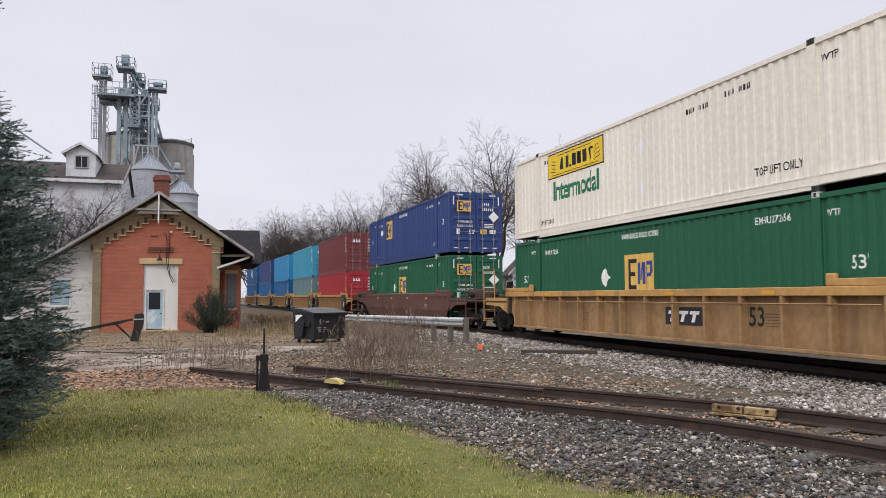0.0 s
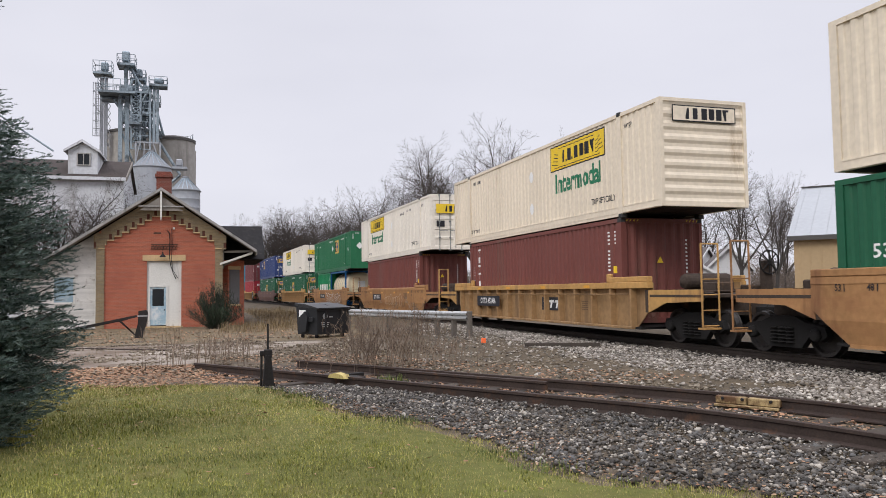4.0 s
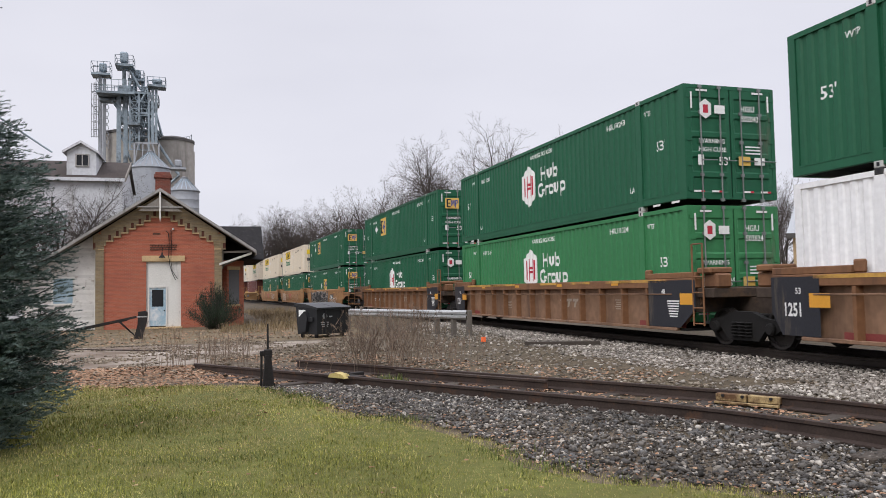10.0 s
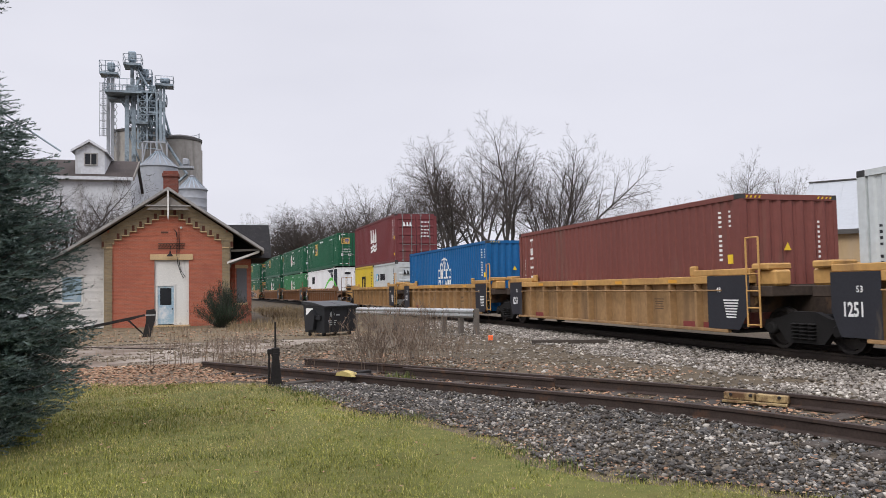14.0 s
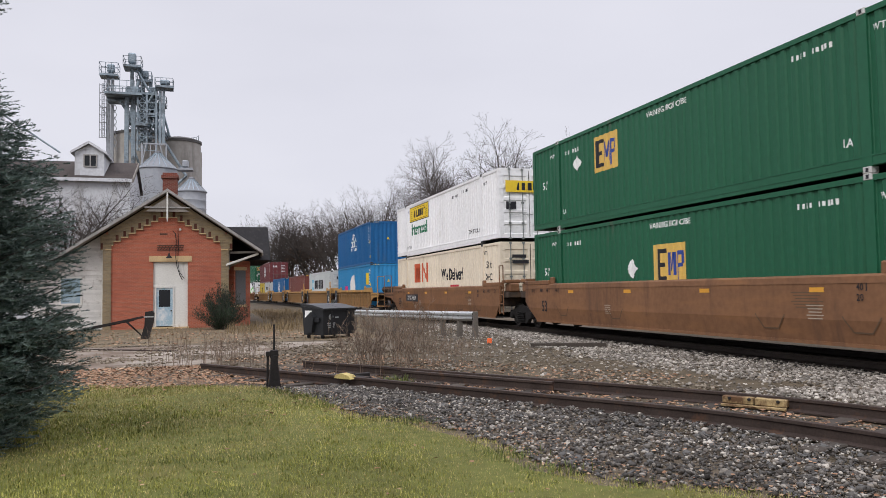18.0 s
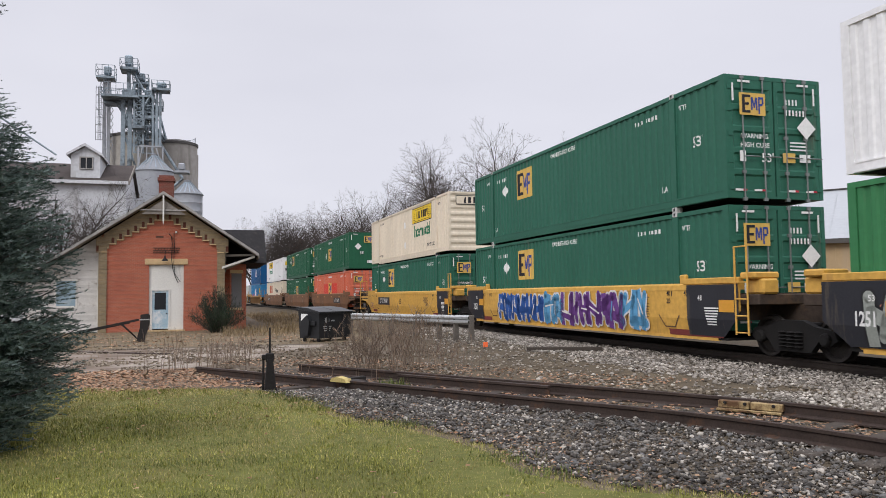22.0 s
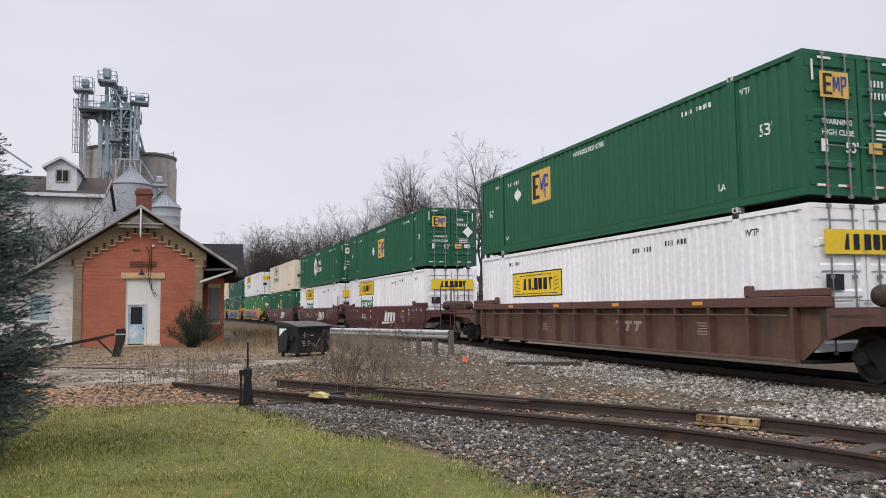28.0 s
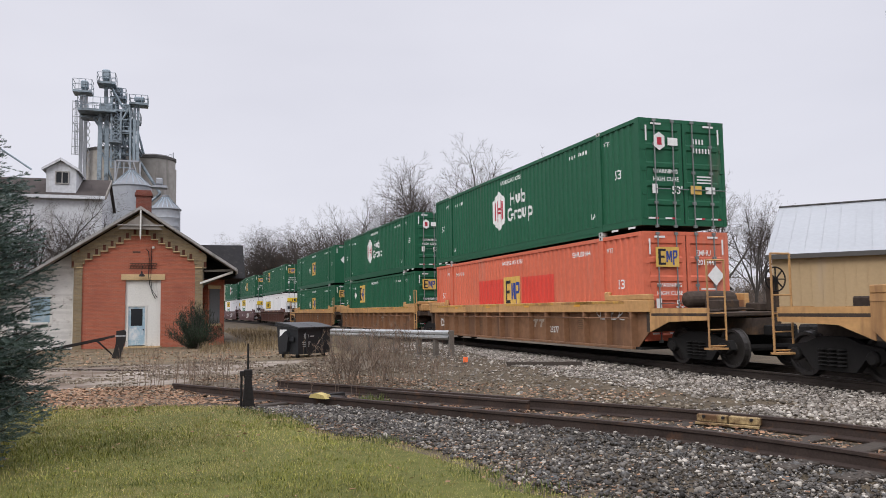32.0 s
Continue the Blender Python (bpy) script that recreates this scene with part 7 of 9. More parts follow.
def head(px0, px1, py0, py1, y=GY):
    a, b = ex(px0, py1, y), ex(px1, py0, y)
    part("leg_head", Shape().box(a.x, b.x, y - 0.5, y + 0.5, a.z, b.z, 0.15), GALV, tower)


for px in (224, 236):
    leg(px, 165, 300, 0.5)
leg(233, 108, 165, 0.42)
for px in (192, 199):
    a, b = ex(px, 135, GY + 3), ex(px, 300, GY + 3)
    part("elevator_leg", Shape().box(a.x - 0.2, a.x + 0.2, GY + 2.8, GY + 3.2, b.z, a.z), WHITE_STEEL, tower)
for px in (283, 289):
    leg(px, 148, 250, 0.32, GY - 1)
leg(252, 130, 250, 0.5, GY + 2)
leg(266, 135, 250, 0.4, GY + 2)
leg(275, 168, 240, 0.3, GY + 1)
platform(219, 250, 101, 116)
platform(178, 210, 114, 133, GY + 3, 2.2)
platform(241, 268, 126, 140, GY + 2, 2.2)
platform(274, 306, 135, 148, GY - 1, 2.0)
platform(188, 252, 146, 166, GY, 3.4)
platform(192, 250, 158, 176, GY + 1.5, 2.0)
platform(240, 278, 155, 163, GY + 1, 2.4)
platform(276, 294, 168, 180, GY + 1, 2.0)
head(226, 240, 92, 110)
head(190, 203, 114, 128, GY + 3)
head(245, 262, 122, 136, GY + 2)
head(282, 300, 136, 144, GY - 1)
head(222, 246, 152, 166)
head(250, 272, 175, 192, GY + 1)
head(246, 262, 196, 206, GY + 1)
for p, q in (((246, 180), (330, 304)), ((212, 176), (256, 240)), ((236, 112), (262, 155)), ((238, 195), (268, 240)), ((262, 190), (298, 236)), ((280, 165), (300, 236)), ((276, 150), (250, 200)), ((244, 140), (230, 200)), ((228, 235), (248, 290)), ((268, 200), (240, 250)), ((330, 304), (283, 345)), ((282, 220), (296, 240))):
    spout(p, q, random.uniform(0.25, 0.4))
for k in range(34):
    p, q = (random.uniform(236, 288), random.uniform(150, 190)), (random.uniform(240, 290), random.uniform(195, 245))
    spout(p, q, random.uniform(0.12, 0.3), GY + random.uniform(-1, 3), GY + random.uniform(-1, 3))
for k in range(7):
    y0, y1 = 172 + 11 * k, 183 + 11 * k
    part("brace", Shape().beam(ex(243, y0, GY + 1), ex(276, y1, GY + 1), 0.14).beam(ex(276, y0, GY + 1), ex(243, y1, GY + 1), 0.14), GALV, tower)
    part("brace", Shape().beam(ex(224, y0), ex(236, y1), 0.1), GALV, tower)
for px, y in ((243, GY - 1), (259, GY - 1), (243, GY + 3), (276, GY + 3), (276, GY - 1)):
    leg(px, 160, 262, 0.22, y)
for k in range(8):
    y0, y1 = 165 + 12 * k, 177 + 12 * k
    part("brace", Shape().beam(ex(243, y0, GY - 1), ex(259, y1, GY - 1), 0.09).beam(ex(259, y0, GY - 1), ex(243, y1, GY - 1), 0.09).beam(ex(243, y1, GY - 1), ex(276, y1, GY - 1), 0.1), GALV, tower)
    part("brace", Shape().beam(ex(200, y0, GY + 3), ex(207, y1, GY + 3), 0.07).beam(ex(207, y0, GY + 3), ex(200, y1, GY + 3), 0.07), WHITE_STEEL, tower)
platform(255, 284, 186, 198, GY, 2.0)
platform(240, 262, 205, 216, GY - 1, 1.6)
head(262, 276, 150, 164, GY + 1)
head(226, 238, 205, 218, GY + 3)
# caged ladder: two rails with rungs inside a cage of hoops and upright bars
s = Shape()
for px, yy in ((181, 3.0), (186, 3.0), (177, 2.4), (183, 2.0), (189, 2.4)):
    s.rod(ex(px, 148, GY + yy), ex(px, 242, GY + yy), 0.04, n=4)
for k in range(30):
    s.rod(ex(181, 148 + 3.1 * k, GY + 3), ex(186, 148 + 3.1 * k, GY + 3), 0.03, n=4)
for k in range(8):
    pts = [ex(px, 150 + 13 * k, GY + yy) for px, yy in ((180, 3.0), (177, 2.4), (183, 2.0), (189, 2.4), (187, 3.0))]
    for p, q in zip(pts, pts[1:]):
        s.rod(p, q, 0.045, n=4)
s.rod(ex(196, 150, GY + 3), ex(178, 165, GY + 2.6), 0.05, n=4).rod(ex(177, 185, GY + 2.4), ex(189, 200, GY + 3), 0.05, n=4)
part("caged_ladder", s, WHITE_STEEL, tower)
for px in (251, 294):
    part("frame_post", Shape().beam(ex(px, 248, 88), ex(px, 300, 88), 0.16), WHITE_STEEL, tower)
part("frame_beam", Shape().beam(ex(251, 249, 88), ex(294, 249, 88), 0.16), WHITE_STEEL, tower)
for q, px in enumerate((258, 266, 274, 282)):
    part("frame_brace", Shape().beam(ex(px, 250, 88), ex(251 + 14 * q, 285, 88), 0.1), WHITE_STEEL, tower)
part("roof_motor", Shape().box(ex(322, 0, 84).x, ex(334, 0, 84).x, 84, 85.5, ex(0, 288, 84).z, ex(0, 276, 84).z, 0.1).box(ex(315, 0, 84).x, ex(342, 0, 84).x, 84, 85.5, ex(0, 293, 84).z, ex(0, 289, 84).z), WHITE_STEEL, tower)

mill = root("mill_building")
tagged(mill, "white weathered mill building with a dark roof and dormer", "mill building")
MY = 75.0
part("wall", Shape().prism([(MY, -1), (MY, 11.9), (MY + 5, 13.95), (MY + 10, 11.9), (MY + 10, -1)], "x", -21.5, -7.55), MILL_WHITE, mill)
roof = part("roof", Shape().prism([(MY - 0.5, 11.75), (MY + 5, 14.05), (MY + 10.5, 11.75), (MY + 10.5, 11.95), (MY + 5, 14.28), (MY - 0.5, 11.95)], "x", -21.8, -7.3), mat("brown_mill_roof", (0.058, 0.048, 0.044), 0.95, 0, 0.3, 2, 0.01), mill)
part("fascia", Shape().box(-21.8, -7.3, MY - 0.56, MY - 0.5, 11.66, 11.96), MILL_WHITE, roof)
part("verge_board", Shape().prism([(MY - 0.55, 11.6), (MY + 5, 13.95), (MY + 5, 14.33), (MY - 0.55, 11.98)], "x", -7.3, -7.2), GREY_WOOD, roof)
dorm = part("dormer", Shape().prism([(-12.22, 12.0), (-12.22, 14.4), (-11.0, 15.15), (-9.78, 14.4), (-9.78, 12.0)], "y", MY + 0.3, MY + 5), MILL_WHITE, mill)
for q in (-1, 1):
    part("dormer_roof", Shape().prism([(-11.03, 15.2), (-11.03, 15.36), (-11.03 + q * 1.5, 14.40), (-11.03 + q * 1.5, 14.24)], "y", MY + 0.0, MY + 5), MILL_WHITE, dorm)
    part("dormer_verge", Shape().prism([(-11.03, 15.15), (-11.03, 15.4), (-11.03 + q * 1.53, 14.42), (-11.03 + q * 1.53, 14.20)], "y", MY - 0.06, MY - 0.002), MILL_WHITE, dorm)
dw = part("dormer_window", Shape().box(-11.4, -10.45, MY + 0.26, MY + 0.298, 13.15, 14.1), DARK_GLASS, mill)
part("window_frame", Shape().box(-11.5, -11.4, MY + 0.2, MY + 0.3, 13.05, 14.2).box(-10.45, -10.35, MY + 0.2, MY + 0.3, 13.05, 14.2).box(-10.97, -10.89, MY + 0.2, MY + 0.3, 13.15, 14.1).box(-11.4, -10.45, MY + 0.2, MY + 0.3, 14.1, 14.2).box(-11.4, -10.45, MY + 0.2, MY + 0.3, 13.05, 13.15), PALE_WOOD, dw)
a, b = ex(112, 270, 80), ex(-12, 190, 80)
pole = part("utility_pole", Shape().rod((b.x, 80, -1), (b.x, 80, b.z + 0.3), 0.16, 0.11, n=10), GREY_WOOD)
tagged(pole, "grey wooden pole behind the mill holding a pipe", "pole")
pipe = root("grain_pipe")
part("pipe", Shape().rod(a, b, 0.085, n=10), GALV, pipe)
for k in range(7):
    p, d = a.lerp(b, (k + 0.5) / 7), (b - a).normalized() * 0.04
    part("collar", Shape().rod(p - d, p + d, 0.105, n=10), GALV, pipe)
tagged(pipe, "slanting grey steel grain pipe running down to the mill roof", "pipe")

# ---------------------------------------------------------------- ground cover
def table(rows, t):
    for (a, p), (b, q) in zip(rows, rows[1:]):
        if t <= b:
            return p + (q - p) * max(0.0, (t - a) / (b - a))
    return rows[-1][1]


LAWN_EDGE = [(-8, 6.2), (3.0, 5.2), (4.53, 4.07), (5.02, 3.73), (5.47, 3.04), (6.3, 2.78), (6.93, 2.80), (7.78, 2.62), (8.76, 2.35), (9.33, 1.80), (11.37, 1.36), (12.6, 0.95), (13.2, 0.45), (13.65, -0.8), (14.1, -2.5), (14.5, -9.0)]


def lawn_edge(y):
    return table(LAWN_EDGE, y) + 0.12 * noise.noise((y * 1.7, 3.1, 0)) + 0.06 * noise.noise((y * 5.0, 9.1, 0))


def strip(y0, y1, dy, left, right, nx, lift):
    """A sheet on the ground between two edges that wander with y."""
    s = Shape()
    n = max(1, round((y1 - y0) / dy))
    for j in range(n + 1):
        y = y0 + (y1 - y0) * j / n
        a, b = left(y), right(y)
        for i in range(nx + 1):
            x = a + (b - a) * i / nx
            edge = min(i, nx - i, j * 2, (n - j) * 2)
            s.v.append((x, y, height(x, y) + (lift if edge else -0.03)))
    s.f = [(j * (nx + 1) + i, j * (nx + 1) + i + 1, (j + 1) * (nx + 1) + i + 1, (j + 1) * (nx + 1) + i) for j in range(n) for i in range(nx)]
    return s


SOIL_GREEN = mat("lawn_base", (0.104, 0.108, 0.026), 0.95, 0, 0.4, 1.6, 0.02, dirt=(0.125, 0.112, 0.035), dirt_amt=0.35, bscale=60)
lawn = part("lawn", strip(-7.5, 14.45, 0.2, lambda y: -20.0, lawn_edge, 60, 0.02), SOIL_GREEN, smooth=True)
tagged(lawn, "mown lawn of green and straw-coloured grass", "lawn", kind="structure")
BALLAST = mat("ballast_bed", (0.086, 0.067, 0.044), 0.95, 0, 0.4, 3.5, 0.03, dirt=(0.122, 0.092, 0.058), dirt_amt=0.45, bscale=22)


def spur_x(y):
    best = SPUR_PATH[0]
    for p in SPUR_PATH:
        if abs(p[1] - y) < abs(best[1] - y):
            best = p
    return best[0]


bed = part("ballast", strip(-7.5, 90, 0.5, lambda y: max(spur_x(y) - 1.7, table([(0, -9), (13, 0.3), (18, 3.5), (24, 6.4), (30, 7.2), (90, 5.0)], y)) + 0.3 * noise.noise((y * 0.9, 1.0, 0)), lambda y: track_x(y) + 4.6, 40, 0.012), BALLAST, smooth=True)
tagged(bed, "grey crushed stone ballast along the tracks", "ballast", kind="structure")
# near-black strip whose colour stands for the shade under the train
shaded_bed = part("track_bed", strip(-7.5, 90, 1.0, lambda y: track_x(y) - 1.75 + 0.12 * noise.noise((y * 1.5, 4.0, 0)), lambda y: track_x(y) + 1.75, 8, 0.018), mat("shaded_ballast", (0.017, 0.015, 0.0135), 0.9, 0, 0.35, 4, 0.02, bscale=22), smooth=True)
tagged(shaded_bed, "stone under the main track, painted dark for the train's shade", "track bed", kind="structure")
DRIVE = mat("pale_worn_concrete", (0.30, 0.262, 0.218), 0.95, 0, 0.3, 0.9, 0.015, dirt=(0.13, 0.095, 0.07), dirt_amt=0.85)
drive = part("driveway", strip(16.2, 26.5, 0.4, lambda y: -22.0, lambda y: table([(16, -2.6), (18.0, -0.2), (20.5, 1.6), (23.5, 3.2), (26.5, 4.2)], y) + 0.5 * noise.noise((y * 0.8, 7.0, 0)), 50, 0.02), DRIVE, smooth=True)
tagged(drive, "pale worn concrete driveway crossing before the station", "driveway", kind="structure")
DRYGRASS = mat("dry_grass_ground", (0.15, 0.115, 0.07), 0.95, 0, 0.3, 1.5, 0.02, dirt=(0.08, 0.062, 0.042), dirt_amt=0.45)
yard = part("dry_verge", strip(26.8, 46.5, 0.6, lambda y: -25.0, lambda y: table([(26, 6.0), (46, 8.6)], y) + 0.4 * noise.noise((y * 0.8, 2.0, 0)), 40, 0.016), DRYGRASS, smooth=True)
tagged(yard, "dry tan grass and leaves round the station", "grass verge", kind="structure")


def scatter(name, protos, spots, material, label, category):
    """One mesh of many small pieces. protos: (vertices, triangles); spots: rows of x, y, z, scale, turn, tilt."""
    vs, fs, base = [], [], 0
    for k, (x, y, z, sc, a, tl) in enumerate(spots):
        v, f = protos[k % len(protos)]
        ca, sa, ct, st = math.cos(a), math.sin(a), math.cos(tl), math.sin(tl)
        m = np.array([[ca, -sa * ct, sa * st], [sa, ca * ct, -ca * st], [0, st, ct]]) * sc
        vs.append(v @ m.T + (x, y, z))
        fs.append(f + base)
        base += len(v)
    v, f = np.concatenate(vs), np.concatenate(fs)
    me = bpy.data.meshes.new(name)
    me.vertices.add(len(v))
    me.vertices.foreach_set("co", v.ravel())
    me.loops.add(f.size)
    me.loops.foreach_set("vertex_index", f.ravel().astype(np.int32))
    me.polygons.add(len(f))
    me.polygons.foreach_set("loop_start", np.arange(0, f.size, 3, dtype=np.int32))
    me.update(calc_edges=True)
    ob = put(name, me, material)
    tagged(ob, label, category, kind="stuff")
    return ob


rng = np.random.default_rng(7)


def stone_protos(n):
    out = []
    for k in range(n):
        bm = bmesh.new()
        for q in range(11):
            p = rng.normal(size=3)
            p = p / np.linalg.norm(p) * rng.uniform(0.75, 1.15) * (1.2, 0.95, 0.72)
            bm.verts.new(p)
        hull = bmesh.ops.convex_hull(bm, input=bm.verts[:])
        bmesh.ops.delete(bm, geom=[g for g in hull["geom_interior"] if isinstance(g, bmesh.types.BMVert)], context="VERTS")
        bm.verts.index_update()
        out.append((np.array([v.co for v in bm.verts]), np.array([[v.index for v in f.verts] for f in bm.faces])))
        bm.free()
    return out


spots = []
while len(spots) < 17000:      # the dark stone between lawn and spur
    y = rng.uniform(3.0, 12.8)
    a, b = lawn_edge(y) - 0.08, spur_x(y) - 0.95
    if b < a:
        continue
    x = rng.uniform(a, b)
    sc = min(0.042, max(0.007, 0.0165 * math.exp(0.42 * rng.normal())))
    spots.append((x, y, height(x, y) + 0.018 + 0.035 * max(0.0, 1 - (b - x) / 0.7) + rng.uniform(0, 0.02), sc, rng.uniform(0, 6.3), rng.uniform(-0.5, 0.5)))
DARK_STONE = island("dark_ballast_stone", [(0.028, 0.025, 0.022), (0.095, 0.088, 0.080), (0.05, 0.042, 0.035), (0.17, 0.155, 0.138), (0.062, 0.056, 0.05), (0.13, 0.128, 0.125), (0.04, 0.034, 0.03), (0.42, 0.385, 0.335), (0.075, 0.058, 0.045)], 0.85)
scatter("gravel", stone_protos(16), spots, DARK_STONE, "dark grey crushed stone beside the spur", "gravel")
spots = []
while len(spots) < 30000:     # paler stone towards the main track
    y = 4.0 + 31 * rng.random() ** 1.5
    a = max(spur_x(y) + 0.95, table([(0, -9), (13, 2.2), (18, 4.4), (24, 7.0), (30, 7.6), (90, 5.0)], y))
    b = track_x(y) - 0.86
    if b < a:
        continue
    x = a + (b - a) * rng.random() ** 0.75
    if x > track_x(y) - 1.4 and rng.random() < 0.4:
        continue
    if y > 9.5 and (x - a) / (b - a) < 0.55 + 0.12 * noise.noise((y * 0.6, x * 0.6, 2.0)) and rng.random() < 0.86:
        continue
    sc = min(0.055, max(0.012, 0.025 * math.exp(0.38 * rng.normal()))) * (1 + 0.02 * max(0, y - 12))
    spots.append((x, y, height(x, y) + 0.012 + rng.uniform(0, 0.022), sc, rng.uniform(0, 6.3), rng.uniform(-0.5, 0.5)))
PALE_STONE = island("pale_ballast_stone", [(0.055, 0.047, 0.04), (0.24, 0.215, 0.185), (0.11, 0.094, 0.078), (0.36, 0.325, 0.285), (0.17, 0.148, 0.125), (0.52, 0.48, 0.42), (0.08, 0.068, 0.056)], 0.85)
scatter("gravel", stone_protos(16), spots, PALE_STONE, "pale grey crushed stone along the main track", "gravel")
spots = []
for k in range(3000):         # stone between the spur's rails
    y = rng.uniform(3.5, 16.5)
    x = spur_x(y) + rng.uniform(-0.6, 0.6)
    spots.append((x, y, height(x, y) + 0.012, rng.uniform(0.015, 0.035), rng.uniform(0, 6.3), rng.uniform(-0.5, 0.5)))
scatter("gravel", stone_protos(4), spots, DARK_STONE, "small stones between the spur's rails", "gravel")

leaf = (np.array([(-0.5, -0.35, 0.0), (0.5, -0.3, 0.12), (0.75, 0.2, 0.05), (0.1, 0.55, 0.18), (-0.6, 0.3, 0.1), (0.0, 0.0, -0.05)]), np.array([(0, 1, 5), (1, 2, 5), (2, 3, 5), (3, 4, 5), (4, 0, 5)]))
leaf2 = (leaf[0] * (1, 0.7, -1.5) + (0, 0, 0.1), leaf[1])
spots = []


def drop(n, y0, y1, xa, xb, s0=0.03, s1=0.055, lift=0.03):
    for k in range(n):
        y = rng.uniform(y0, y1)
        x = rng.uniform(xa(y), xb(y))
        spots.append((x, y, height(x, y) + lift + rng.uniform(0, 0.02), rng.uniform(s0, s1), rng.uniform(0, 6.3), rng.uniform(-0.6, 0.6)))


drop(6500, 13.4, 17.3, lambda y: -4.5, lambda y: spur_x(y) - 0.3)
drop(2600, 4.0, 16.0, lambda y: spur_x(y) - 0.65, lambda y: spur_x(y) + 0.65, 0.025, 0.05)
drop(1500, 11.0, 19.0, lambda y: spur_x(y) + 0.9, lambda y: spur_x(y) + 4.0)
drop(900, 3.6, 12.5, lambda y: lawn_edge(y) - 0.15, lambda y: lawn_edge(y) + 0.45, 0.010, 0.028)
drop(260, 4.0, 10.5, lambda y: lawn_edge(y) - 0.3, lambda y: spur_x(y) - 0.9, 0.018, 0.035)
drop(90, 4.5, 13.5, lambda y: -2.0, lambda y: lawn_edge(y), 0.025, 0.045, 0.05)
drop(1200, 27.0, 45.0, lambda y: -8.0, lambda y: 6.0, 0.05, 0.1)
LEAF = island("fallen_leaf", [(0.19, 0.098, 0.058), (0.33, 0.195, 0.118), (0.25, 0.138, 0.085), (0.41, 0.28, 0.18), (0.15, 0.098, 0.068)], 0.9)
scatter("fallen_leaves", [leaf, leaf2], spots, LEAF, "brown fallen leaves lying on ground and tracks", "leaves")


def blade_protos(n, bend):
    out = []
    for k in range(n):
        b = bend * (0.4 + 0.8 * k / n)
        out.append((np.array([(-0.05, 0, 0), (0.05, 0, 0), (0.03, b * 0.4, 0.6), (-0.03, b * 0.4, 0.6), (0.0, b, 0.95)]), np.array([(0, 1, 2), (0, 2, 3), (3, 2, 4)])))
    return out


spots, straw = [], []
while len(spots) + len(straw) < 270000:
    y = 3.6 + 10.9 * rng.random() ** 1.35
    x = rng.uniform(-5.5, 4.5)
    if x > lawn_edge(y) + rng.normal(0, 0.07) or x < -0.42 * y:
        continue
    lush_shade = 0.8 * noise.noise((x * 0.55, y * 0.55, 5.0)) + 0.7 * noise.noise((x * 1.7, y * 1.7, 1.0)) + 0.8 * noise.noise((x * 6.0, y * 6.0, 3.0))
    # more green blades towards the spruce: lusher there, and standing for its shade
    lush_shade += 0.40 * max(0.0, min(1.0, (0.5 - x) / 2.2))
    if rng.random() > 0.8 + 0.5 * lush_shade:
        continue
    dry = rng.random() > 0.64 + 0.55 * lush_shade - 0.075 * (y - 7.5)
    (straw if dry else spots).append((x, y, height(x, y) + 0.012, rng.uniform(0.013, 0.029) * (1 + 0.05 * max(0, y - 6)) * (1 + 0.35 * lush_shade), rng.uniform(0, 6.3), rng.normal(0, 0.95)))
GRASS = island("grass_blade", [(0.048, 0.066, 0.013), (0.22, 0.23, 0.044), (0.125, 0.145, 0.027), (0.35, 0.325, 0.085), (0.17, 0.185, 0.034), (0.46, 0.41, 0.14)], 0.7, patch=0.6, swing=0.32)
STRAW = island("straw_blade", [(0.38, 0.315, 0.12), (0.27, 0.225, 0.085), (0.52, 0.43, 0.20), (0.33, 0.27, 0.11)], 0.75, patch=0.6, swing=0.2)
scatter("grass", [(v * (2.4, 1.3, 1.0), f) for v, f in blade_protos(6, 1.1)], spots, GRASS, "short green lawn grass", "grass")
scatter("grass", [(v * (2.0, 1.3, 1.0), f) for v, f in blade_protos(6, 1.2)], straw, STRAW, "straw-coloured blades among the lawn grass", "grass")
spots = []
for cx, cy in ((-0.47, 7.44), (0.34, 7.35), (0.17, 8.3), (-0.86, 9.95), (-0.1, 6.1)):
    for k in range(330):
        x, y = cx + rng.normal(0, 0.2), cy + rng.normal(0, 0.1)
        spots.append((x, y, height(x, y) + 0.012, rng.uniform(0.028, 0.055), rng.uniform(0, 6.3), rng.uniform(-0.9, 0.9)))
for k in range(2400):
    y = rng.uniform(5.0, 12.9)
    if noise.noise((y * 1.3, 4.0, 0.0)) < 0.02:
        continue
    x = lawn_edge(y) + rng.normal(-0.22, 0.16)
    spots.append((x, y, height(x, y) + 0.012, rng.uniform(0.04, 0.10), rng.uniform(0, 6.3), rng.uniform(-0.6, 0.6)))
scatter("grass_tufts", blade_protos(5, 0.9), spots, island("deep_green_grass", [(0.06, 0.085, 0.02), (0.10, 0.125, 0.03), (0.15, 0.165, 0.045)], 0.7), "darker longer grass tufts in the lawn and along its edge", "grass")

# dry stalks and tufts
spots = []
for k in range(3600):
    y = rng.uniform(27, 45.4)
    x = rng.uniform(-7.5, 8.0)
    if noise.noise((x * 0.35, y * 0.3, 2.0)) < -0.05:
        continue
    spots.append((x, y, height(x, y) + 0.01, rng.uniform(0.10, 0.30), rng.uniform(0, 6.3), rng.uniform(-0.8, 0.8)))
for k in range(1500):
    y = rng.uniform(36, 45.2)
    x = rng.uniform(0.5, 6.5)
    spots.append((x, y, height(x, y) + 0.01, rng.uniform(0.25, 0.6), rng.uniform(0, 6.3), rng.uniform(-0.6, 0.6)))
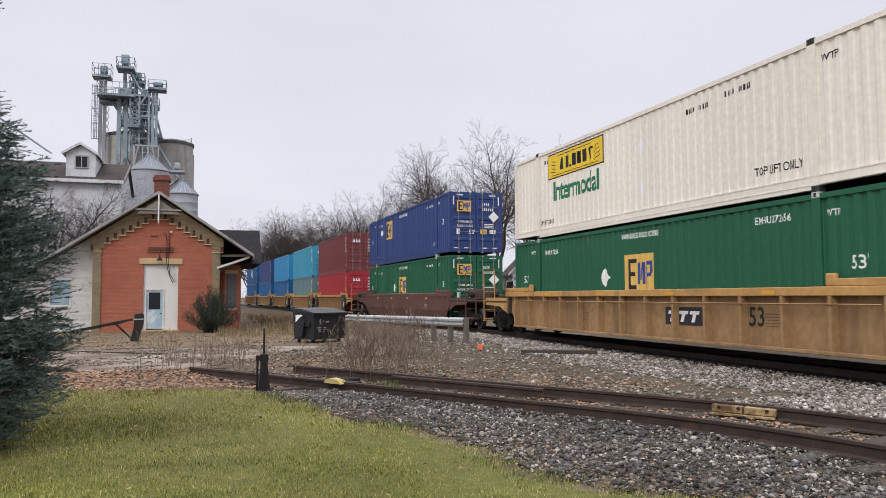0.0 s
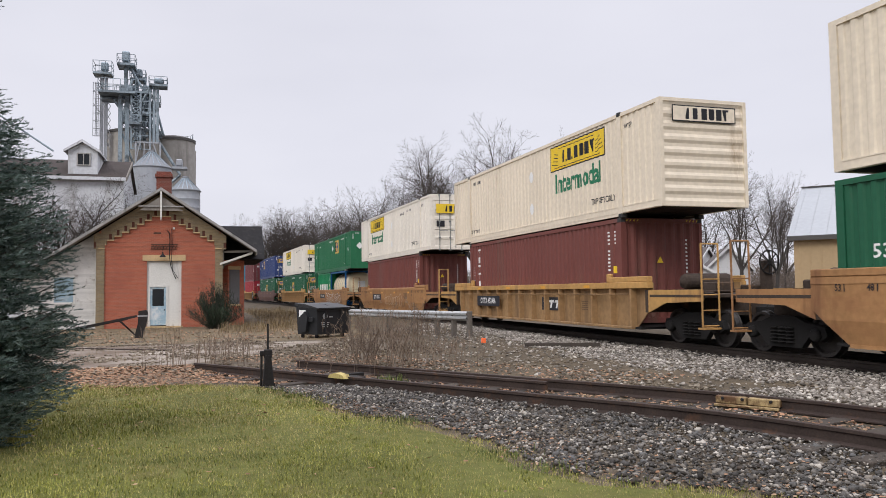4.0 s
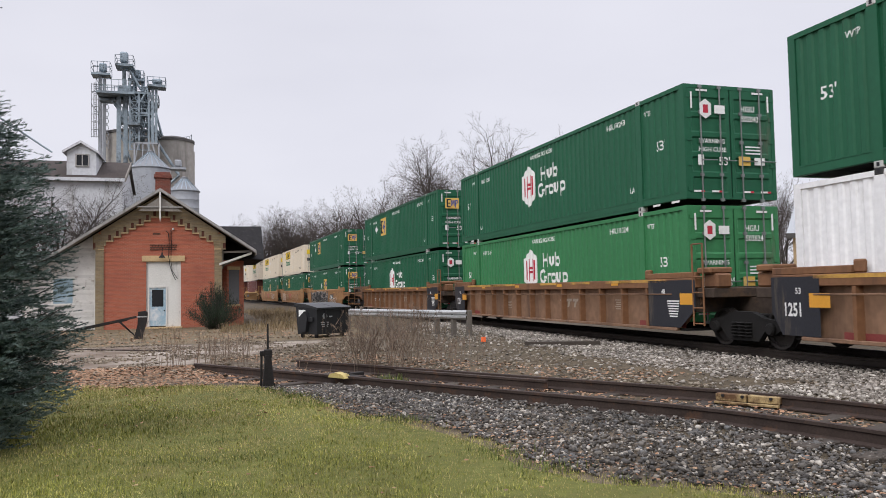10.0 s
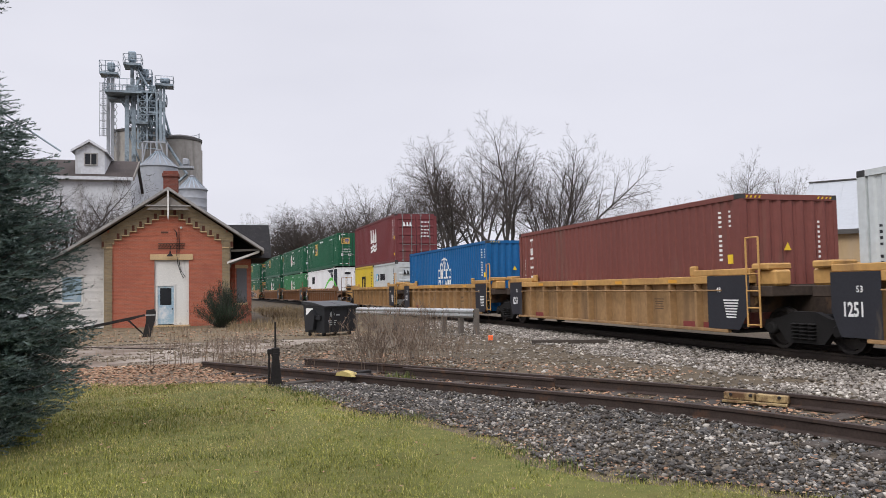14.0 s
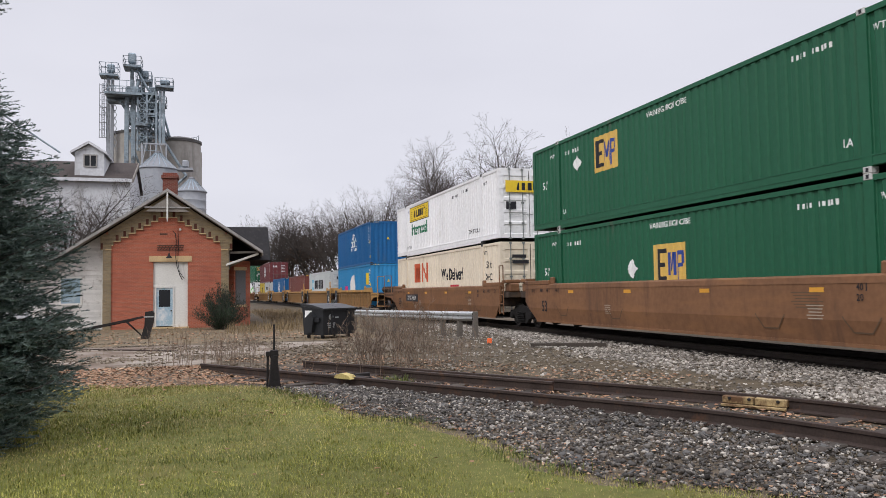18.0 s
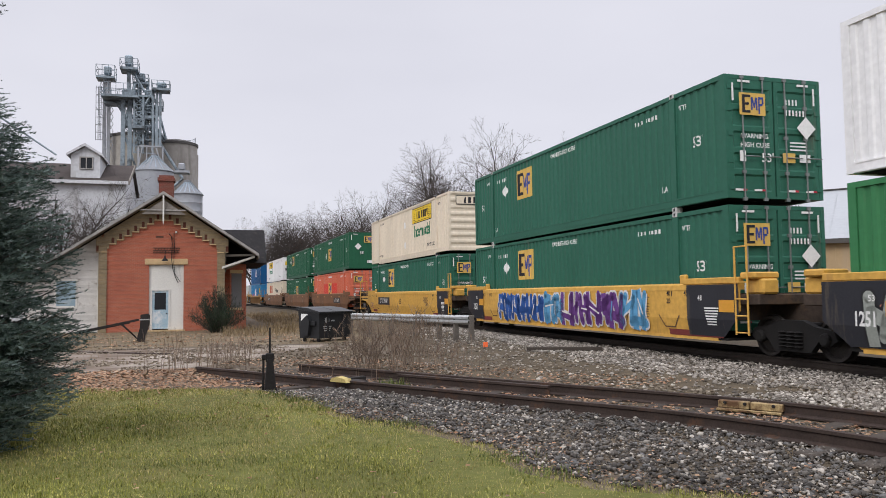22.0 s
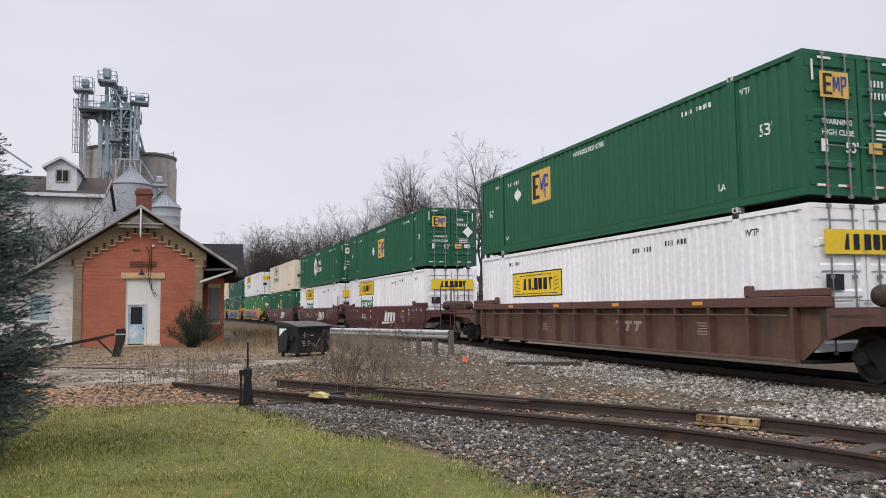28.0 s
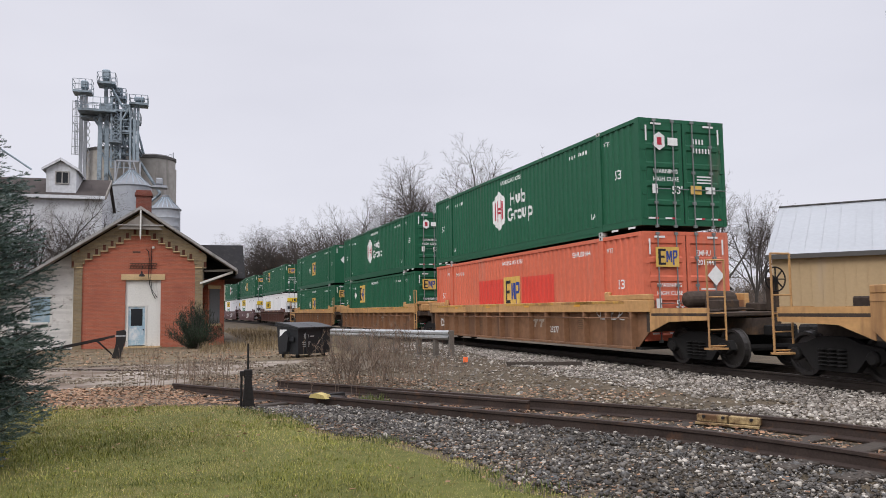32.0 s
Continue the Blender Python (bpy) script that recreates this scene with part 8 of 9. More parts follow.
for k in range(3600):
    y = rng.uniform(44, 80)
    x = rng.uniform(3.2, max(4.0, track_x(y) - 3.5))
    if y < 56 and x < 3.4:
        continue
    spots.append((x, y, height(x, y) + 0.01, rng.uniform(0.25, 0.6), rng.uniform(0, 6.3), rng.uniform(-0.9, 0.9)))
thin = [(v * (0.45, 1, 1), f) for v, f in blade_protos(6, 0.5)]
scatter("dry_grass", thin, spots, island("dry_grass_blade", [(0.20, 0.145, 0.075), (0.14, 0.10, 0.055), (0.28, 0.21, 0.12), (0.10, 0.075, 0.045)], 0.9), "dry tan grass standing round the station", "dry grass")


def stalk(s, x, y, z, h, lean, depth=2):
    """A thin branching dry stem."""
    top = Vector((x + lean[0] * h, y + lean[1] * h, z + h))
    base = Vector((x, y, z))
    mid = base.lerp(top, 0.5) + Vector((random.uniform(-0.04, 0.04), random.uniform(-0.04, 0.04), 0)) * h
    r = 0.0035 + 0.0022 * h
    s.rod(base, mid, r, r * 0.8, 3, False)
    s.rod(mid, top, r * 0.8, r * 0.4, 3, False)
    if depth:
        for k in range(random.randint(3, 6)):
            t = random.uniform(0.3, 0.95)
            p = base.lerp(mid, t * 2) if t < 0.5 else mid.lerp(top, t * 2 - 1)
            hh = h * random.uniform(0.16, 0.38)
            stalk(s, p.x, p.y, p.z, hh, (random.uniform(-0.9, 0.9), random.uniform(-0.9, 0.9)), depth - 1)


STEM = island("dry_stem", [(0.15, 0.105, 0.078), (0.23, 0.17, 0.125), (0.11, 0.082, 0.065), (0.27, 0.205, 0.15)], 0.9)


def brush(name, spots_, h0, h1, label, category, depth=2, spread=0.3):
    s = Shape()
    for x, y in spots_:
        stalk(s, x, y, height(x, y), random.uniform(h0, h1), (random.uniform(-spread, spread), random.uniform(-spread, spread)), depth)
    ob = put(name, s.mesh(name, fix=False), STEM)
    tagged(ob, label, category)
    return ob


# dirt clods and loose stone where the spur sinks into the driveway
spots = []
for k in range(5200):
    y = rng.uniform(15.4, 20.5)
    x = rng.uniform(-4.8, 1.2)
    if noise.noise((x * 0.8, y * 0.8, 8.0)) + 0.5 * noise.noise((x * 2.5, y * 2.5, 2.0)) < 0.02 + 0.05 * (y - 17):
        continue
    spots.append((x, y, height(x, y) + 0.02, rng.uniform(0.015, 0.05), rng.uniform(0, 6.3), rng.uniform(-0.5, 0.5)))
for k in range(5000):
    y = rng.uniform(19, 29.5)
    x = rng.uniform(-6, 5)
    if noise.noise((x * 0.5, y * 0.7, 6.0)) + 0.4 * noise.noise((x * 2.0, y * 2.0, 9.0)) < 0.02:
        continue
    spots.append((x, y, height(x, y) + 0.022, rng.uniform(0.02, 0.05), rng.uniform(0, 6.3), rng.uniform(-0.5, 0.5)))
for k in range(8000):
    y = rng.uniform(9.0, 24)
    x = rng.uniform(spur_x(y) + 1.0, track_x(y) - 1.9)
    u = (x - spur_x(y) - 1.0) / max(0.5, track_x(y) - 2.9 - spur_x(y))
    if rng.random() < u * 0.9 or noise.noise((x * 0.7, y * 0.5, 16.0)) < -0.05:
        continue
    spots.append((x, y, height(x, y) + 0.02, rng.uniform(0.015, 0.045), rng.uniform(0, 6.3), rng.uniform(-0.5, 0.5)))
scatter("dirt_clods", stone_protos(5), spots, island("dirt_clod", [(0.14, 0.108, 0.076), (0.085, 0.066, 0.048), (0.20, 0.165, 0.122), (0.29, 0.25, 0.20)], 0.95), "brown dirt and loose stone on driveway and railway yard", "dirt")
spots = []
for k in range(1500):
    y = rng.uniform(11.5, 22)
    x = spur_x(y) + rng.uniform(1.0, 5.0)
    if noise.noise((x * 0.8, y * 0.6, 21.0)) > 0.0 and x < track_x(y) - 2.2:
        spots.append((x, y, height(x, y) + 0.01, rng.uniform(0.04, 0.12), rng.uniform(0, 6.3), rng.uniform(-0.9, 0.9)))
for k in range(2600):
    y = rng.uniform(17.5, 29)
    x = rng.uniform(-6.5, 5.0)
    if noise.noise((x * 0.45, y * 0.9, 12.0)) < 0.16:
        continue
    spots.append((x, y, height(x, y) + 0.01, rng.uniform(0.06, 0.2), rng.uniform(0, 6.3), rng.uniform(-0.6, 0.6)))
scatter("dry_grass", thin, spots, MATS["dry_grass_blade"], "dry tan grass growing in cracks and stony ground", "dry grass")
for a, b in (((-1.0, 22.0), (-4.4, 26.0)), ((-2.9, 24.2), (-6.5, 28.2))):
    d = math.degrees(math.atan2(-(b[0] - a[0]), b[1] - a[1]))
    n = math.hypot(b[0] - a[0], b[1] - a[1])
    ob = part("buried_rail", Shape().box(-0.035, 0.035, 0, n, -0.10, 0.05, 0.008), RAIL, m=pose(a[0], a[1], height(*a) + 0.01, -1.0, 0, d))
    tagged(ob, "rusty rail sunk in the pale driveway", "rail", kind="structure")

random.seed(5)
brush("dry_shrub", [(3.3 + random.gauss(0, 0.42), 14.7 + random.gauss(0, 0.3)) for k in range(75)], 0.6, 1.15, "leafless tangled brown shrub beside the spur", "shrub")
brush("dry_shrub", [(4.35 + random.gauss(0, 0.6), 15.6 + random.gauss(0, 0.4)) for k in range(45)], 0.3, 0.6, "low leafless brown shrub on the gravel", "shrub")
brush("dry_shrub", [(2.75 + random.gauss(0, 0.5), 15.6 + random.gauss(0, 0.4)) for k in range(32)], 0.3, 0.6, "low leafless brown shrub near the switch", "shrub")
brush("dry_weeds", [(-0.1 + random.gauss(0, 0.55), 17.3 + random.gauss(0, 0.5)) for k in range(80)], 0.35, 0.85, "dry brown weed stalks at the rail's end", "weeds", 1, 0.15)
brush("dry_weeds", [(6.6 + random.gauss(0, 1.2), 27.5 + random.gauss(0, 1.5)) for k in range(120)], 0.4, 0.9, "dry brown weeds under the guardrail", "weeds", 1, 0.2)
green = []
for k in range(160):
    x, y = 2.95 + rng.normal(0, 0.14), 12.85 + rng.normal(0, 0.08)
    green.append((x, y, height(x, y), rng.uniform(0.08, 0.2), rng.uniform(0, 6.3), rng.uniform(-0.6, 0.6)))
scatter("green_weed", blade_protos(4, 0.9), green, MATS["deep_green_grass"], "small green weed growing between the rails", "weed")

# ---------------------------------------------------------------- small things by the tracks
RUST_BLACK = mat("rusty_black_iron", (0.03, 0.027, 0.026), 0.75, 0.3, 0.3, 6, 0.003, dirt=(0.08, 0.04, 0.025), dirt_amt=0.2)
stand = root("switch_stand", pose(0.9, 12.75, height(0.9, 12.75) - 0.02))
part("base", Shape().prism([(-0.10, 0), (0.13, 0), (0.09, 0.12), (0.045, 0.55), (-0.045, 0.55), (-0.08, 0.12)], "y", -0.08, 0.08), RUST_BLACK, stand)
part("head", Shape().box(-0.065, 0.065, -0.06, 0.06, 0.5, 0.64, 0.015), RUST_BLACK, stand)
part("mast", Shape().rod((0.0, 0, 0.6), (0.0, 0, 1.05), 0.018, 0.014, n=8), RUST_BLACK, stand)
part("lever", Shape().rod((-0.1, -0.02, 0.62), (-0.11, -0.03, 0.06), 0.018, n=8).box(-0.13, -0.04, -0.05, 0.02, 0.54, 0.62, 0.01), RUST_BLACK, stand)
part("foot_tie", Shape().box(-0.25, 0.6, -0.12, 0.12, -0.08, 0.03, 0.01), TIE, stand)
tagged(stand, "black iron switch stand with a thin mast beside the spur", "switch stand")
FADED_YELLOW = mat("faded_yellow_steel", (0.42, 0.32, 0.16), 0.7, 0, 0.25, 8, 0.003, dirt=(0.11, 0.06, 0.03), dirt_amt=0.9)
stop = root("wheel_stop", pose(6.52, 8.28, -0.15, 0, 0, 32))
for q in (0, 1):
    part("plate", Shape().box(-0.05, 0.05, -0.40 + q * 0.41, -0.01 + q * 0.41, 0.03, 0.125, 0.01), FADED_YELLOW, stop)
part("foot_plate", Shape().box(-0.11, -0.05, -0.40, 0.40, 0.0, 0.03, 0.005), FADED_YELLOW, stop)
for q in (-0.30, 0.05, 0.30):
    part("bolt", Shape().lathe((-0.06, q, 0.1), [(0.02, -0.02), (0.02, 0.01)], 6, "x"), RUST_BLACK, stop)
tagged(stop, "rusty yellow steel plates bolted against the spur's far rail", "rail plate")
derail = root("derail", pose(2.03, 12.62, -0.03, 0, 0, 32))
part("block", Shape().prism([(-0.2, 0), (0.2, 0), (0.17, 0.05), (0.04, 0.085), (-0.15, 0.06)], "x", -0.07, 0.07), mat("yellow_derail_paint", (0.50, 0.40, 0.15), 0.65, 0, 0.2, 8, dirt=(0.2, 0.14, 0.06), dirt_amt=0.4), derail)
part("hinge", Shape().box(0.05, 0.45, -0.15, 0.2, -0.08, 0.0, 0.01), RUST_BLACK, derail)
part("guard", Shape().box(0.15, 0.75, 0.2, 0.3, -0.06, 0.02, 0.01), RUST_BLACK, derail)
tagged(derail, "yellow derail block on the spur's near rail", "derail")
guard_rail = part("joint_bar", rail_along([p for p in SPUR_PATH if 10.3 < p[1] < 13.2], 0.52, -0.01), RAIL)
tagged(guard_rail, "short rusty inner rail laid inside the spur", "rail")
flag = root("marker_flag", pose(7.1, 19.7, height(7.1, 19.7)))
part("wire", Shape().rod((0, 0, 0), (0.02, 0, 0.2), 0.006, n=5), IRON, flag)
part("flag", Shape().box(-0.07, 0.06, -0.015, 0.015, 0.1, 0.24, 0.008), mat("orange_flag", (0.95, 0.18, 0.06), 0.7, 0, 0.1, 9), flag)
tagged(flag, "small bright orange marker flag in the gravel", "flag")
tagged(part("timber", Shape().beam((8.0, 19.0, -0.1), (9.8, 18.2, -0.1), 0.14, 0.1), TIE), "old grey timber lying on the gravel", "timber")

# guardrail, set on wooden posts
gr = root("guardrail")
GA, GB = Vector((8.4, 24.7, 0)), Vector((5.95, 39.0, 0))
prof = [(-0.16, 0.0), (-0.10, 0.075), (-0.045, 0.075), (0.0, 0.0), (0.045, 0.075), (0.10, 0.075), (0.16, 0.0)]
d = (GB - GA).normalized()
side = Vector((d.y, -d.x, 0)) * -1
s = Shape()
for p, q in ((GA, 0.50), (GB, 0.36)):
    for z, o in prof:
        s.v.append(tuple(p + side * (o + 0.06) + Vector((0, 0, q + z))))
    for z, o in reversed(prof):
        s.v.append(tuple(p + side * (o + 0.05) + Vector((0, 0, q + z))))
n = 14
s.f = [(k, (k + 1) % n, n + (k + 1) % n, n + k) for k in range(n)] + [tuple(range(n)), tuple(range(n, 2 * n))]
part("beam", s, mat("old_galvanised_beam", (0.44, 0.45, 0.45), 0.5, 0.5, 0.2, 2, 0, dirt=(0.25, 0.24, 0.23), dirt_amt=0.3), gr)
for k in (0.0, 0.55, 1.2, 2.2, 3.4, 4.6, 5.8, 7.0):
    p = GA.lerp(GB, k / 7)
    g = height(p.x, p.y)
    part("post", Shape().box(p.x - 0.08, p.x + 0.08, p.y - 0.09, p.y + 0.09, g - 0.1, 0.66 - 0.14 * k / 7, 0.01), mat("grey_post", (0.13, 0.115, 0.10), 0.9, 0, 0.3, 5, 0.004), gr)
tagged(gr, "galvanised steel guardrail on grey wooden posts", "guardrail")

# dumpsters
DBLACK = mat("black_dumpster_steel", (0.022, 0.023, 0.025), 0.5, 0.1, 0.2, 3, 0.002, dirt=(0.07, 0.06, 0.05), dirt_amt=0.2, streak=True)


def dumpster(x, y, w, dpt, h, turn_, label):
    o = root("dumpster", pose(x, y, height(x, y) + 0.03, 0, 0, turn_))
    body = Shape().prism([(-dpt / 2, 0.12), (dpt / 2 - 0.1, 0.12), (dpt / 2, h), (-dpt / 2, h - 0.14)], "x", -w / 2, w / 2)
    part("body", body, DBLACK, o)
    part("rim", Shape().prism([(-dpt / 2 - 0.04, h - 0.20), (dpt / 2 + 0.04, h - 0.05), (dpt / 2 + 0.04, h + 0.01), (-dpt / 2 - 0.04, h - 0.14)], "x", -w / 2 - 0.04, w / 2 + 0.04), DBLACK, o)
    for q in (-1, 1):
        part("lid", Shape().prism([(-dpt / 2 - 0.08, h - 0.125), (dpt / 2 + 0.05, h + 0.02), (dpt / 2, h + 0.09), (0, h + 0.05), (-dpt / 2 - 0.08, h - 0.085)], "x", *sorted((q * 0.012, q * (w / 2 + 0.05)))), mat("black_plastic_lid", (0.03, 0.031, 0.033), 0.4, 0, 0.15, 4), o)
        part("fork_pocket", Shape().box(*sorted((q * (w / 2), q * (w / 2 + 0.09))), -dpt / 2 + 0.15, dpt / 2 - 0.2, h * 0.5, h * 0.5 + 0.16, 0.01), DBLACK, o)
        part("rib", Shape().box(q * w * 0.25 - 0.04, q * w * 0.25 + 0.04, -dpt / 2 - 0.05, -dpt / 2, 0.14, h - 0.2, 0.01), DBLACK, o)
        for r in (-1, 1):
            part("caster", Shape().lathe((q * (w / 2 - 0.15), r * (dpt / 2 - 0.2), 0.06), [(0.03, -0.03), (0.08, -0.025), (0.08, 0.025), (0.03, 0.03)], 12, "x").box(q * (w / 2 - 0.15) - 0.04, q * (w / 2 - 0.15) + 0.04, r * (dpt / 2 - 0.2) - 0.04, r * (dpt / 2 - 0.2) + 0.04, 0.06, 0.13), IRON, o)
    part("notice", Shape().box(-w / 2 - 0.012, -w / 2 - 0.002, -dpt / 2 + 0.62, -dpt / 2 + 0.98, h - 0.44, h - 0.16), WHITE, o)
    part("side_pocket", Shape().prism([(-0.12, 0.22), (-0.22, 0.75), (-0.06, 0.95), (0.22, 0.75), (0.28, 0.22)], "x", -w / 2 - 0.16, -w / 2), DBLACK, o)
    part("emblem", Shape().lathe((-w * 0.26, -dpt / 2 - 0.006, h * 0.66), [(0.075, -0.004), (0.11, -0.004), (0.11, 0.004), (0.075, 0.004)], 18, "y"), STEEL, o)
    for k in range(3):
        part("print_bar", Shape().box(-w * 0.26 - 0.2 + 0.03 * k, -w * 0.26 + 0.2 - 0.03 * k, -dpt / 2 - 0.01, -dpt / 2 - 0.002, h * 0.45 - 0.07 * k, h * 0.45 - 0.07 * k + 0.035), STEEL, o)
    part("print_bar", Shape().box(-w * 0.26 + 0.2, -w * 0.26 + 0.36, -dpt / 2 - 0.01, -dpt / 2 - 0.002, h * 0.62, h * 0.62 + 0.05), STEEL, o)
    tagged(o, label, "dumpster")


dumpster(4.0, 28.6, 1.55, 1.15, 1.16, 34, "black steel dumpster with a white notice and pale emblem")

# old crossing arm, dumped before the station
arm = root("crossing_arm", pose(-2.75, 33.2, height(-2.75, 33.2)))
part("post", Shape().prism([(-0.14, 0.0), (0.16, 0.0), (0.34, 0.7), (0.36, 1.05), (0.30, 1.14), (0.02, 1.10), (0.0, 0.6)], "y", -0.16, 0.16), RUST_BLACK, arm)
part("counterweight", Shape().prism([(-0.16, 0.25), (-0.05, 0.05), (-0.62, 0.72), (-0.72, 0.70)], "y", -0.06, 0.06), RUST_BLACK, arm)
part("arm", Shape().beam((-0.05, 0, 0.9), (-2.3, 0, 0.45), 0.09).beam((-2.3, 0.1, 0.4), (-0.4, 0.1, 0.78), 0.05), RUST_BLACK, arm)
part("band", Shape().box(-0.01, 0.37, -0.17, 0.17, 0.88, 0.93), STEEL, arm)
tagged(arm, "black iron crossing arm mechanism leaning on rough ground", "crossing arm")

# ---------------------------------------------------------------- plants
def twig_tree(seed, h, limbs=5, spread=26.0, fork=0.22, rise=0.05, fine=0.0155, gap=0.038):
    """A leafless tree: a short trunk parts into limbs, each with branches, branchlets and twigs that shorten towards its tip."""
    rnd = random.Random(seed)
    wood, crown = Shape(), Shape()

    def grow(p, d, length, r, level, turn_):
        step = h * gap * (1.0, 0.9, 0.7, 0.6)[level]
        n = max(2, round(length / step))
        for k in range(n):
            d = (d + Vector((rnd.gauss(0, 1), rnd.gauss(0, 1), rnd.gauss(0, 0.6))) * (0.075, 0.085, 0.09, 0.10)[level] + Vector((0, 0, rise * (0.5 if level == 0 else 1.0)))).normalized()
            q = p + d * (length / n)
            ra, rb = r * (1 - 0.9 * k / n), r * (1 - 0.9 * (k + 1) / n)
            (wood if level < 2 and ra > 0.022 else crown).rod(p, q, max(fine * 0.6, ra), max(fine * 0.45, rb), 6 if ra > 0.07 else 3, False)
            p = q
            left = length * (1 - (k + 1) / n)
            if level == 3 or (level == 0 and k < n * 0.26):
                continue
            for c in range(2 if level == 2 and rnd.random() < 0.75 or (level == 1 and rnd.random() < 0.4) else 1):
                turn_ += 2.4 + rnd.uniform(-0.5, 0.5)
                ref = Vector((0, 0, 1)) if abs(d.z) < 0.9 else Vector((1, 0, 0))
                u = d.cross(ref).normalized()
                w = d.cross(u)
                ang = radians(rnd.uniform(28, 52))
                nd = d * math.cos(ang) + (u * math.cos(turn_) + w * math.sin(turn_)) * math.sin(ang)
                sub_ = left * (rnd.uniform(0.25, 0.5), rnd.uniform(0.34, 0.62), rnd.uniform(0.34, 0.62))[level] + h * (0.085, 0.038, 0.022)[level]
                if level == 0:
                    sub_ = min(sub_, h * 0.25)
                grow(p, nd.normalized(), sub_, max(fine * 0.6, min(rb * 0.75, 0.0165 * sub_)), level + 1, rnd.uniform(0, 6.3))

    base, r0 = Vector((0, 0, -0.3)), h * 0.015
    top = Vector((rnd.uniform(-0.02, 0.02) * h, rnd.uniform(-0.02, 0.02) * h, fork * h))
    wood.rod(base, top, r0 * 1.15, r0 * 0.95, 8, False)
    for k in range(limbs):
        a = k * math.tau / max(1, limbs - 1) + rnd.uniform(-0.4, 0.4)
        tilt = radians(rnd.uniform(0.55, 1.1) * spread) if k else radians(rnd.uniform(0, 6))
        d = Vector((math.cos(a) * math.sin(tilt), math.sin(a) * math.sin(tilt), math.cos(tilt)))
        grow(base.lerp(top, rnd.uniform(0.72, 1.0)), d, h * (1 - fork) * (0.85 if k == 0 else rnd.uniform(0.68, 0.86)), r0 * rnd.uniform(0.5, 0.72), 0, rnd.uniform(0, 6.3))
    return wood, crown


BARK = mat("grey_bark", (0.070, 0.062, 0.056), 0.95, 0, 0.3, 4, 0.01)
TWIG = mat("brown_twigs", (0.078, 0.065, 0.058), 0.95, 0, 0.25, 3)
TREES = []
for seed, limbs, spread, fork, rise in ((11, 6, 30, 0.24, 0.02), (23, 6, 32, 0.20, 0.02), (37, 7, 44, 0.22, 0.02), (52, 7, 25, 0.18, 0.02)):
    w, c = twig_tree(seed, 20.0, limbs, spread, fork, rise)
    wm, cm = w.mesh("trunk", fix=False), c.mesh("crown", fix=False)
    top = max(v[2] for v in c.v)
    for me in (wm, cm):
        me.transform(Matrix.Scale(20.0 / top, 4))
    wm.materials.append(BARK)
    cm.materials.append(TWIG)
    TREES.append((wm, cm))


def tree(x, y, h, kind, turn_, wide=1.0, label="tall leafless tree with fine grey-brown twigs"):
    o = root("bare_tree", pose(x, y, min(height(x, y), -0.2), 0, 0, turn_))
    m = Matrix.Diagonal((wide * h / 20.0, wide * h / 20.0, h / 20.0, 1))
    put("trunk", TREES[kind][0], BARK, o, m=m)
    put("crown", TREES[kind][1], TWIG, o, m=m)
    tagged(o, label, "tree", "bare trees behind the railway")
    return o


def bearing(px, dist):
    """A place by its direction across the view and its distance."""
    a = radians(16.405) + math.atan((px - 784) / 1360.9)
    return dist * math.sin(a), dist * math.cos(a)


random.seed(3)
for px, py, dist, kind, wide in ((897, 190, 88, 0, 1.05), (806, 238, 92, 1, 1.05), (852, 226, 100, 0, 0.95), (1003, 241, 84, 3, 0.95), (965, 300, 100, 1, 1.0), (722, 282, 112, 2, 0.9), (672, 292, 118, 2, 1.0), (775, 300, 120, 1, 1.1),
                                 (612, 336, 135, 2, 1.0), (640, 338, 128, 1, 1.2), (592, 345, 140, 3, 1.3), (552, 352, 145, 1, 1.3), (505, 362, 150, 3, 1.3), (474, 372, 155, 2, 1.2), (700, 330, 125, 3, 1.2), (575, 352, 150, 0, 1.2), (520, 364, 160, 2, 1.1), (488, 368, 150, 1, 1.2), (460, 395, 170, 0, 1.2),
                                 (1325, 279, 84, 0, 0.8), (1385, 322, 97, 1, 0.8), (1120, 350, 120, 1, 1.0), (1060, 358, 130, 2, 0.9), (1190, 362, 140, 2, 1.0), (1260, 352, 140, 0, 1.2), (1400, 350, 120, 2, 0.9)):
    x, y = bearing(px, dist)
    tree(x, y, (510 - py) * dist / 1361 + 1.4 + 0.3, kind, random.uniform(0, 360), wide)
for px, py, dist, kind, wide in ((143, 306, 64, 2, 1.3), (216, 345, 66, 1, 1.2), (92, 340, 68, 1, 1.2)):
    x, y = bearing(px, dist)
    tree(x, y, (510 - py) * dist / 1361 + 2.0, kind, random.uniform(0, 360), wide, "small leafless tree standing before the mill")

# far brushwood
bits = []
for k in range(4):
    w, c = twig_tree(100 + k, 6.0, 5, 40, 0.05, 0.05, 0.012, 0.06)
    v = np.array(w.v + c.v)
    f4 = np.array([f for f in w.f] + [tuple(i + len(w.v) for i in f) for f in c.f])
    f3 = np.concatenate([f4[:, [0, 1, 2]], f4[:, [0, 2, 3]]])
    bits.append((v, f3))
spots = []
for k in range(420):
    px, dist = random.uniform(430, 1620), random.uniform(100, 185)
    x, y = bearing(px, dist)
    if x < track_x(y) + 5:
        x = track_x(y) + random.uniform(5, 20)
    spots.append((x, y, height(x, y) - 0.2, random.uniform(0.6, 1.25), random.uniform(0, 6.3), random.uniform(-0.08, 0.08)))
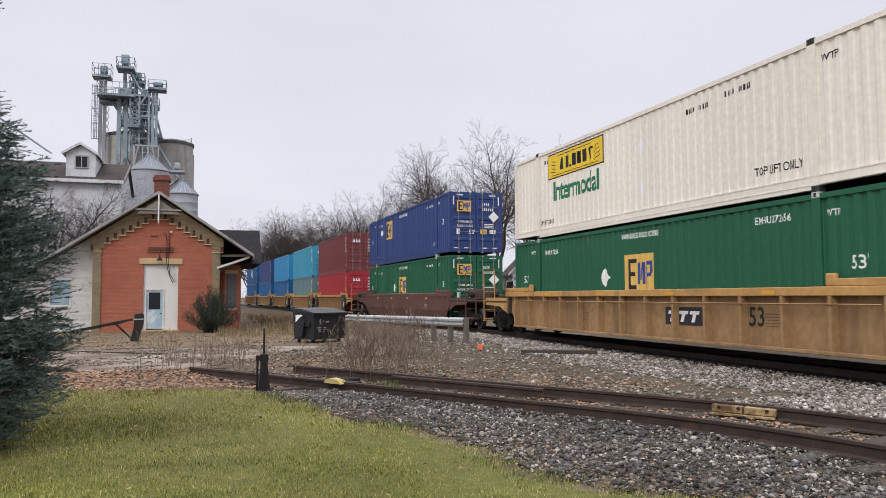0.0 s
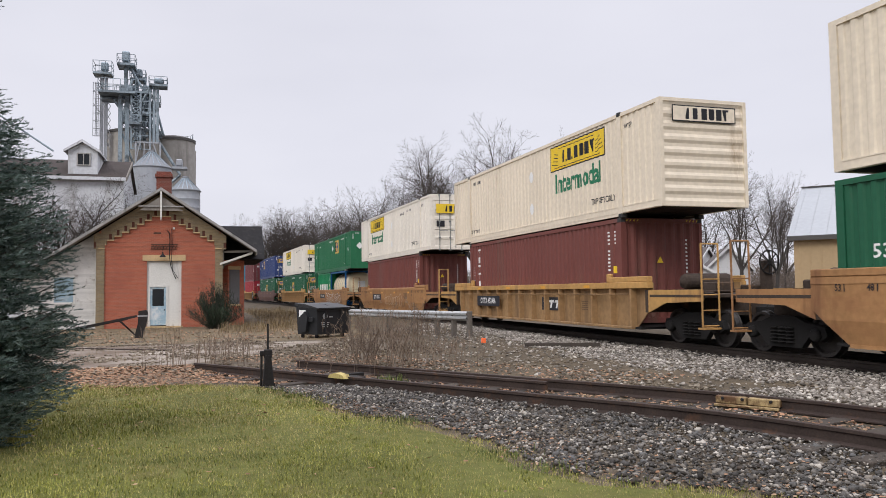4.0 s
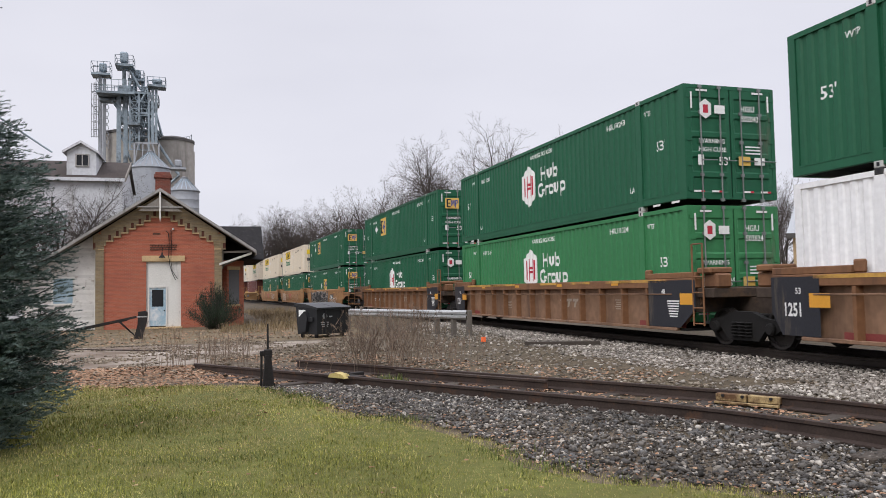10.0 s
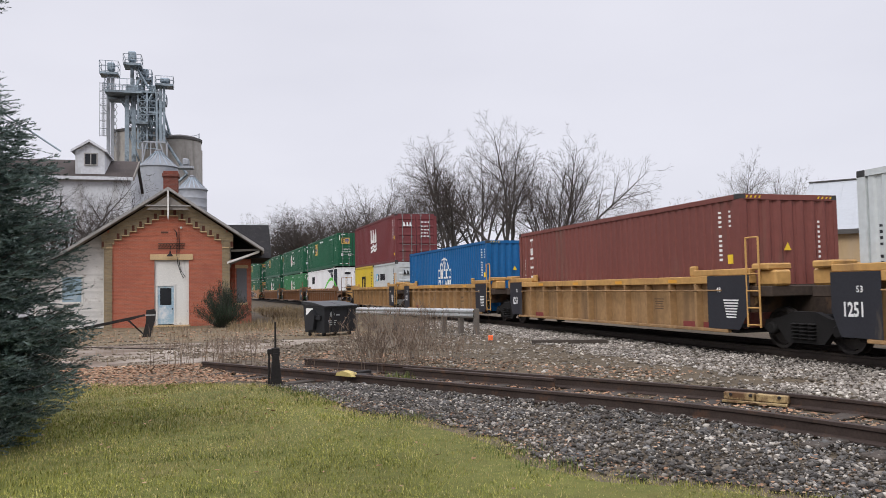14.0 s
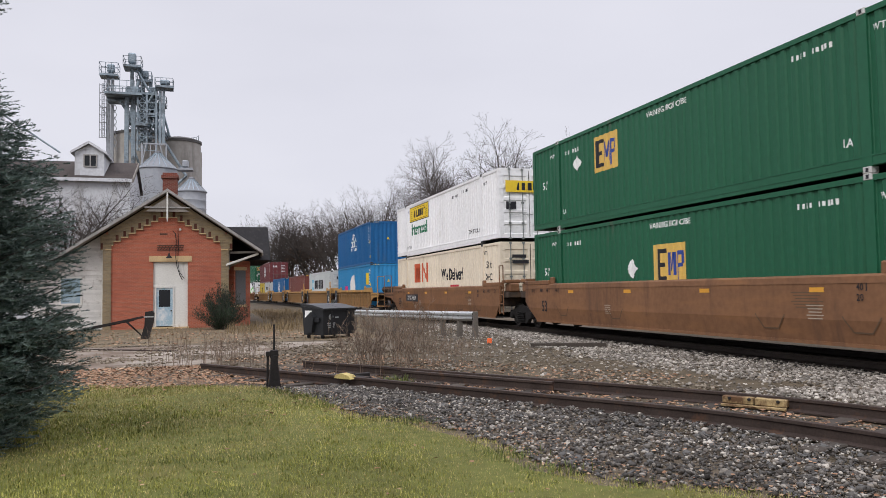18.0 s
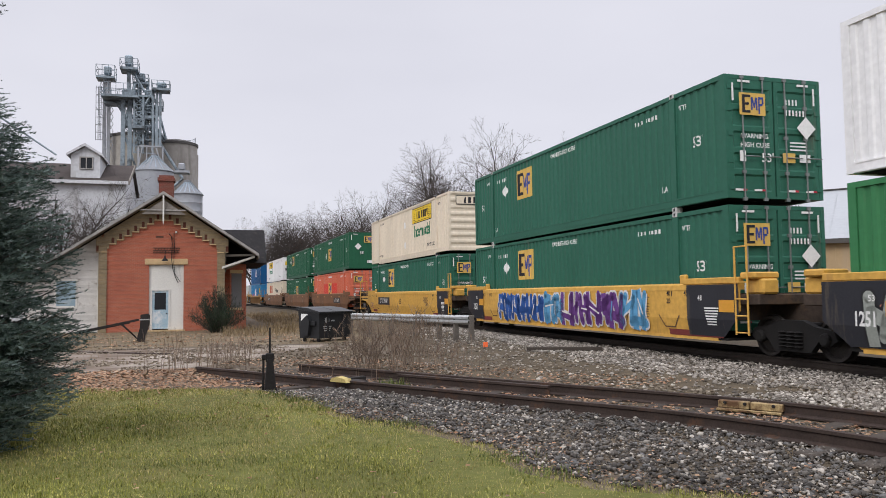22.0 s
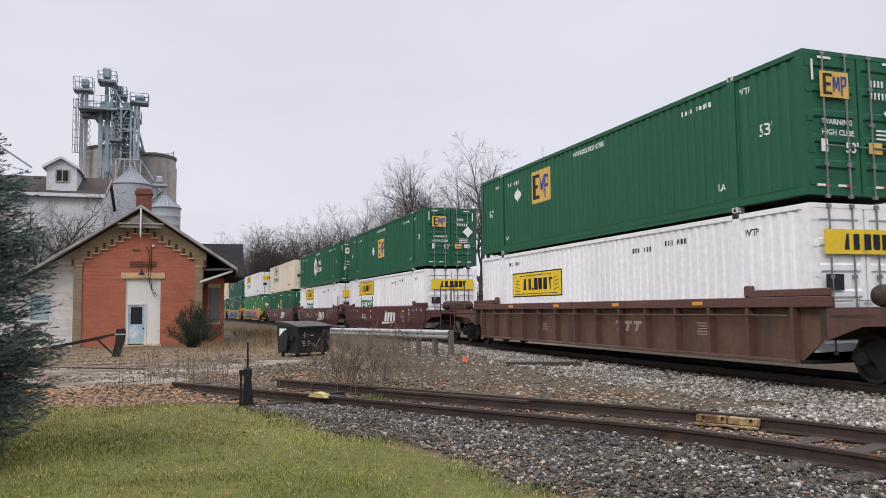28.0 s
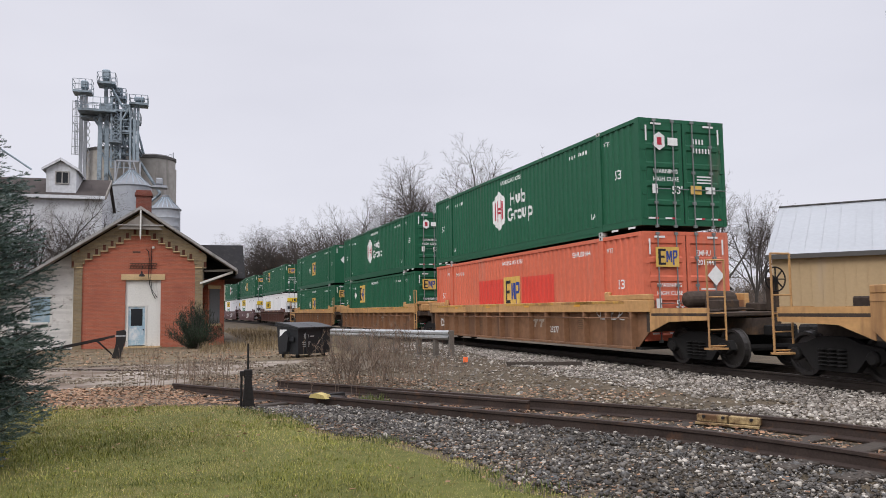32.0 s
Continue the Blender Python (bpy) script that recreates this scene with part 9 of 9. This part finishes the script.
for k in range(60):
    x, y = bearing(random.uniform(740, 1040), random.uniform(88, 112))
    spots.append((x, y, height(x, y) - 0.2, random.uniform(0.5, 0.95), random.uniform(0, 6.3), 0.0))
BRUSHWOOD = mat("brushwood_twigs", (0.165, 0.132, 0.108), 0.95, 0, 0.3, 1.5)
scatter("far_brushwood", bits, spots, BRUSHWOOD, "brown leafless brushwood behind the railway", "brushwood")
spots = []
for k in range(70):
    a = random.uniform(-60, 75)
    dist = random.uniform(330, 480)
    spots.append((dist * math.sin(radians(a)), dist * math.cos(radians(a)), -1, random.uniform(2.0, 3.4), random.uniform(0, 6.3), 0))
scatter("far_woods", bits, spots, BRUSHWOOD, "distant leafless woods on the horizon", "woods")

# brown-leaved oak, dark against the far trees
x, y = bearing(540, 146)
oak = root("oak_tree", pose(x, y, -0.5))
part("trunk", Shape().rod((0, 0, 0), (0, 0, 8), 0.35, 0.1, n=8), BARK, oak)
vs = []
for k in range(9000):
    z = random.uniform(1.0, 12.2) + random.gauss(0, 0.3)
    r = 4.6 * (1 - ((z - 6.0) / 6.6) ** 2 if z > 6 else 0.7 + 0.3 * z / 6) * random.random() ** 0.6 * random.uniform(0.8, 1.1)
    a = random.uniform(0, math.tau)
    vs.append((r * math.cos(a), r * math.sin(a), z, random.uniform(0.12, 0.27), random.uniform(0, 6.3), random.uniform(-1.4, 1.4)))
crown = scatter("crown", [leaf, leaf2], vs, island("withered_leaf", [(0.085, 0.058, 0.046), (0.115, 0.082, 0.064), (0.065, 0.048, 0.04)], 0.95), "", "")
crown.parent = oak
tagged(oak, "oak keeping its dark withered brown leaves", "tree")

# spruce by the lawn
# shade inside the tree is put into the inner colour; tips are lit, younger growth
SPRUCE_SHADED = island("spruce_shaded_needle", [(0.028, 0.048, 0.038), (0.056, 0.088, 0.072), (0.038, 0.064, 0.052), (0.080, 0.115, 0.098)], 0.7, patch=1.6, swing=0.2)
SPRUCE_LIT_TIP = island("spruce_lit_tip_needle", [(0.075, 0.112, 0.098), (0.14, 0.185, 0.168), (0.10, 0.142, 0.128), (0.20, 0.245, 0.23)], 0.65, patch=1.6, swing=0.25)
spruce = root("spruce_tree", pose(-2.98, 9.0, height(-2.98, 9.0)))
part("trunk", Shape().rod((0, 0, -0.1), (0, 0, 6.7), 0.15, 0.02, n=10), BARK, spruce)
sr = np.random.default_rng(21)
segs, boughs = ([], []), Shape()
TOP = 6.9


def bough(z, a, reach, rise):
    """One bough: it sags, then lifts its tip; shoots stand off both sides, each with shoots of its own."""
    dirv, sidev, up = np.array([math.cos(a), math.sin(a), 0.0]), np.array([-math.sin(a), math.cos(a), 0.0]), np.array([0, 0, 1.0])

    def at(t):
        return dirv * (0.05 + reach * t) + up * (z + rise * reach * t + 0.36 * reach * t ** 2.4)
    m = 6
    for i in range(m):
        boughs.rod(at(i / m), at((i + 1) / m), 0.018 * (1 - i / m) + 0.004, 0.018 * (1 - (i + 1) / m) + 0.004, 4, False)
    q = max(4, int(reach / 0.12))
    for i in range(q + 1):
        t = 0.15 + 0.85 * i / q
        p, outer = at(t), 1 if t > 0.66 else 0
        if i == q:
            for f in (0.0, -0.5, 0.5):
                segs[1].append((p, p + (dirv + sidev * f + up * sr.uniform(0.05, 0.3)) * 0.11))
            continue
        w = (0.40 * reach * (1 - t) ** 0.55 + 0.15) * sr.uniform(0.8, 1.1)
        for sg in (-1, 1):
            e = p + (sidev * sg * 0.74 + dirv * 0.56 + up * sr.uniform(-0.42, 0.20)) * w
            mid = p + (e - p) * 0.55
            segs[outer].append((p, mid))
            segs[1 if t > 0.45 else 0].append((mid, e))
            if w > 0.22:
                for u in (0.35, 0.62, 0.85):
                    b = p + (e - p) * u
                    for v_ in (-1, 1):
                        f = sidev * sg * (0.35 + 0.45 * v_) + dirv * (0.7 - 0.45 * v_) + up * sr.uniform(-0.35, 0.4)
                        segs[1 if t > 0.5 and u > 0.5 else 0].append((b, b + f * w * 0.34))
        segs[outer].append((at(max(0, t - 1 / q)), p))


z, whorl = 0.12, 0
while z < TOP - 0.15:
    reach = table([(0.0, 1.0), (0.3, 1.34), (0.7, 1.58), (0.95, 1.62), (1.72, 1.48), (2.46, 1.34), (3.1, 1.10), (3.2, 0.98), (3.45, 0.82), (3.65, 0.60), (3.85, 0.44), (6.0, 0.3), (7.0, 0.12)], z) * (1.07 if whorl % 2 == 0 else 0.90)
    n = 13 if z < 5 else 9
    a0 = sr.uniform(0, 6.3)
    for k in range(n):
        bough(z + sr.uniform(-0.1, 0.1), a0 + k * math.tau / n + sr.uniform(-0.2, 0.2), max(0.12, reach * sr.uniform(0.84, 1.03) - 0.08), sr.uniform(-0.48, -0.12) if z < 4 else sr.uniform(0.0, 0.35))
    whorl += 1
    z += 0.17
bough(4.42, radians(-10), 0.74, 0.10)
# young shoots standing out of the surface
for k in range(3000):
    zz = 4.0 * sr.random() ** 0.9 + 0.05
    rr = table([(0.0, 1.0), (0.3, 1.34), (0.86, 1.62), (1.72, 1.48), (2.46, 1.34), (3.1, 1.08), (3.6, 0.78), (4.05, 0.5)], zz) * sr.uniform(0.72, 1.0)
    a = sr.uniform(0, 6.3)
    p = np.array([rr * math.cos(a), rr * math.sin(a), zz])
    d = np.array([math.cos(a), math.sin(a), sr.uniform(-0.1, 0.5)]) + sr.normal(0, 0.5, 3) * (1, 1, 0.5)
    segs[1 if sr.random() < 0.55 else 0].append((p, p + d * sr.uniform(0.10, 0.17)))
# fill inside the crown, in the needle colour darkened for shade
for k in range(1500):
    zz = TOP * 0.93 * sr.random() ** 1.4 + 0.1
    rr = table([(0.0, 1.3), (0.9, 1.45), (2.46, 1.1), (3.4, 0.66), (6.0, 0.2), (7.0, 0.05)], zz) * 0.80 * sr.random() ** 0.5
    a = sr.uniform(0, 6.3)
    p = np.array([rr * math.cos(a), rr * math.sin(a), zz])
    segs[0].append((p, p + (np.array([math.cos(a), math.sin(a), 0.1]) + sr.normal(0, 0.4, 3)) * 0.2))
tagged(part("branchwork", boughs, BARK, spruce), kind="stuff")


def needles(rows, material, gap, short, long_, wide):
    A, B = np.array([r[0] for r in rows]), np.array([r[1] for r in rows])
    span = np.linalg.norm(B - A, axis=1)
    idx = np.repeat(np.arange(len(rows)), np.maximum(6, span / gap).astype(int))
    ax = (B - A)[idx] / span[idx][:, None]
    p = A[idx] + (B - A)[idx] * sr.random(len(idx))[:, None]
    rv = sr.normal(size=(len(idx), 3))
    rv[:, 2] = np.abs(rv[:, 2]) * 0.9 - 0.15
    rv -= ax * (rv * ax).sum(1)[:, None]
    rv /= np.linalg.norm(rv, axis=1)[:, None]
    tip = p + (rv * 0.74 + ax * 0.66) * sr.uniform(short, long_, len(idx))[:, None]
    wd = np.cross(rv, ax) * wide
    v = np.empty((len(idx) * 3, 3))
    v[0::3], v[1::3], v[2::3] = p - wd, p + wd, tip
    me = bpy.data.meshes.new("needles")
    me.vertices.add(len(v))
    me.vertices.foreach_set("co", v.ravel())
    me.loops.add(len(v))
    me.loops.foreach_set("vertex_index", np.arange(len(v), dtype=np.int32))
    me.polygons.add(len(idx))
    me.polygons.foreach_set("loop_start", np.arange(0, len(v), 3, dtype=np.int32))
    me.update(calc_edges=True)
    tagged(put("needles", me, material, spruce), kind="stuff")
    return len(idx)


needles(segs[0], SPRUCE_SHADED, 0.0100, 0.028, 0.046, 0.0064)
needles(segs[1], SPRUCE_LIT_TIP, 0.0068, 0.022, 0.036, 0.0056)
tagged(spruce, "dark blue-green spruce with boughs down to the lawn", "spruce tree")

# juniper before the station
x, y = 0.3, 42.6
jun = root("juniper_bush", pose(x, y, height(x, y)))
s = Shape()
vs = []
for k in range(150):
    a, r = random.uniform(0, math.tau), random.random() ** 0.6
    b = Vector((r * math.cos(a) * 0.25, r * math.sin(a) * 0.25, 0))
    hgt = random.uniform(0.75, 1.05) * 2.6 * (1 - 0.68 * r ** 1.3)
    tpt = Vector((r * math.cos(a) * 1.65, r * math.sin(a) * 1.65, hgt))
    s.rod(b, tpt, 0.02, 0.006, 4, False)
    for q in range(80):
        t = 1 - random.random() ** 1.3 * 0.9
        c = b.lerp(tpt, t) + Vector((random.gauss(0, 0.08), random.gauss(0, 0.08), random.gauss(0, 0.08)))
        vs.append((c.x, c.y, c.z, random.uniform(0.10, 0.24), random.uniform(0, 6.3), random.uniform(-0.8, 0.8)))
tagged(part("stemwork", s, BARK, jun), kind="stuff")
crown = scatter("foliage", [(v * (0.7, 1, 1), f) for v, f in blade_protos(4, 0.6)], vs, island("juniper_needle", [(0.014, 0.026, 0.014), (0.026, 0.042, 0.024), (0.044, 0.058, 0.034)], 0.85), "", "")
crown.parent = jun
tagged(jun, "dark green juniper bush before the station wall", "bush")

# ---------------------------------------------------------------- beyond the main track
GREY_SIDING = mat("grey_house_siding", (0.105, 0.105, 0.112), 0.85, 0, 0.2, 2, 0.005)
HOUSE_WHITE = mat("white_house_siding", (0.62, 0.62, 0.62), 0.8, 0, 0.12, 1.5, 0.004, dirt=(0.4, 0.39, 0.37), dirt_amt=0.2)
HOUSE_ROOF = mat("grey_brown_shingles", (0.11, 0.098, 0.095), 0.95, 0, 0.3, 3, 0.01)
TAN_METAL = mat("tan_metal_wall", (0.40, 0.29, 0.165), 0.6, 0, 0.1, 1.0, 0, dirt=(0.4, 0.3, 0.19), dirt_amt=0.2, streak=True)
PALE_ROOF = mat("pale_metal_roof", (0.34, 0.355, 0.37), 0.5, 0.1, 0.08, 0.8)


def house(px, dist, turn_, w, d, eave, ridge, wall, label, windows, porch=False, chimney=False):
    """A gabled house; the gable end faces its local -y."""
    x, y = bearing(px, dist)
    o = root("house", pose(x, y, -0.4, 0, 0, turn_))
    part("wall", Shape().prism([(-w / 2, 0), (w / 2, 0), (w / 2, eave), (0, ridge), (-w / 2, eave)], "y", 0, d), wall, o)
    k = (ridge - eave) / (w / 2)
    for q in (-1, 1):
        xe = q * (w / 2 + 0.45)
        ze = ridge - k * (w / 2 + 0.45)
        slope = part("roof", Shape().prism([(0, ridge + 0.02), (0, ridge + 0.2), (xe, ze + 0.2), (xe, ze + 0.02)], "y", -0.45, d + 0.45), HOUSE_ROOF, o)
        part("bargeboard", Shape().prism([(0, ridge - 0.1), (0, ridge + 0.22), (xe, ze + 0.22), (xe, ze - 0.08)], "y", -0.52, -0.452), HOUSE_WHITE, slope)
    for side_, u, z0, ww, hh in windows:
        if side_ == "gable":
            win_ = part("window", Shape().box(u - ww / 2, u + ww / 2, -0.03, -0.004, z0, z0 + hh), DARK_GLASS, o)
            fr = Shape()
            for a, b, c, e in ((u - ww / 2 - 0.13, u - ww / 2, z0 - 0.13, z0 + hh + 0.13), (u + ww / 2, u + ww / 2 + 0.13, z0 - 0.13, z0 + hh + 0.13), (u - ww / 2, u + ww / 2, z0 + hh, z0 + hh + 0.13), (u - ww / 2, u + ww / 2, z0 - 0.13, z0), (u - ww / 2, u + ww / 2, z0 + hh / 2 - 0.03, z0 + hh / 2 + 0.03)):
                fr.box(a, b, -0.08, -0.002, c, e)
            part("window_frame", fr, HOUSE_WHITE, win_)
        else:
            sx = -1 if side_ == "left" else 1
            xx = sx * w / 2
            win_ = part("window", Shape().box(*sorted((xx + sx * 0.004, xx + sx * 0.03)), u - ww / 2, u + ww / 2, z0, z0 + hh), DARK_GLASS, o)
            fr = Shape()
            for a, b, c, e in ((u - ww / 2 - 0.13, u - ww / 2, z0 - 0.13, z0 + hh + 0.13), (u + ww / 2, u + ww / 2 + 0.13, z0 - 0.13, z0 + hh + 0.13), (u - ww / 2, u + ww / 2, z0 + hh, z0 + hh + 0.13), (u - ww / 2, u + ww / 2, z0 - 0.13, z0)):
                fr.box(*sorted((xx + sx * 0.002, xx + sx * 0.08)), a, b, c, e)
            part("window_frame", fr, HOUSE_WHITE, win_)
    if porch:
        part("porch_roof", Shape().prism([(w / 2, eave - 0.4), (w / 2 + 2.6, eave - 1.1), (w / 2 + 2.6, eave - 0.95), (w / 2, eave - 0.2)], "y", 0.6, d - 0.5), HOUSE_ROOF, o)
        for q in range(4):
            yy = 0.8 + (d - 1.6) * q / 3
            part("porch_post", Shape().box(w / 2 + 2.4, w / 2 + 2.52, yy - 0.06, yy + 0.06, 0, eave - 1.05), HOUSE_WHITE, o)
        part("porch_rail", Shape().box(w / 2 + 2.43, w / 2 + 2.49, 0.8, d - 0.8, 0.85, 0.95), HOUSE_WHITE, o)
    if chimney:
        part("chimney", Shape().box(-0.35, 0.35, d * 0.5 - 0.35, d * 0.5 + 0.35, ridge - 0.8, ridge + 1.0), RED_BRICK, o)
    tagged(o, label, "house", "houses beyond the railway")


house(1112, 66, -50, 5.2, 7.0, 3.3, 5.5, GREY_SIDING, "small grey clapboard house with white window frames", (("gable", 0.1, 3.7, 0.75, 0.95), ("gable", 0.3, 0.9, 1.3, 1.4), ("right", 3.0, 1.0, 0.8, 1.3)))
house(1215, 88, -38, 7.0, 10.0, 3.3, 5.5, HOUSE_WHITE, "white clapboard house with brown roof and porch", (("gable", -1.0, 1.0, 0.9, 1.4), ("gable", 1.6, 1.0, 0.9, 1.4)), porch=True)
house(1262, 108, 30, 7.0, 9.0, 4.4, 6.9, HOUSE_WHITE, "white house with a grey gable roof", (("gable", -1.6, 1.0, 0.9, 1.5), ("gable", 1.6, 1.0, 0.9, 1.5), ("left", 4.0, 2.4, 0.9, 1.4)))
house(1302, 92, -30, 4.6, 7.0, 3.9, 6.1, HOUSE_WHITE, "small white house with a steep gable", (("gable", -0.6, 1.2, 0.8, 1.3),))
house(975, 90, -15, 7.0, 9.0, 4.6, 8.2, HOUSE_WHITE, "white gabled house with a pale bargeboard behind trees", (("gable", 0.0, 4.4, 0.9, 1.3), ("gable", -1.4, 1.2, 0.9, 1.4)))

shed = root("metal_shed", pose(33.9, 38.4, -0.3, 0, 0, -48.9))
L, DP, EAVE, RIDGE = 34.0, 14.6, 4.75, 8.3
part("wall", Shape().prism([(0, 0), (DP, 0), (DP, EAVE), (DP / 2, RIDGE), (0, EAVE)], "x", 0, L), TAN_METAL, shed)
for k in range(56):
    part("wall_rib", Shape().box(0.6 * k + 0.3, 0.6 * k + 0.34, -0.03, -0.002, 0, EAVE - 0.12), TAN_METAL, shed)
for sgn in (0, 1):
    ye, ym = (-0.35, DP / 2) if sgn == 0 else (DP + 0.35, DP / 2)
    slope = part("roof", Shape().prism([(ye, EAVE - 0.2), (ym, RIDGE + 0.03), (ym, RIDGE + 0.13), (ye, EAVE - 0.1)], "x", -0.3, L + 0.3), PALE_ROOF, shed)
    part("eave_trim", Shape().box(-0.3, L + 0.3, *sorted((ye, ye + (0.1 if sgn else -0.1))), EAVE - 0.36, EAVE - 0.08), mat("dark_trim", (0.08, 0.075, 0.07), 0.7), slope)
    if sgn == 0:
        for k in range(38):
            p0, p1 = Vector((0.9 * k, ye, EAVE - 0.09)), Vector((0.9 * k, ym, RIDGE + 0.14))
            part("roof_seam", Shape().beam(p0, p1, 0.05, 0.03), PALE_ROOF, slope)
part("ridge_cap", Shape().box(-0.3, L + 0.3, DP / 2 - 0.2, DP / 2 + 0.2, RIDGE + 0.1, RIDGE + 0.18), MATS["dark_trim"], shed)
part("yard_lamp", Shape().beam((8.2, -0.4, EAVE + 1.6), (8.2, -1.0, EAVE + 1.7), 0.12, 0.1), IRON, shed)
tagged(shed, "long tan metal shed with a pale grey metal roof", "shed")


# ---------------------------------------------------------------- what moves
def ride(u, z):
    rows = []
    for k in range(17):
        t = 2.0 * k
        x, y, a = along(u + SPEED * t + SLOWING * (t - 16) ** 2 / 2)
        rows.append((t, pose(x, y, z, 0, 0, math.degrees(a))))
    return rows


def motions():
    for thing, u, z in RIDERS:
        walk(thing, ride(u, z))


motions()
